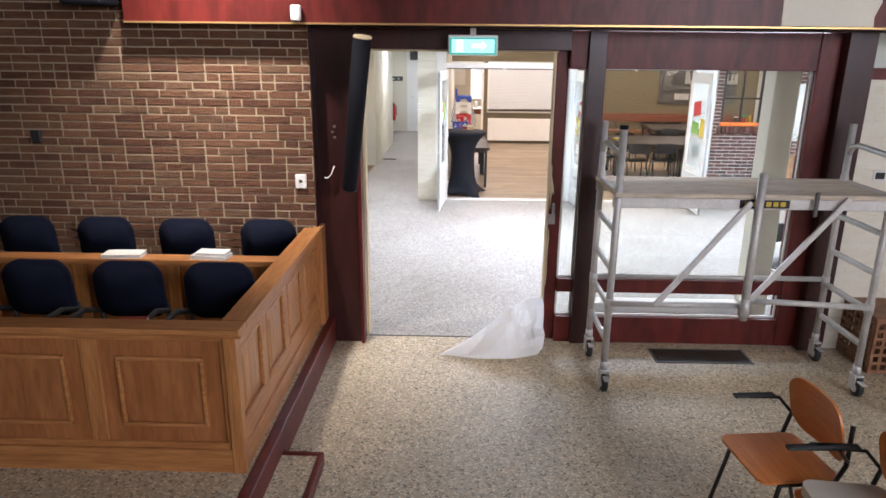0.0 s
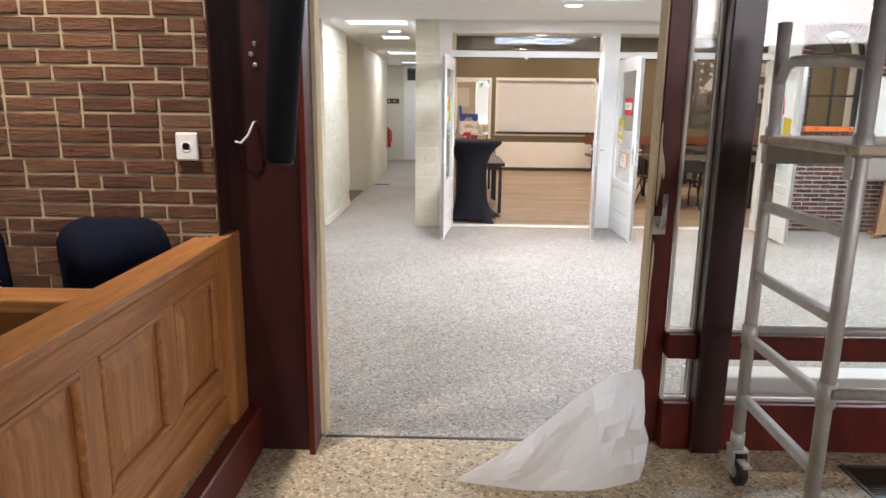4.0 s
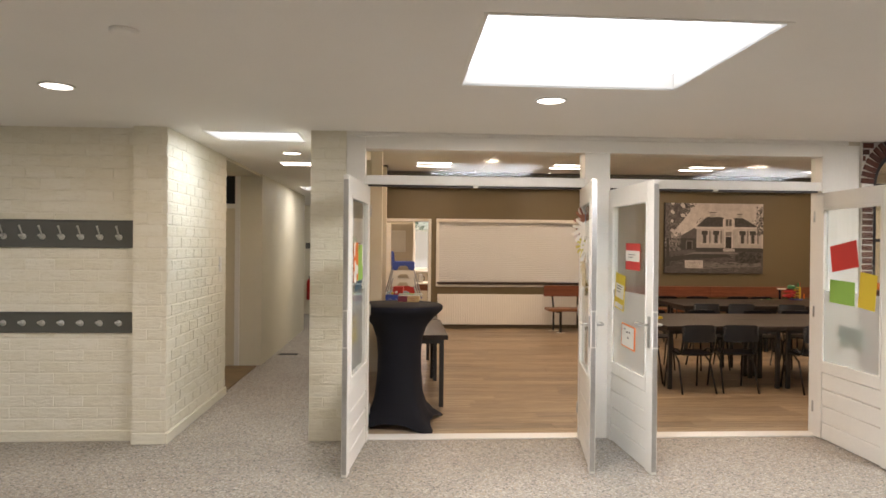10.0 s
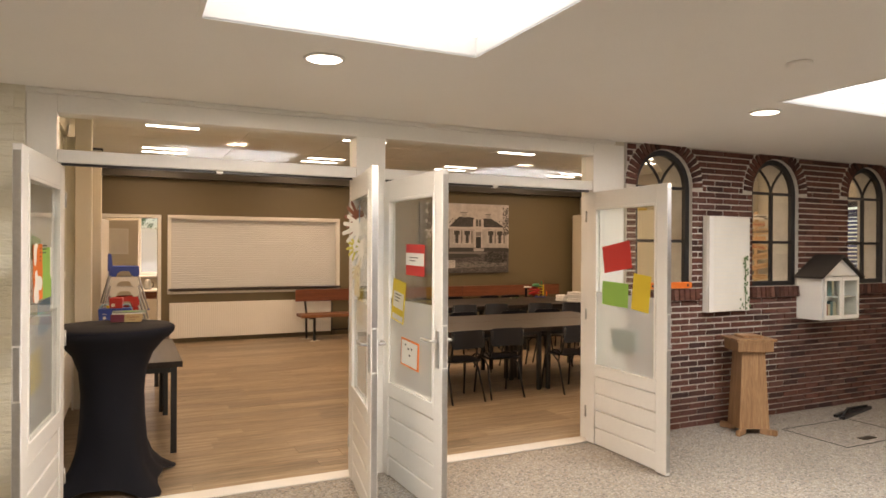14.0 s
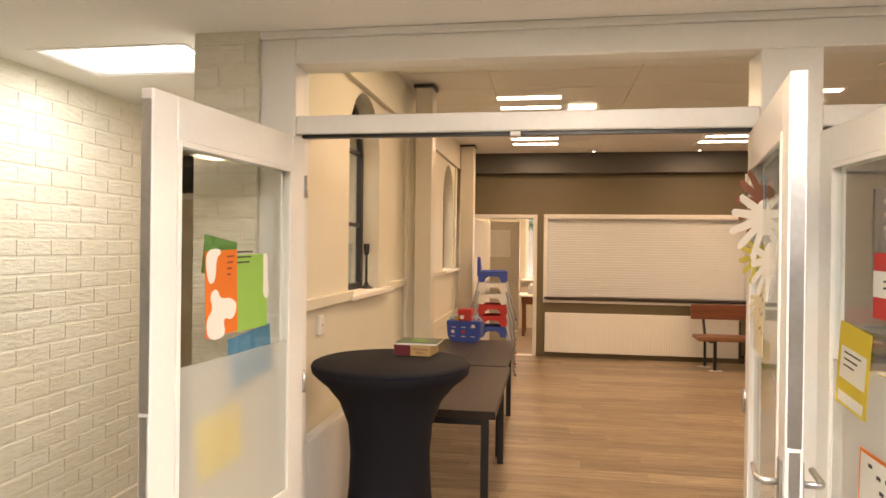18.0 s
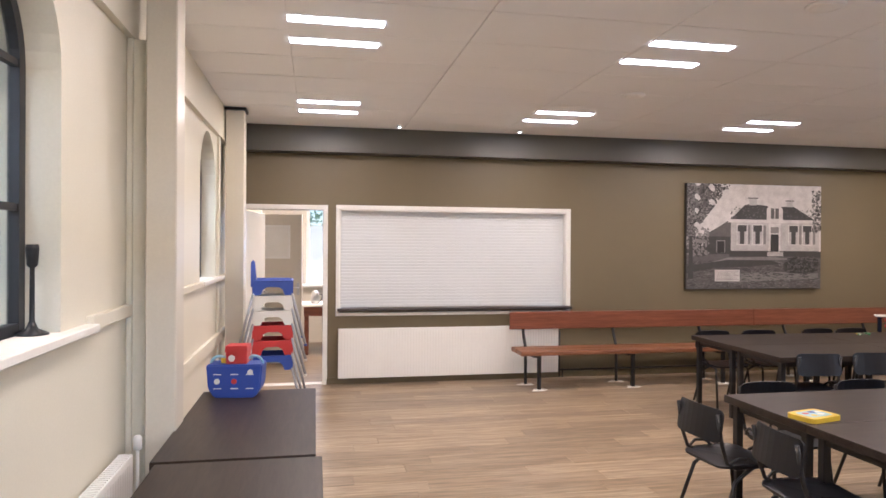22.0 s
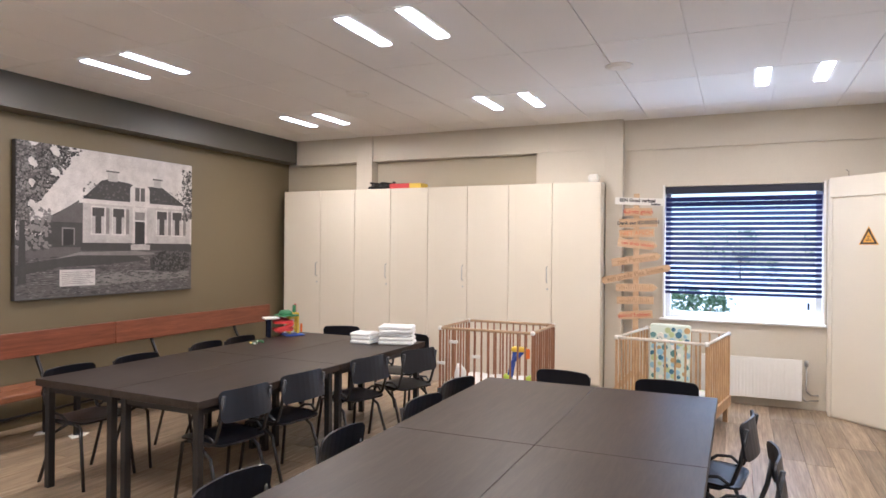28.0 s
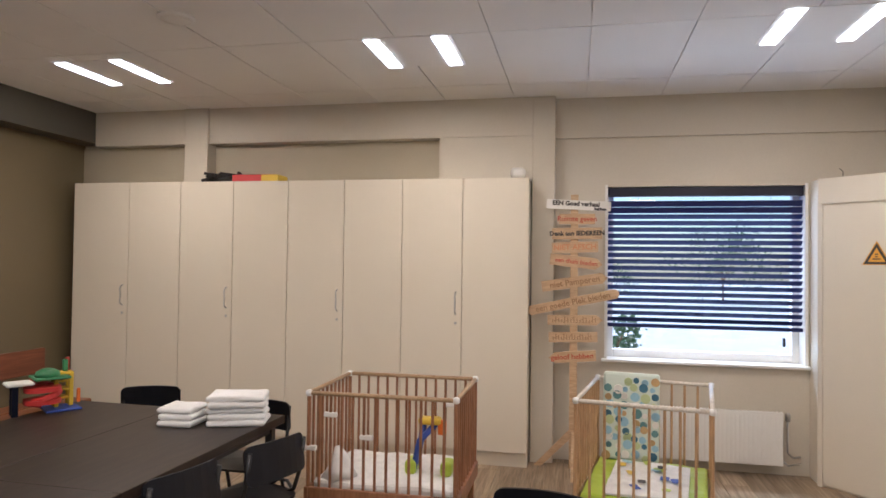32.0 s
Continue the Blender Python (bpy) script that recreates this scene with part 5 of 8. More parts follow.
c = card(leaf_c, "red_card", 0.38, 0.66, 1.40, 1.60, -0.006, RED, "red card with a white text strip on the door glass", 1)
part("paper_strip", box(-0.14, 0.135, -0.0014, -0.0006, -0.035, 0.045), PAPER, c)
for k in range(2):
    part("writing", box(-0.08, 0.05 - 0.04 * k, -0.002, -0.0014, 0.012 - k * 0.02, 0.018 - k * 0.02), INK, c)
c = card(leaf_c, "yellow_card", 0.15, 0.36, 1.08, 1.36, -0.006, YELLOW, "yellow card with a white text sheet on the door glass", 8)
part("paper_strip", box(-0.085, 0.085, -0.0014, -0.0006, -0.05, 0.06), PAPER, c)
part("paper_strip", box(-0.085, 0.085, -0.0014, -0.0006, -0.13, -0.095), PAPER, c)
for k in range(3):
    part("writing", box(-0.06, 0.05 - 0.02 * k, -0.002, -0.0014, 0.04 - k * 0.022, 0.046 - k * 0.022), INK, c)
c = card(leaf_c, "orange_edged_card", 0.31, 0.59, 0.80, 0.98, -0.008, ORANGE, "white paper on an orange-edged card on the door glass", 3)
part("paper_strip", box(-0.13, 0.115, -0.0014, -0.0006, -0.08, 0.078), PAPER, c)
for dx, dz in ((-0.07, 0.05), (-0.02, 0.03), (0.03, 0.035), (0.0, -0.01)):
    part("mark", box(dx - 0.012, dx + 0.012, -0.002, -0.0014, dz - 0.006, dz + 0.006), INK, c)

card(leaf_d, "red_sheet", 0.20, 0.53, 1.41, 1.62, -0.006, RED, "square red sheet taped askew on the door glass", -9)
card(leaf_d, "green_sheet", 0.19, 0.50, 1.135, 1.32, -0.006, LIME, "square green sheet taped on the door glass", 2)
card(leaf_d, "yellow_sheet", 0.55, 0.74, 1.12, 1.39, -0.006, YELLOW, "square yellow sheet taped on the door glass", 6)
card(leaf_d, "teal_sheet", 0.29, 0.61, 0.80, 0.97, 0.012, TEAL, "grey-blue sheet seen through the frosted film", -4)

CREAM_PAPER = paint("cream_paper", (0.74, 0.66, 0.46), 0.7, 150, 0.05, 5, 0.02)
BROWN_PAPER = paint("brown_paper", (0.26, 0.10, 0.06), 0.7, 150, 0.05, 5, 0.02)


def paper_palm(fx, fz, size, rot, off, mat, label, y):
    """A paper cut-out with a palm and five fingers, curling off the glass by the angle 'off'."""
    t = thing("paper_cut_out", label, "paper cut-out", leaf_b.matrix_basis @ pose(fx, y, fz, 0, 0, off) @ pose(0, 0, 0, 0, rot, 0), "paper cut-outs on the glass")
    bm = prism(round_rect(size * 0.5, size * 0.5, size * 0.2, 4, 0, -size * 0.2), "y", -0.001, 0.001)
    for k, a in enumerate((-58, -26, -5, 15, 36)):
        ln = size * (0.42, 0.52, 0.62, 0.56, 0.44)[k]
        ra = radians(a)
        bx, bz = math.sin(ra) * size * 0.2, -size * 0.08 + math.cos(ra) * size * 0.08
        w = size * 0.062
        dx, dz = math.sin(ra), math.cos(ra)
        pts = [(bx - w * dz, bz + w * dx), (bx + w * dz, bz - w * dx), (bx + w * 0.9 * dz + ln * dx, bz - w * 0.9 * dx + ln * dz), (bx + ln * 1.1 * dx, bz + ln * 1.1 * dz), (bx - w * 0.9 * dz + ln * dx, bz + w * 0.9 * dx + ln * dz)]
        add_prism(bm, pts, "y", -0.001 + 0.0004 * k, 0.001 + 0.0004 * k)
    part("cut_out", bm, mat, t)
    return t


PALE_YELLOW = paint("pale_yellow_paper", (0.66, 0.60, 0.12), 0.7, 150, 0.05, 5, 0.02)
paper_palm(0.27, 1.71, 0.24, -98, 30, PAPER, "white paper cut-out curling off the door glass", -0.014)
paper_palm(0.20, 1.775, 0.24, -78, 22, BROWN_PAPER, "brown paper cut-out curling off the door glass", -0.008)
paper_palm(0.17, 1.585, 0.17, -92, 22, PALE_YELLOW, "yellow-green paper cut-out on the door glass", -0.012)
paper_palm(0.44, 1.565, 0.2, -112, 14, PAPER, "white paper cut-out on the door glass", -0.010)
paper_palm(0.24, 1.43, 0.14, -125, 14, CREAM_PAPER, "cream paper cut-out on the door glass", -0.008)
c = card(leaf_b, "spotted_strip", 0.26, 0.36, 1.32, 1.50, -0.006, CREAM_PAPER, "cream paper strip with brown spots on the door glass", 8)
for k in range(9):
    part("spot", lathe([(0.007, 0), (0.006, 0.0006)], 8), BROWN_PAPER, c, m=pose(-0.035 + 0.032 * (k % 3), -0.0006, -0.07 + 0.055 * (k // 3) + 0.01 * (k % 2), 90))
card(leaf_b, "purple_cuff", 0.205, 0.225, 1.53, 1.63, -0.010, TEAL, "narrow grey-purple paper cuff on the door glass", 0)
card(leaf_b, "blue_ribbon", 0.325, 0.345, 1.74, 1.85, -0.006, BLUE_CARD, "narrow pale blue ribbon on the door glass", 4)
card(leaf_b, "cream_sheet", 0.12, 0.35, 1.26, 1.40, -0.005, CREAM_PAPER, "cream sheet on the door glass", 0)
card(leaf_b, "yellow_sheet", 0.15, 0.42, 1.08, 1.31, 0.008, YELLOW, "yellow sheet behind the door glass", -3)

# flaking paint on the edge of the glazed screen
part("paint_flake", blob([(0.632, 1.47), (0.640, 1.44), (0.638, 1.36), (0.655, 1.30), (0.662, 1.24), (0.655, 1.21), (0.648, 1.26), (0.642, 1.15), (0.634, 1.08), (0.631, 1.2)], 4.9985, 5.0), CREAM_PATCH, glazing, "bare cream patch of flaked paint")
part("paint_flake", blob([(0.632, 0.98), (0.645, 0.9), (0.636, 0.7), (0.642, 0.55), (0.631, 0.4)], 4.9985, 5.0), CREAM_PATCH, glazing, "bare cream patch of flaked paint")
part("paint_flake", prism([(4.985, 0.85), (5.0, 0.88), (5.0, 0.02), (4.975, 0.02), (4.965, 0.5)], "x", -0.829, -0.8275), CREAM_PATCH, jamb, "bare cream patch of flaked paint")
# coat racks
HOOK = paint("aluminium_hook", (0.65, 0.65, 0.62), 0.3, 60, 0.05, 8, 0.02, metal=0.8)


def coat_rack(x0, x1, z0, z1, y, n, big):
    r = thing("coat_rack", "dark grey coat rack board with a row of aluminium hooks", "coat rack", group="coat racks")
    part("board", box(x0, x1, y - 0.022, y, z0, z1, 0.003), GREY_BOARD, r)
    part("top_strip", box(x0, x1, y - 0.03, y, z1, z1 + 0.012, 0.002), GREY_BOARD, r)
    step = 0.147
    for k in range(n):
        x = x1 - 0.13 - k * step
        zc = (z0 + z1) / 2
        rose = part("hook_plate", lathe([(0.024, 0), (0.024, 0.005), (0.013, 0.012)], 14), HOOK, r, m=pose(x, y - 0.022, zc - (0.02 if big else 0), 90))
        bm = tube([(0, 0, 0.008), (0, 0, 0.04), (0, 0.012, 0.055)], [0.009, 0.008, 0.011], 8)
        if big:
            add_tube(bm, [(0, 0.0, 0.01), (0, 0.04, 0.03), (0, 0.075, 0.055), (0, 0.085, 0.06)], [0.006, 0.006, 0.007, 0.010], 8)
        part("hook", bm, HOOK, rose)
    return r


coat_rack(-4.3, -2.104, 1.536, 1.742, 10.487, 14, True)
coat_rack(-4.3, -2.104, 0.862, 1.014, 10.487, 14, False)
coat_rack(-2.2, -1.78, 1.50, 1.62, 20.395, 2, False)

skirts = thing("baseboard", "low cream skirting along the white walls", "baseboard", kind="structure")
part("board", box(-6.0, -2.1, 10.468, 10.492, 0, 0.085, 0.004), WHITE_BRICK, skirts)
part("board", box(-2.1, -1.84, 10.37, 10.392, 0, 0.085, 0.004), WHITE_BRICK, skirts)
part("board", box(-1.842, -1.82, 10.37, 12.13, 0, 0.085, 0.004), WHITE_BRICK, skirts)

sw = thing("light_switch", "white double light switch on the painted brick", "switch", pose(-1.842, 11.9, 1.37, 0, 0, 90))
part("plate", box(-0.04, 0.04, -0.012, 0, -0.075, 0.075, 0.004), PLASTIC_WHITE, sw)
for z in (-0.036, 0.036):
    part("rocker", box(-0.025, 0.025, -0.017, -0.011, z - 0.025, z + 0.025, 0.003), PAPER, sw)

# downlights, smoke discs
for i, (x, y) in enumerate(SPOTS + [(-1.1, 11.75)]):
    dl = thing("downlight", "round recessed ceiling downlight, switched on", "downlight", pose(x, y, CH), group="hall downlights")
    part("rim", lathe([(0.098, 0.0), (0.098, -0.008), (0.086, -0.009), (0.084, -0.004)], 24), PLASTIC_WHITE, dl)
    part("diffuser", lathe([(0.084, -0.0035), (0.084, -0.006), (0.06, -0.007)], 24), SPOT_GLOW, dl, "glowing warm diffuser")
for x, y in ((-1.2, 8.0), (3.0, 8.2)):
    sd = thing("ceiling_disc", "flat white ceiling detector in the hall", "detector", pose(x, y, CH), group="hall ceiling discs")
    part("disc", lathe([(0.06, 0.0), (0.06, -0.012), (0.045, -0.018)], 20), CEIL_WHITE, sd)
strip = thing("corridor_light", "twin strip corridor ceiling light, switched on", "ceiling light", pose(-1.16, 12.55, CH))
part("tray", box(-0.2, 0.2, -0.13, 0.13, -0.012, 0, 0.003), PLASTIC_WHITE, strip)
for y in (-0.08, 0.08):
    part("tube", box(-0.18, 0.18, y - 0.025, y + 0.025, -0.016, -0.012), LED, strip, "glowing strip")

# corridor doors and fittings
CREAM_DOOR = paint("cream_door_paint", (0.66, 0.60, 0.46), 0.4, 60, 0.03, 3, 0.02)
DARK_GLASS = paint("dark_glass", (0.02, 0.025, 0.03), 0.08, 30, 0.05, 3, 0)
rd = thing("corridor_door", "cream flush door with a dark glass light above", "door", kind="structure")
part("frame", box(-2.16, -2.10, 13.79, 13.83, 0, 2.46, 0.003), WHITE, rd)
part("frame", box(-3.18, -2.16, 13.79, 13.83, 2.04, 2.10, 0.003), WHITE, rd)
part("leaf", box(-3.18, -2.16, 13.80, 13.828, 0.01, 2.04, 0.002), CREAM_DOOR, rd)
part("top_light", box(-3.18, -2.16, 13.81, 13.828, 2.10, 2.46), DARK_GLASS, rd)
mat_ob = part("doormat", box(-2.7, -1.86, 12.2, 13.75, 0.0, 0.012, 0.003), paint("brown_coir", (0.24, 0.17, 0.09), 0.95, 300, 0.2, 4, 0.4))
tagged(mat_ob, "brown coir mat in the door recess", "doormat")
ed = thing("corridor_end_door", "white panel door with a dark glazed light above", "door", kind="structure")
part("frame", box(-1.66, -1.60, 20.36, 20.4, 0, 2.46, 0.003), WHITE, ed)
part("leaf", box(-1.60, -0.76, 20.37, 20.4, 0.01, 2.03, 0.003), WHITE, ed)
part("rail", box(-1.60, -0.76, 20.36, 20.4, 2.03, 2.09, 0.003), WHITE, ed)
part("top_light", box(-1.56, -0.80, 20.38, 20.4, 2.11, 2.42), DARK_GLASS, ed)
part("handle", tube([(-1.53, 20.37, 1.03), (-1.53, 20.32, 1.03), (-1.43, 20.32, 1.03)], 0.01), STEEL, ed)
ext = thing("fire_extinguisher", "red fire extinguisher hung on the corridor end wall", "extinguisher", pose(-2.08, 20.30, 0.34))
EXT_RED = paint("extinguisher_red", (0.50, 0.02, 0.015), 0.3, 60, 0.05, 4, 0.02)
part("cylinder", lathe([(0.07, 0), (0.08, 0.02), (0.08, 0.38), (0.06, 0.45), (0.025, 0.48)], 18), EXT_RED, ext)
part("valve", box(-0.02, 0.02, -0.07, 0.04, 0.48, 0.53, 0.005), BLACK_METAL, ext)
part("hose", tube([(0.02, -0.03, 0.5), (0.1, -0.03, 0.42), (0.1, 0, 0.15)], 0.01), RUBBER, ext)
part("bracket", box(-0.03, 0.03, 0.07, 0.1, 0.3, 0.36), BLACK_METAL, ext)
fv = thing("floor_vent", "small dark floor vent in the corridor screed", "floor vent", pose(-1.62, 14.72, 0))
part("frame", box(-0.14, 0.14, -0.07, 0.07, 0, 0.004), BRONZE, fv)
for k in range(5):
    part("slat", box(-0.125, 0.125, -0.055 + k * 0.024, -0.043 + k * 0.024, 0.004, 0.006), BLACK_METAL, fv)

# hall post and low convector behind the glazed screen
struct("post_hall", box(2.42, 2.62, 5.36, 5.56, 0, CH, 0.006), CREAM, "cream painted square post in the hall", "post")
conv = thing("convector", "low white convector heater behind the glazed screen", "heater", pose(1.6, 5.24, 0))
part("casing", box(-0.68, 0.72, -0.07, 0.07, 0.05, 0.26, 0.008, 2), RAD_WHITE, conv)
for s in (-0.55, 0.55):
    part("foot", box(s - 0.03, s + 0.03, -0.05, 0.05, 0, 0.05), RAD_WHITE, conv)
hall_chair = thing("hall_chair", "dark chair standing by the cream post", "chair", pose(2.95, 5.75, 0, 0, 0, 200))
part("seat", box(-0.2, 0.2, -0.2, 0.2, 0.43, 0.45, 0.006), BLACK_SHELL, hall_chair)
part("backrest", box(-0.2, 0.2, -0.22, -0.2, 0.6, 0.78, 0.006), BLACK_SHELL, hall_chair)
for sx in (-0.18, 0.18):
    part("leg", tube([(sx, 0.2, 0), (sx, 0.17, 0.43)], 0.011), BLACK_METAL, hall_chair)
    part("leg", tube([(sx, -0.25, 0), (sx, -0.19, 0.43), (sx, -0.21, 0.76)], 0.011), BLACK_METAL, hall_chair)

# arched windows of the brick wall
IRON = paint("black_iron_frame", (0.015, 0.015, 0.017), 0.4, 60, 0.1, 5, 0.03)


def arc_pts(cx, cz, r, a0, a1, n, y):
    return [(cx + r * math.cos(radians(a0 + (a1 - a0) * i / n)), y, cz + r * math.sin(radians(a0 + (a1 - a0) * i / n))) for i in range(n + 1)]


def arched_window(axis_m, width, z0, crown, label, bars=(0.345, 0.73)):
    """Round-headed iron window in local x-z; axis_m places its centre line on the ground."""
    w = thing("arched_window", label, "window", axis_m, "arched iron windows", "structure")
    r = width / 2
    spring = crown - r
    path = [(-r, 0, z0), *arc_pts(0, spring, r, 180, 0, 18, 0), (r, 0, z0)]
    inner = [(x * (1 - 0.05 / r), y, z if z <= z0 + 1e-6 else spring + (z - spring) * (1 - 0.05 / r) if z > spring else z) for x, y, z in path]
    bm = bmesh.new()
    n = len(path)
    vo = [[bm.verts.new((p[0], y, p[2])) for p in path] for y in (-0.02, 0.02)]
    vi = [[bm.verts.new((p[0], y, p[2])) for p in inner] for y in (-0.02, 0.02)]
    for k in range(n - 1):
        bm.faces.new((vo[0][k], vo[0][k + 1], vi[0][k + 1], vi[0][k]))
        bm.faces.new((vo[1][k], vi[1][k], vi[1][k + 1], vo[1][k + 1]))
        bm.faces.new((vi[0][k], vi[0][k + 1], vi[1][k + 1], vi[1][k]))
        bm.faces.new((vo[0][k], vo[1][k], vo[1][k + 1], vo[0][k + 1]))
    part("frame", bm, IRON, w)
    part("bottom_rail", box(-r + 0.05, r - 0.05, -0.02, 0.02, z0, z0 + 0.045, 0.003), IRON, w)
    part("mullion", box(-0.013, 0.013, -0.015, 0.015, z0 + 0.045, spring), IRON, w)
    for b in bars:
        zb = z0 + (crown - z0) * b
        part("glazing_bar", box(-r + 0.045, r - 0.045, -0.014, 0.014, zb - 0.013, zb + 0.013), IRON, w)
    for s in (-1, 1):
        part("tracery", tube([(s * r * 0.62 * t ** 1.7, 0, spring + r * 0.78 * t) for t in (0, 0.2, 0.4, 0.6, 0.8, 1.0)], 0.013, 6), IRON, w)
    pane = [(x * 0.98, z if z <= z0 + 1e-6 else spring + (z - spring) * 0.98 if z > spring else z) for x, _, z in path]
    part("pane", prism(pane, "y", -0.003, 0.003), GLASS, w).visible_shadow = False
    return w


for a, c in ARCHES:
    arched_window(pose((a + c) / 2, 10.485, 0), c - a, AZ0, AZ1, "black iron arched window in the dark red brick wall")

# things along the brick wall
LECTERN = wood("light_oak_veneer", (0.27, 0.14, 0.065), (0.42, 0.25, 0.13), 0.45, (22, 22, 2.5))
lec = thing("lectern", "tapered light-oak collection pillar with a ledge top and splayed feet", "lectern", pose(4.98, 10.13, 0, 0, 0, -24))
bm = bmesh.new()
lo = [bm.verts.new((sx * 0.13, sy * 0.115, 0.05)) for sx, sy in ((-1, -1), (1, -1), (1, 1), (-1, 1))]
hi = [bm.verts.new((sx * 0.10, sy * 0.09, 0.71)) for sx, sy in ((-1, -1), (1, -1), (1, 1), (-1, 1))]
for k in range(4):
    bm.faces.new((lo[k], lo[(k + 1) % 4], hi[(k + 1) % 4], hi[k]))
bm.faces.new(lo[::-1]), bm.faces.new(hi)
part("column", bm, LECTERN, lec)
part("top_box", box(-0.155, 0.155, -0.135, 0.135, 0.71, 0.80, 0.004), LECTERN, lec)
part("top_board", box(-0.175, 0.175, -0.155, 0.155, 0.80, 0.822, 0.004), LECTERN, lec)
part("lid", box(-0.09, 0.09, -0.08, 0.08, 0.822, 0.845, 0.004), LECTERN, lec)
for k in range(14):
    part("bead", box(-0.147 + k * 0.0215, -0.137 + k * 0.0215, -0.139, -0.135, 0.72, 0.79), LECTERN, lec)
for a in (45, 135, 225, 315):
    part("foot", box(0.10, 0.24, -0.022, 0.022, 0, 0.05, 0.008), LECTERN, lec, m=pose(0, 0, 0, 0, 0, a))

case = thing("display_case", "white framed glass notice case with mirrored blinds and leaves modelled in", "display case", pose(5.0, 10.42, 1.455))
part("cabinet", box(-0.265, 0.265, -0.055, 0, -0.43, 0.43, 0.003), WHITE, case)
part("door_frame", box(-0.262, -0.205, -0.075, -0.055, -0.43, 0.43, 0.003), WHITE, case)
# board and lines imitate a window with blinds reflected in the glass
part("board", box(-0.205, 0.262, -0.062, -0.055, -0.425, 0.425), PAPER, case, "white board imitating the bright reflection in the glass")
for k in range(22):
    part("mirrored_slat", box(-0.2, 0.25, -0.0635, -0.062, -0.40 + k * 0.037, -0.397 + k * 0.037), SHUTTER, case)
# leafy stem imitates a plant reflected in the glass
LEAF = paint("leaf_green", (0.10, 0.19, 0.07), 0.55, 120, 0.15, 12, 0.05)
bm = tube([(0.2, -0.07, -0.42), (0.205, -0.072, -0.2), (0.19, -0.07, 0.05)], 0.003, 5)
rng = random.Random(5)
for k in range(46):
    z = rng.uniform(-0.42, 0.06)
    spread = 0.09 if z < -0.3 else 0.03
    x, y = 0.2 + rng.uniform(-spread, spread * 0.5), -0.075 + rng.uniform(-0.012, 0.004)
    add_prism(bm, [(x, z), (x + 0.012, z + 0.01), (x + 0.004, z + 0.026), (x - 0.01, z + 0.014)], "y", y, y + 0.001)
part("stem", bm, LEAF, case, "green leaves imitating a mirrored plant")

lib = thing("book_house", "small white wooden house-shaped book cabinet with a dark pitched roof", "book cabinet", pose(6.26, 10.42, 0.92))
ROOF = paint("dark_roof_felt", (0.03, 0.025, 0.022), 0.8, 200, 0.15, 8, 0.2)
bm = bmesh.new()
add_box(bm, -0.27, -0.255, -0.26, 0, 0, 0.42)
add_box(bm, 0.255, 0.27, -0.26, 0, 0, 0.42)
add_box(bm, -0.255, 0.255, -0.26, 0, 0, 0.016)
add_box(bm, -0.255, 0.255, -0.016, 0, 0.016, 0.42)
add_box(bm, -0.255, 0.255, -0.25, -0.016, 0.21, 0.222)
part("carcass", bm, WHITE, lib)
part("gable", prism([(-0.27, 0.42), (0.27, 0.42), (0, 0.60)], "y", -0.255, -0.24), WHITE, lib)
for s in (-1, 1):
    part("roof", prism([(0, 0.60), (s * 0.31, 0.395), (s * 0.31, 0.415), (0, 0.625)], "y", -0.30, 0), ROOF, lib)
    dr = part("door", box(min(0.003 * s, 0.255 * s), max(0.003 * s, 0.255 * s), -0.275, -0.26, 0.01, 0.41, 0.002), GLASS, lib)
    bm = bmesh.new()
    a, c = min(0.003 * s, 0.255 * s), max(0.003 * s, 0.255 * s)
    for q in ((a, c, 0.01, 0.045), (a, c, 0.375, 0.41), (a, a + 0.03, 0.045, 0.375), (c - 0.03, c, 0.045, 0.375)):
        add_box(bm, q[0], q[1], -0.28, -0.262, q[2], q[3])
    part("door_frame", bm, WHITE, dr)
rng = random.Random(2)
for sh in (0.017, 0.223):
    x = -0.24
    k = 0
    while x < 0.2 and k < 7:
        w = rng.uniform(0.02, 0.045)
        tagged(part("shelf_book", box(x, x + w, -0.2, -0.04, sh, sh + rng.uniform(0.12, 0.165)), rng.choice((RED_COVER, PAPER, BLUE_CARD, CREAM_PAPER, TEAL)), m=lib.matrix_basis.copy()),
               "small book standing inside the white book house", "book", "books in the book house")
        x += w + 0.004
        k += 1
item = thing("orange_box", "long flat orange box with black dots lying on the window sill", "box", pose(4.27, 10.40, AZ0 + 0.004))
part("body", box(-0.30, 0.29, -0.03, 0.03, 0, 0.055, 0.006, 2), ORANGE, item)
for dx in (-0.16, 0.24):
    part("dot", lathe([(0.013, 0), (0.011, 0.002)], 12), BLACK_METAL, item, m=pose(dx, -0.03, 0.028, 90))
boot = thing("folded_trolley", "black folded strap frame lying on the floor by the brick wall", "trolley", pose(6.45, 10.15, 0, 0, 0, 14))
part("bar", box(-0.35, 0.35, -0.05, 0.0, 0.0, 0.03, 0.006), BLACK_METAL, boot)
part("bar", box(-0.30, 0.3, 0.03, 0.07, 0.0, 0.025, 0.006), BLACK_METAL, boot)
part("strap", tube([(-0.33, -0.03, 0.035), (0, 0.05, 0.04), (0.3, -0.02, 0.035)], 0.012), RUBBER, boot)
hatchf = thing("floor_hatch", "pebble-filled floor hatch with a thin metal rim", "floor hatch", pose(5.75, 9.75, 0, 0, 0, 0))
bm = bmesh.new()
for q in ((-0.45, 0.45, -0.3, -0.29), (-0.45, 0.45, 0.29, 0.3), (-0.45, -0.44, -0.29, 0.29), (0.44, 0.45, -0.29, 0.29)):
    add_box(bm, *q, 0, 0.003)
part("rim", bm, GREY_BOARD, hatchf)
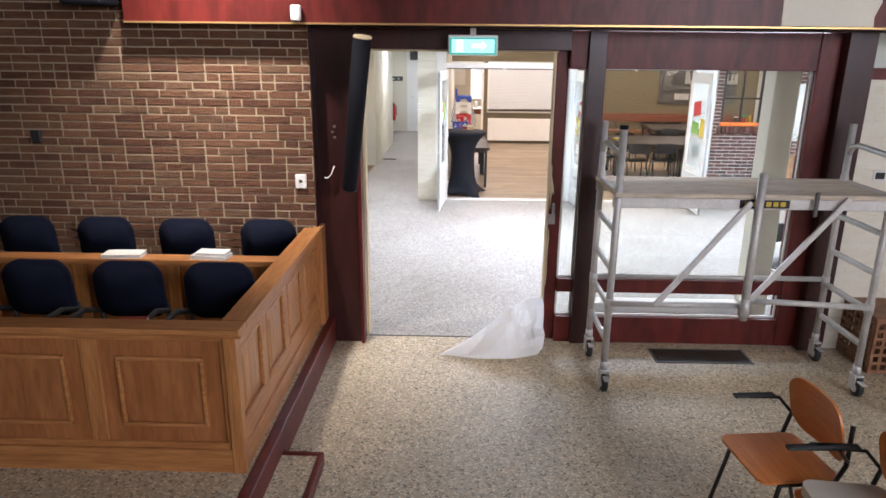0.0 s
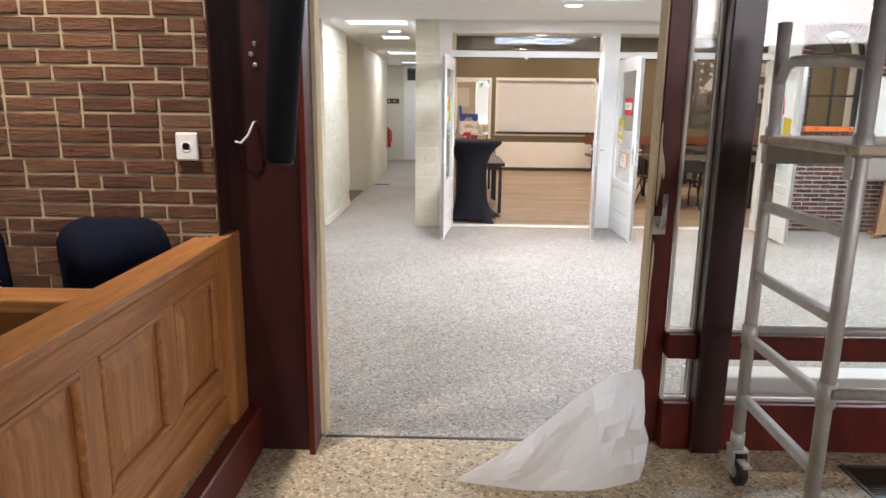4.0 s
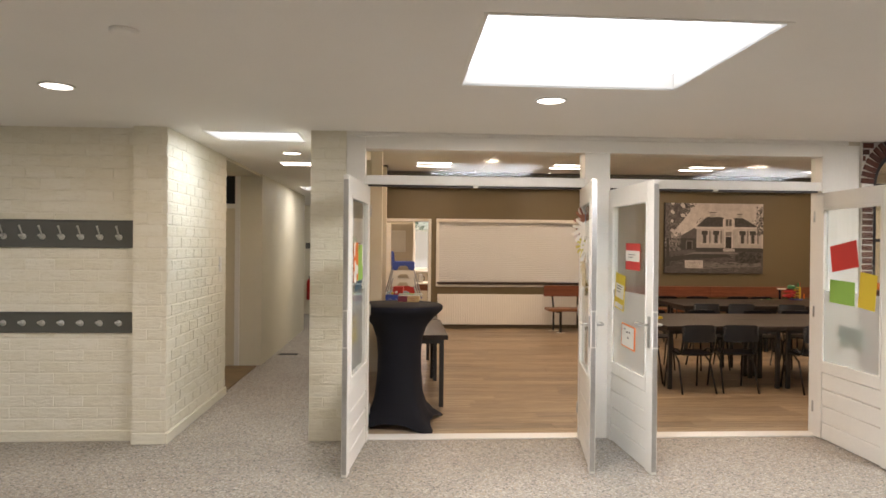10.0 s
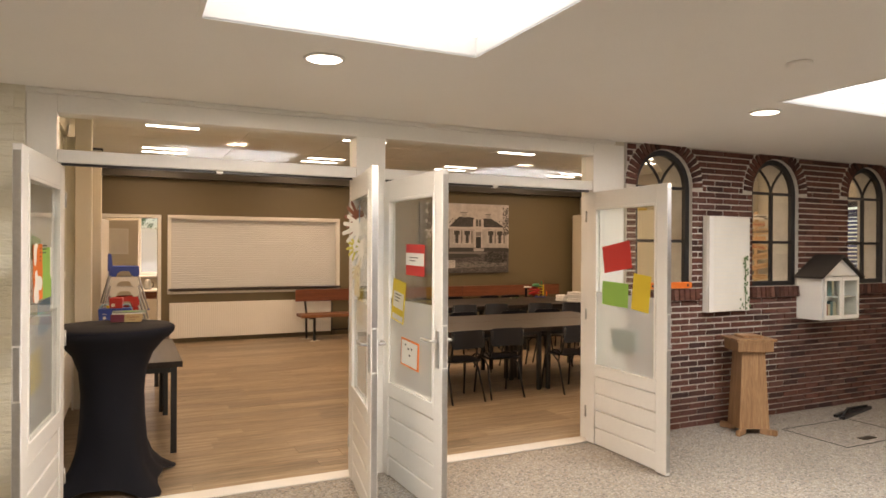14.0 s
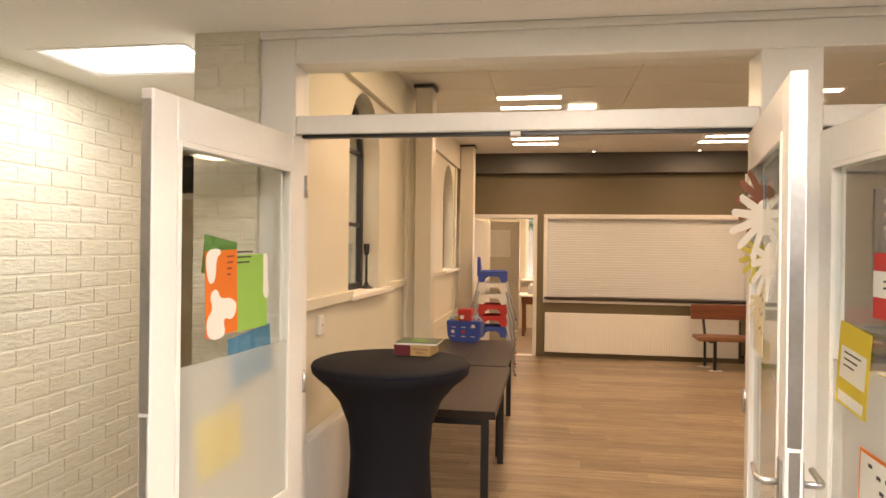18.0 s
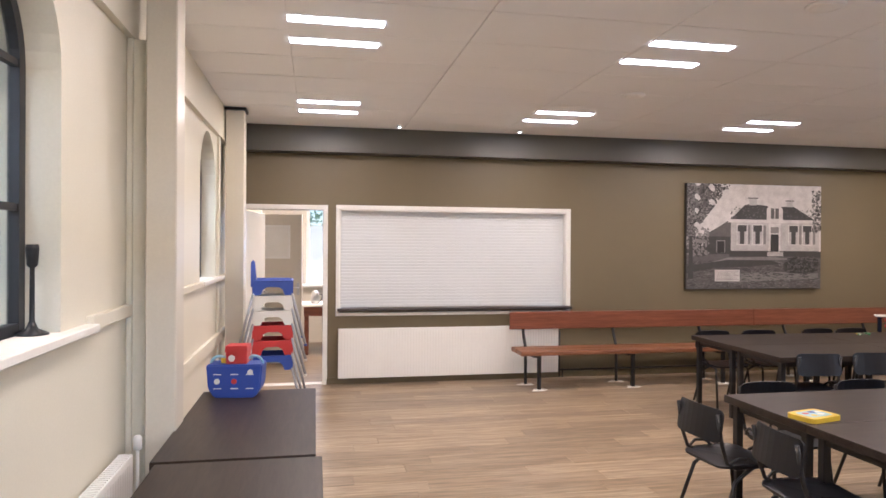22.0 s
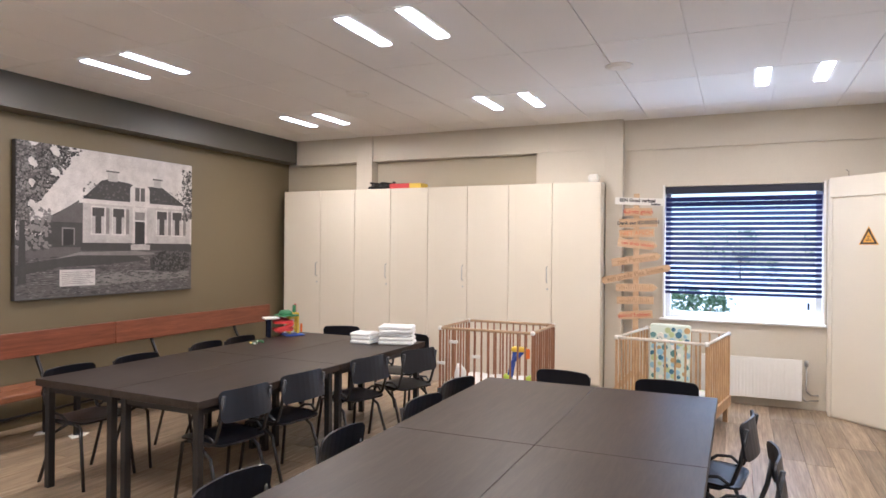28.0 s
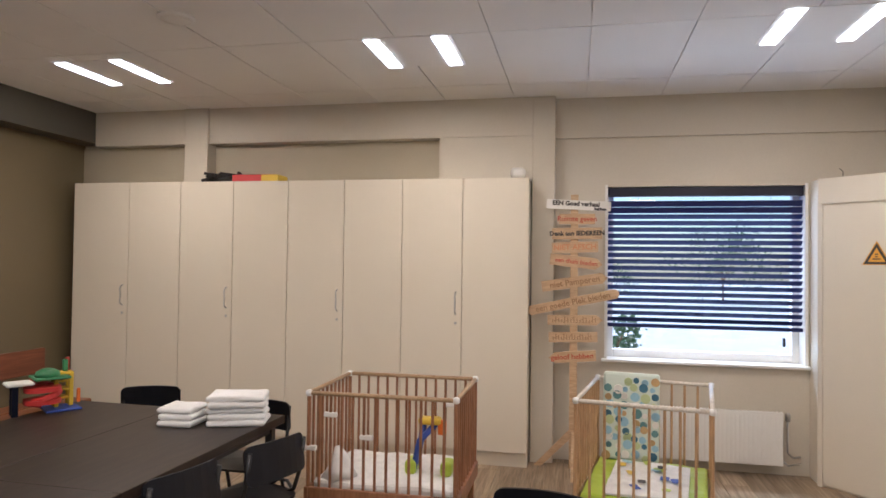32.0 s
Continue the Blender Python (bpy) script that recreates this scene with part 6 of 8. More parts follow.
part("vent", box(-0.1, 0.06, -0.22, -0.15, 0, 0.004), BRONZE, hatchf)

# ---- meeting room ----


def work_table(x, y, w, d, h, rot, label, group):
    t = thing("table", label, "table", pose(x, y, 0, 0, 0, rot), group)
    part("tabletop", box(-w / 2, w / 2, -d / 2, d / 2, h - 0.045, h, 0.002), TABLE_TOP, t)
    for sx in (-1, 1):
        for sy in (-1, 1):
            cx, cy = sx * (w / 2 - 0.06), sy * (d / 2 - 0.06)
            part("leg", box(cx - 0.022, cx + 0.022, cy - 0.022, cy + 0.022, 0, h - 0.045, 0.003), BLACK_METAL, t)
    bm = bmesh.new()
    for s in (-1, 1):
        add_box(bm, -w / 2 + 0.08, w / 2 - 0.08, s * (d / 2 - 0.06) - 0.012, s * (d / 2 - 0.06) + 0.012, h - 0.09, h - 0.045)
        add_box(bm, s * (w / 2 - 0.06) - 0.012, s * (w / 2 - 0.06) + 0.012, -d / 2 + 0.08, d / 2 - 0.08, h - 0.09, h - 0.045)
    part("apron", bm, BLACK_METAL, t)
    return t


TH = 0.712
for cx, cy, turn, grp in ((4.311, 12.956, 0.0, "tables of the front block"), (5.66, 15.53, -1.8, "tables of the back block")):
    for dx in (-0.683, 0.683):
        for dy in (-0.356, 0.356):
            at = pose(cx, cy, 0, 0, 0, turn) @ Vector((dx, dy, 0))
            work_table(at.x, at.y, 1.364, 0.710, TH, turn, "dark wood laminate table on black square steel legs", grp)
side_1 = work_table(0.112, 12.165, 1.38, 0.69, TH, 90, "dark laminate side table on black steel legs against the wall", "side tables")
side_2 = work_table(0.085, 13.575, 1.38, 0.69, TH, 90, "dark laminate side table on black steel legs against the wall", "side tables")

# bank of cupboards
JOINTS = (13.485, 14.015, 14.518, 15.022, 15.528, 16.036, 16.545, 17.055, 17.627)
for k in range(8):
    y0, cw = JOINTS[k], JOINTS[k + 1] - JOINTS[k]
    c = thing("cupboard", "tall cream melamine cupboard unit in a long bank", "cupboard", pose(8.625, y0, 0), "bank of cupboards")
    part("carcass", box(0.02, 0.32, 0.0, cw - 0.001, 0.115, 2.30), MELAMINE, c)
    dr = part("door", box(0, 0.019, 0.0025, cw - 0.003, 0.12, 2.298, 0.002), MELAMINE, c)
    part("plinth", box(0.035, 0.3, 0, cw - 0.001, 0, 0.115), MELAMINE, c)
    if k % 2:
        part("handle", tube(bend((0.0, 0.05, 1.20), (-0.04, 0.05, 1.22), (-0.03, 0.05, 1.29)) + bend((-0.03, 0.05, 1.29), (-0.04, 0.05, 1.36), (0, 0.05, 1.38))[1:], 0.006, 6), STEEL, dr, "bowed steel handle")
        part("lock", lathe([(0.011, 0), (0.011, 0.004), (0.006, 0.005)], 12), STEEL, dr, m=pose(0.0, 0.05, 1.13, 0, -90))
# serving hatch, radiator, bench, picture
hatch = thing("serving_hatch", "closed white roller shutter in a white frame with a dark sill", "roller shutter", pose(0, 17.80, 0), kind="structure")
for q in ((0.655, 3.56, 2.06, 2.11), (0.655, 0.70, 0.845, 2.06), (3.515, 3.56, 0.845, 2.06), (0.655, 3.56, 0.805, 0.845)):
    part("frame", box(q[0], q[1], -0.028, 0.0, q[2], q[3], 0.004), WHITE, hatch)
for q in ((0.70, 3.515, 2.046, 2.06), (0.70, 0.714, 0.90, 2.046), (3.501, 3.515, 0.90, 2.046)):
    part("reveal", box(q[0], q[1], -0.026, 0.09, q[2], q[3]), WHITE, hatch, "white lining of the opening")
n = 30
for k in range(n):
    z0 = 0.90 + k * (1.13 / n)
    part("slat", box(0.716, 3.499, 0.066, 0.084, z0 + 0.0005, z0 + 1.13 / n - 0.0005, 0.0045), SHUTTER, hatch)
part("backing", box(0.716, 3.499, 0.084, 0.09, 0.90, 2.046), SHUTTER, hatch)
part("sill", box(0.67, 3.56, -0.095, 0.09, 0.866, 0.897, 0.006, 2), DARK_SILL, hatch, "dark stone sill")
part("shutter_box", box(0.716, 3.499, 0.052, 0.084, 2.03, 2.046), SHUTTER, hatch)


def radiator(x0, x1, z0, z1, m, label, ribs):
    """Panel radiator, local x along it, front towards local -y."""
    r = thing("radiator", label, "radiator", m)
    part("front_panel", box(x0, x1, -0.008, 0.0, z0, z1, 0.006, 2), RAD_WHITE, r)
    step = (x1 - x0 - 0.06) / ribs
    bm = bmesh.new()
    for k in range(ribs):
        xa = x0 + 0.03 + k * step
        add_prism(bm, [(xa + step * 0.08, -0.0079), (xa + step * 0.92, -0.0079), (xa + step * 0.72, -0.0098), (xa + step * 0.28, -0.0098)], "z", z0 + 0.03, z1 - 0.03)
    part("ribs", bm, RAD_WHITE, r, "pressed vertical ribs")
    part("back_panel", box(x0 + 0.01, x1 - 0.01, 0.055, 0.063, z0 + 0.01, z1 - 0.01), RAD_WHITE, r)
    bm = bmesh.new()
    k = x0 + 0.02
    while k < x1 - 0.02:
        add_box(bm, k, k + 0.012, 0.002, 0.055, z1 - 0.012, z1 - 0.002)
        k += 0.026
    part("top_grille", bm, RAD_WHITE, r)
    for s in (x0, x1 - 0.006):
        part("end_cap", box(s, s + 0.006, 0, 0.058, z0 + 0.02, z1), RAD_WHITE, r)
    for s in (x0 + 0.25, x1 - 0.25):
        part("bracket", box(s - 0.02, s + 0.02, 0.063, 0.09, z0 + 0.05, z1 - 0.05), RAD_WHITE, r)
    return r


radiator(0.685, 3.38, 0.085, 0.665, pose(0, 17.71, 0), "long white panel radiator below the serving hatch", 78)
radiator(-0.46, 0.46, 0.10, 0.505, pose(8.845, 12.02, 0, 0, 0, -90), "white panel radiator below the window", 27)
radiator(-1.22, 1.22, 0.13, 0.66, pose(-0.41, 11.98, 0, 0, 0, 90), "white panel radiator along the cream wall", 66)
valve = thing("radiator_valve", "chrome radiator valve with bent copper pipes to the wall", "valve")
part("knob", lathe([(0.018, 0), (0.018, 0.05), (0.012, 0.06)], 12), STEEL, valve, m=pose(8.87, 11.52, 0.44))
part("pipe", tube([(8.87, 11.52, 0.44), (8.87, 11.52, 0.2), (8.88, 11.48, 0.16), (8.95, 11.41, 0.15)], 0.008), STEEL, valve)
part("pipe", tube([(8.87, 11.55, 0.13), (8.87, 11.52, 0.1), (8.95, 11.41, 0.1)], 0.008), STEEL, valve)
valve2 = thing("radiator_valve", "white radiator valve at the end of the wall radiator", "valve")
part("knob", lathe([(0.02, 0), (0.02, 0.05), (0.013, 0.065)], 12), PLASTIC_WHITE, valve2, m=pose(-0.40, 13.27, 0.66))
part("pipe", tube([(-0.40, 13.27, 0.67), (-0.40, 13.27, 0.02)], 0.008), PLASTIC_WHITE, valve2)
pipes = thing("heating_pipes", "pair of dark pipes dropping to the floor beside the radiator", "pipes")
for dx in (3.42, 3.46):
    part("pipe", tube([(dx, 17.77, 0.6 if dx < 3.45 else 0.12), (dx, 17.77, 0.0)], 0.009), BLACK_METAL, pipes)
part("pipe", tube([(3.42, 17.77, 0.10), (8.6, 17.77, 0.10)], 0.010), BLACK_METAL, pipes)

# long bench
bench = thing("bench", "long red-brown wooden bench on black steel legs along the olive wall", "bench")
for x0, x1 in ((2.70, 5.95), (5.955, 8.22)):
    part("backrest", box(x0, x1, 17.52, 17.55, 0.645, 0.853, 0.009, 2), BENCH_RED, bench)
    part("seat", box(x0, x1, 17.06, 17.25, 0.398, 0.452, 0.012, 2), BENCH_SEAT, bench)
    part("seat", box(x0, x1, 17.256, 17.46, 0.398, 0.452, 0.012, 2), BENCH_SEAT, bench)
for x in (2.93, 4.08, 5.25, 6.45, 7.65):
    part("leg", box(x - 0.02, x + 0.02, 17.10, 17.14, 0.006, 0.398, 0.003), BLACK_METAL, bench)
    part("leg", tube([(x - 0.06, 17.43, 0.006), (x - 0.06, 17.44, 0.44), (x - 0.06, 17.535, 0.62), (x - 0.06, 17.568, 0.83)], 0.018, 6), BLACK_METAL, bench)
    part("crossbar", box(x - 0.075, x + 0.02, 17.10, 17.44, 0.372, 0.398), BLACK_METAL, bench)
    for y, dx, turn in ((17.11, 0.0, 8), (17.43, -0.06, -12)):
        bm = prism([(-0.11, -0.05), (0.02, -0.062), (0.09, -0.03), (0.075, 0.05), (-0.04, 0.058)], "z", 0.0, 0.006)
        part("foot_pad", bm, PAPER, bench, "crumpled white pad under the foot", m=pose(x + dx, y, 0.0045, 0, 0, turn))

# large canvas photograph
SEPIA = [paint("photo_tone", (v, v * 0.94, v * 0.90), 0.55, 90, 0.22, 9, 0.05) for v in (0.020, 0.050, 0.105, 0.21, 0.46, 0.60)]
pic = thing("canvas_picture", "large black-and-white canvas photograph of an old house among trees", "picture", pose(5.13, 17.745, 1.095))
PW, PHT = 1.99, 1.38
part("canvas", box(0, PW, 0, 0.05, 0, PHT, 0.003), SEPIA[1], pic)


def flat(name, pts, tone, layer):
    part(name, prism([(x * PW, z * PHT) for x, z in pts], "y", -0.0006 * layer - 0.0006, 0.0), SEPIA[tone], pic)


def flat_rect(name, x0, x1, z0, z1, tone, layer):
    flat(name, [(x0, z0), (x1, z0), (x1, z1), (x0, z1)], tone, layer)


flat("sky", [(0.002, 0.40), (0.998, 0.36), (0.998, 0.998), (0.002, 0.998)], 5, 0)
flat("lawn", [(0.002, 0.003), (0.998, 0.003), (0.998, 0.30), (0.5, 0.33), (0.002, 0.34)], 2, 1)
flat("path", [(0.03, 0.20), (0.30, 0.30), (0.62, 0.31), (0.8, 0.285), (0.55, 0.275), (0.3, 0.265), (0.1, 0.17)], 3, 2)
flat("lawn_light", [(0.3, 0.06), (0.98, 0.10), (0.98, 0.15), (0.62, 0.17), (0.35, 0.14)], 3, 2)
flat("barn", [(0.14, 0.33), (0.32, 0.34), (0.32, 0.66), (0.14, 0.52)], 1, 2)
flat("barn_roof", [(0.13, 0.50), (0.32, 0.50), (0.36, 0.70), (0.31, 0.66)], 2, 3)
flat("barn_door", [(0.215, 0.345), (0.28, 0.35), (0.28, 0.465), (0.215, 0.465)], 3, 3)
flat("barn_door_leaf", [(0.222, 0.345), (0.273, 0.35), (0.273, 0.455), (0.222, 0.455)], 0, 4)
flat("house_roof", [(0.31, 0.655), (0.42, 0.80), (0.46, 0.815), (0.58, 0.80), (0.62, 0.78), (0.78, 0.80), (0.99, 0.635)], 1, 3)
flat_rect("chimney", 0.455, 0.51, 0.80, 0.87, 4, 4)
flat_rect("chimney_cap", 0.445, 0.52, 0.865, 0.875, 2, 5)
flat_rect("chimney", 0.735, 0.78, 0.79, 0.85, 4, 4)
flat_rect("chimney_cap", 0.725, 0.79, 0.845, 0.855, 2, 5)
flat_rect("house_front", 0.32, 0.985, 0.36, 0.645, 4, 4)
flat_rect("cornice", 0.30, 0.995, 0.635, 0.665, 5, 5)
flat_rect("plinth", 0.31, 0.985, 0.31, 0.365, 1, 5)
flat("dormer", [(0.585, 0.645), (0.705, 0.645), (0.705, 0.77), (0.68, 0.80), (0.645, 0.81), (0.61, 0.80), (0.585, 0.77)], 5, 6)
flat_rect("dormer_window", 0.615, 0.675, 0.675, 0.775, 2, 7)
flat_rect("dormer_sash", 0.641, 0.648, 0.675, 0.775, 5, 8)
flat_rect("door_surround", 0.60, 0.69, 0.35, 0.63, 5, 5)
flat_rect("front_door", 0.615, 0.675, 0.36, 0.525, 0, 6)
flat_rect("fanlight", 0.615, 0.675, 0.535, 0.595, 3, 6)
flat_rect("steps", 0.59, 0.71, 0.315, 0.355, 4, 6)
for x in (0.37, 0.485, 0.755, 0.86):
    flat_rect("window_frame", x - 0.008, x + 0.073, 0.42, 0.62, 5, 5)
    flat_rect("window_glass", x, x + 0.065, 0.43, 0.61, 1, 6)
    flat_rect("curtain", x, x + 0.016, 0.43, 0.55, 4, 7)
    flat_rect("curtain", x + 0.049, x + 0.065, 0.43, 0.55, 4, 7)
    flat_rect("shutter_leaf", x + 0.076, x + 0.094, 0.43, 0.61, 3, 6)
flat("hedge", [(0.72, 0.17), (0.76, 0.15), (0.9, 0.145), (0.97, 0.17), (0.985, 0.25), (0.95, 0.30), (0.86, 0.32), (0.76, 0.30), (0.71, 0.24)], 1, 6)
flat("shade", [(0.0025, 0.22), (0.3, 0.28), (0.62, 0.275), (0.7, 0.24), (0.45, 0.215), (0.2, 0.2), (0.0025, 0.15)], 1, 3)
flat("trunk", [(0.012, 0.10), (0.05, 0.10), (0.042, 0.5), (0.06, 0.78), (0.035, 0.78), (0.02, 0.5)], 1, 6)
flat("bough", [(0.04, 0.62), (0.05, 0.60), (0.15, 0.86), (0.14, 0.87)], 1, 6)
rng = random.Random(21)


def print_leaves(n, tone, layer, where, tall=1.35):
    bm = bmesh.new()
    for k in range(n):
        cx, cz, s = where()
        t = rng.random() * 6
        poly = [(min(max(cx + s * math.cos(a + t) * rng.uniform(0.5, 1.4), 0.002), 0.998) * PW, min(cz + s * tall * math.sin(a + t) * rng.uniform(0.5, 1.4), 0.997) * PHT) for a in (0, 1.25, 2.5, 3.8, 5.0)]
        add_prism(bm, poly, "y", -0.0006 * layer - 0.0001 * (k % 6), 0.0)
    part("foliage", bm, SEPIA[tone], pic)


def crown_spot():
    while True:
        x, z = abs(rng.gauss(0.0, 0.14)), rng.uniform(0.50, 0.995)
        if x < 0.06 + 0.26 * max(0.0, z - 0.55) / 0.45 and (math.sin(x * 61) + math.sin(z * 47 + x * 20)) > -1.0:
            return x, z, rng.uniform(0.0025, 0.0075)


print_leaves(1900, 1, 9, crown_spot)
print_leaves(900, 0, 10, crown_spot)
print_leaves(700, 2, 11, crown_spot)
print_leaves(300, 3, 12, crown_spot)
print_leaves(150, 1, 9, lambda: (rng.uniform(0.93, 0.995), rng.uniform(0.55, 0.95), rng.uniform(0.003, 0.009)))
print_leaves(60, 3, 10, lambda: (rng.uniform(0.93, 0.995), rng.uniform(0.55, 0.95), rng.uniform(0.003, 0.007)))
print_leaves(240, 1, 4, lambda: (rng.uniform(0.01, 0.16), rng.uniform(0.32, 0.50), rng.uniform(0.004, 0.012)))
print_leaves(160, 3, 5, lambda: (rng.uniform(0.01, 0.16), rng.uniform(0.32, 0.58), rng.uniform(0.004, 0.012)))
print_leaves(900, 1, 3, lambda: (rng.uniform(0.01, 0.99), rng.uniform(0.01, 0.27), rng.uniform(0.004, 0.02)), 0.22)
print_leaves(700, 3, 3, lambda: (rng.uniform(0.01, 0.99), rng.uniform(0.01, 0.27), rng.uniform(0.003, 0.014)), 0.22)
print_leaves(200, 0, 7, lambda: (rng.uniform(0.73, 0.97), rng.uniform(0.16, 0.30), rng.uniform(0.004, 0.010)))
print_leaves(120, 2, 8, lambda: (rng.uniform(0.73, 0.97), rng.uniform(0.16, 0.31), rng.uniform(0.003, 0.008)))
print_leaves(130, 2, 4, lambda: (rng.uniform(0.32, 0.97), rng.uniform(0.66, 0.78), rng.uniform(0.003, 0.007)))
part("caption_card", box(0.205 * PW, 0.385 * PW, -0.0095, 0, 0.075 * PHT, 0.185 * PHT), SEPIA[5], pic, "white caption card")
for k in range(7):
    part("caption_line", box(0.215 * PW, (0.375 - 0.012 * (k % 3)) * PW, -0.0101, -0.0095, (0.09 + k * 0.0125) * PHT, (0.093 + k * 0.0125) * PHT), SEPIA[3], pic)

# school-type chairs
CHAIR_LABEL = "dark plywood chair on a bent black steel frame by the table"


def school_chair():
    c = thing("chair", CHAIR_LABEL, "chair", group="dark chairs at the tables")
    bm = prism(round_rect(0.38, 0.37, 0.06, 5), "z", 0.425, 0.437)
    bmesh.ops.subdivide_edges(bm, edges=[e for e in bm.edges if e.calc_length() > 0.2], cuts=3)
    for v in bm.verts:
        v.co.z += -0.25 * (v.co.y - 0.02) ** 2 + 0.1 * v.co.x ** 2
    part("seat", bm, BLACK_SHELL, c)
    bm = prism(round_rect(0.385, 0.185, 0.035, 4), "y", -0.005, 0.005)
    bmesh.ops.subdivide_edges(bm, edges=[e for e in bm.edges if abs(e.verts[0].co.x - e.verts[1].co.x) > 0.1], cuts=6)
    for v in bm.verts:
        v.co.y += 0.95 * v.co.x ** 2 - 0.015
    part("backrest", bm, BLACK_SHELL, c, m=pose(0, -0.215, 0.655, -9))
    for s in (-1, 1):
        part("back_post", tube([(s * 0.178, -0.213, 0.72), (s * 0.18, -0.185, 0.55), (s * 0.178, -0.15, 0.45), (s * 0.175, -0.09, 0.415), (s * 0.172, 0.1, 0.415)], 0.011, 8), BLACK_METAL, c)
        part("leg", tube([(s * 0.172, 0.1, 0.415), (s * 0.178, 0.15, 0.40), (s * 0.195, 0.205, 0.0)], 0.011, 8), BLACK_METAL, c)
        part("leg", tube([(s * 0.172, 0.02, 0.412), (s * 0.18, -0.1, 0.34), (s * 0.195, -0.225, 0.0)], 0.011, 8), BLACK_METAL, c)
        part("arm_loop", tube([(s * 0.178, -0.14, 0.44), (s * 0.19, -0.09, 0.475), (s * 0.192, -0.02, 0.468), (s * 0.18, 0.03, 0.43)], 0.009, 6), BLACK_METAL, c)
    part("cross_tube", tube([(-0.172, 0.1, 0.412), (0.172, 0.1, 0.412)], 0.009, 6), BLACK_METAL, c)
    return c


first = school_chair()
CHAIRS = [  # back centre x, y and the way it faces
    (3.22, 12.03, 4), (3.70, 12.06, -3), (4.55, 11.98, 2), (5.14, 12.07, -8),
    (3.36, 13.83, 176), (4.04, 13.80, 182), (4.80, 13.76, 173), (5.35, 13.78, 170),
    (5.95, 13.22, 81), (5.91, 12.55, 90), (2.57, 13.36, -86), (2.63, 12.79, -95),
    (4.60, 14.79, -8), (5.13, 14.765, -9), (5.86, 14.68, -16), (6.38, 14.52, -20),
    (4.60, 16.36, 180), (5.14, 16.34, 177), (5.88, 16.36, 183), (6.30, 16.35, 180), (7.43, 15.95, 110), (7.22, 15.02, 88)]
for i, (x, y, r) in enumerate(CHAIRS):
    mm = pose(x, y, 0, 0, 0, r) @ pose(0, 0.215, 0)
    if i:
        copy_thing(first, mm)
    else:
        first.matrix_basis = mm

# ceiling fittings
for lx, ly in FITTINGS:
    f = thing("ceiling_fitting", "recessed ceiling fitting with two glowing white strips", "ceiling light", pose(lx, ly, RH), group="twin-strip ceiling lights")
    part("tray", box(-0.295, 0.295, -0.29, 0.29, -0.004, 0.0, 0.001), TILE_CEIL, f)
    for y in (-0.215, 0.215):
        part("strip", box(-0.29, 0.29, y - 0.047, y + 0.047, -0.012, -0.004, 0.003), LED, f, "glowing strip")
for x, y in ((3.19, 15.40), (3.21, 13.15), (6.68, 12.99), (6.72, 15.35)):
    d = thing("ceiling_speaker", "round white flush ceiling loudspeaker", "ceiling speaker", pose(x, y, RH), group="ceiling discs")
    part("disc", lathe([(0.105, 0), (0.105, -0.008), (0.09, -0.014)], 24), TILE_CEIL, d)
    part("grille", lathe([(0.085, -0.0135), (0.085, -0.017), (0.05, -0.018)], 24), CEIL_WHITE, d)
for x, y in ((1.34, 17.33), (2.75, 17.34)):
    d = thing("mini_spot", "tiny glowing ceiling spot near the beam", "spotlight", pose(x, y, RH), group="tiny spots")
    part("rim", lathe([(0.028, 0), (0.028, -0.02), (0.02, -0.024)], 14), PLASTIC_WHITE, d)
    part("bulb", lathe([(0.019, -0.0235), (0.019, -0.027), (0.01, -0.03)], 12), SPOT_GLOW, d)

# west wall: pillars, niches, rails
TAUPE = paint("taupe_pillar_paint", (0.60, 0.56, 0.46), 0.4, 80, 0.04, 2, 0.03)
struct("pillar_west", box(-0.395, -0.25, 13.37, 13.57, 0, 2.96, 0.006), TAUPE, "taupe painted steel-clad pillar by the cream wall", "pillar")
struct("pillar_west_backing", box(-0.473, -0.394, 13.46, 13.53, 0, 2.655), CREAM, "cream boxing behind the pillar", "trim")
# black slab stands in for the shade in the gap below the ceiling
struct("pillar_west_gap_shade", box(-0.41, -0.235, 13.355, 13.585, 2.96, 2.985), BLACK_METAL, "black slab in place of the shaded gap at the pillar head", "trim")
struct("pillar_west_far", box(-0.45, -0.275, 16.70, 16.92, 0, 2.96, 0.006), TAUPE, "taupe painted pillar in the far corner", "pillar")
# same black slab imitates the shaded gap over the far pillar
struct("pillar_west_far_gap_shade", box(-0.465, -0.26, 16.685, 16.935, 2.96, 2.985), BLACK_METAL, "black slab in place of the shaded gap at the pillar head", "trim")
struct("beam_west", box(-0.5, -0.462, 10.66, 17.585, 2.655, 2.99), CREAM, "shallow cream beam along the top of the wall", "beam")
struct("dado_rail", box(-0.5, -0.465, 10.66, 11.86, 1.275, 1.335, 0.004), CREAM, "cream dado rail", "trim")
struct("dado_rail_far", box(-0.5, -0.470, 12.86, 13.44, 1.275, 1.335, 0.004), CREAM, "cream dado rail", "trim")
struct("dado_rail_mid", box(-0.5, -0.462, 13.70, 17.6, 1.29, 1.335, 0.004), CREAM, "cream dado rail", "trim")
struct("dado_rail_low", box(-0.5, -0.470, 13.70, 17.6, 0.70, 0.80, 0.004), CREAM, "low cream wall rail", "trim")
struct("wall_batten", box(-0.5, -0.474, 13.44, 13.60, 0, 2.66, 0.004), CREAM, "flat vertical batten on the cream wall", "trim")
struct("wall_batten_far", box(-0.5, -0.474, 16.46, 16.54, 0, 2.70, 0.004), CREAM, "flat vertical batten on the cream wall", "trim")
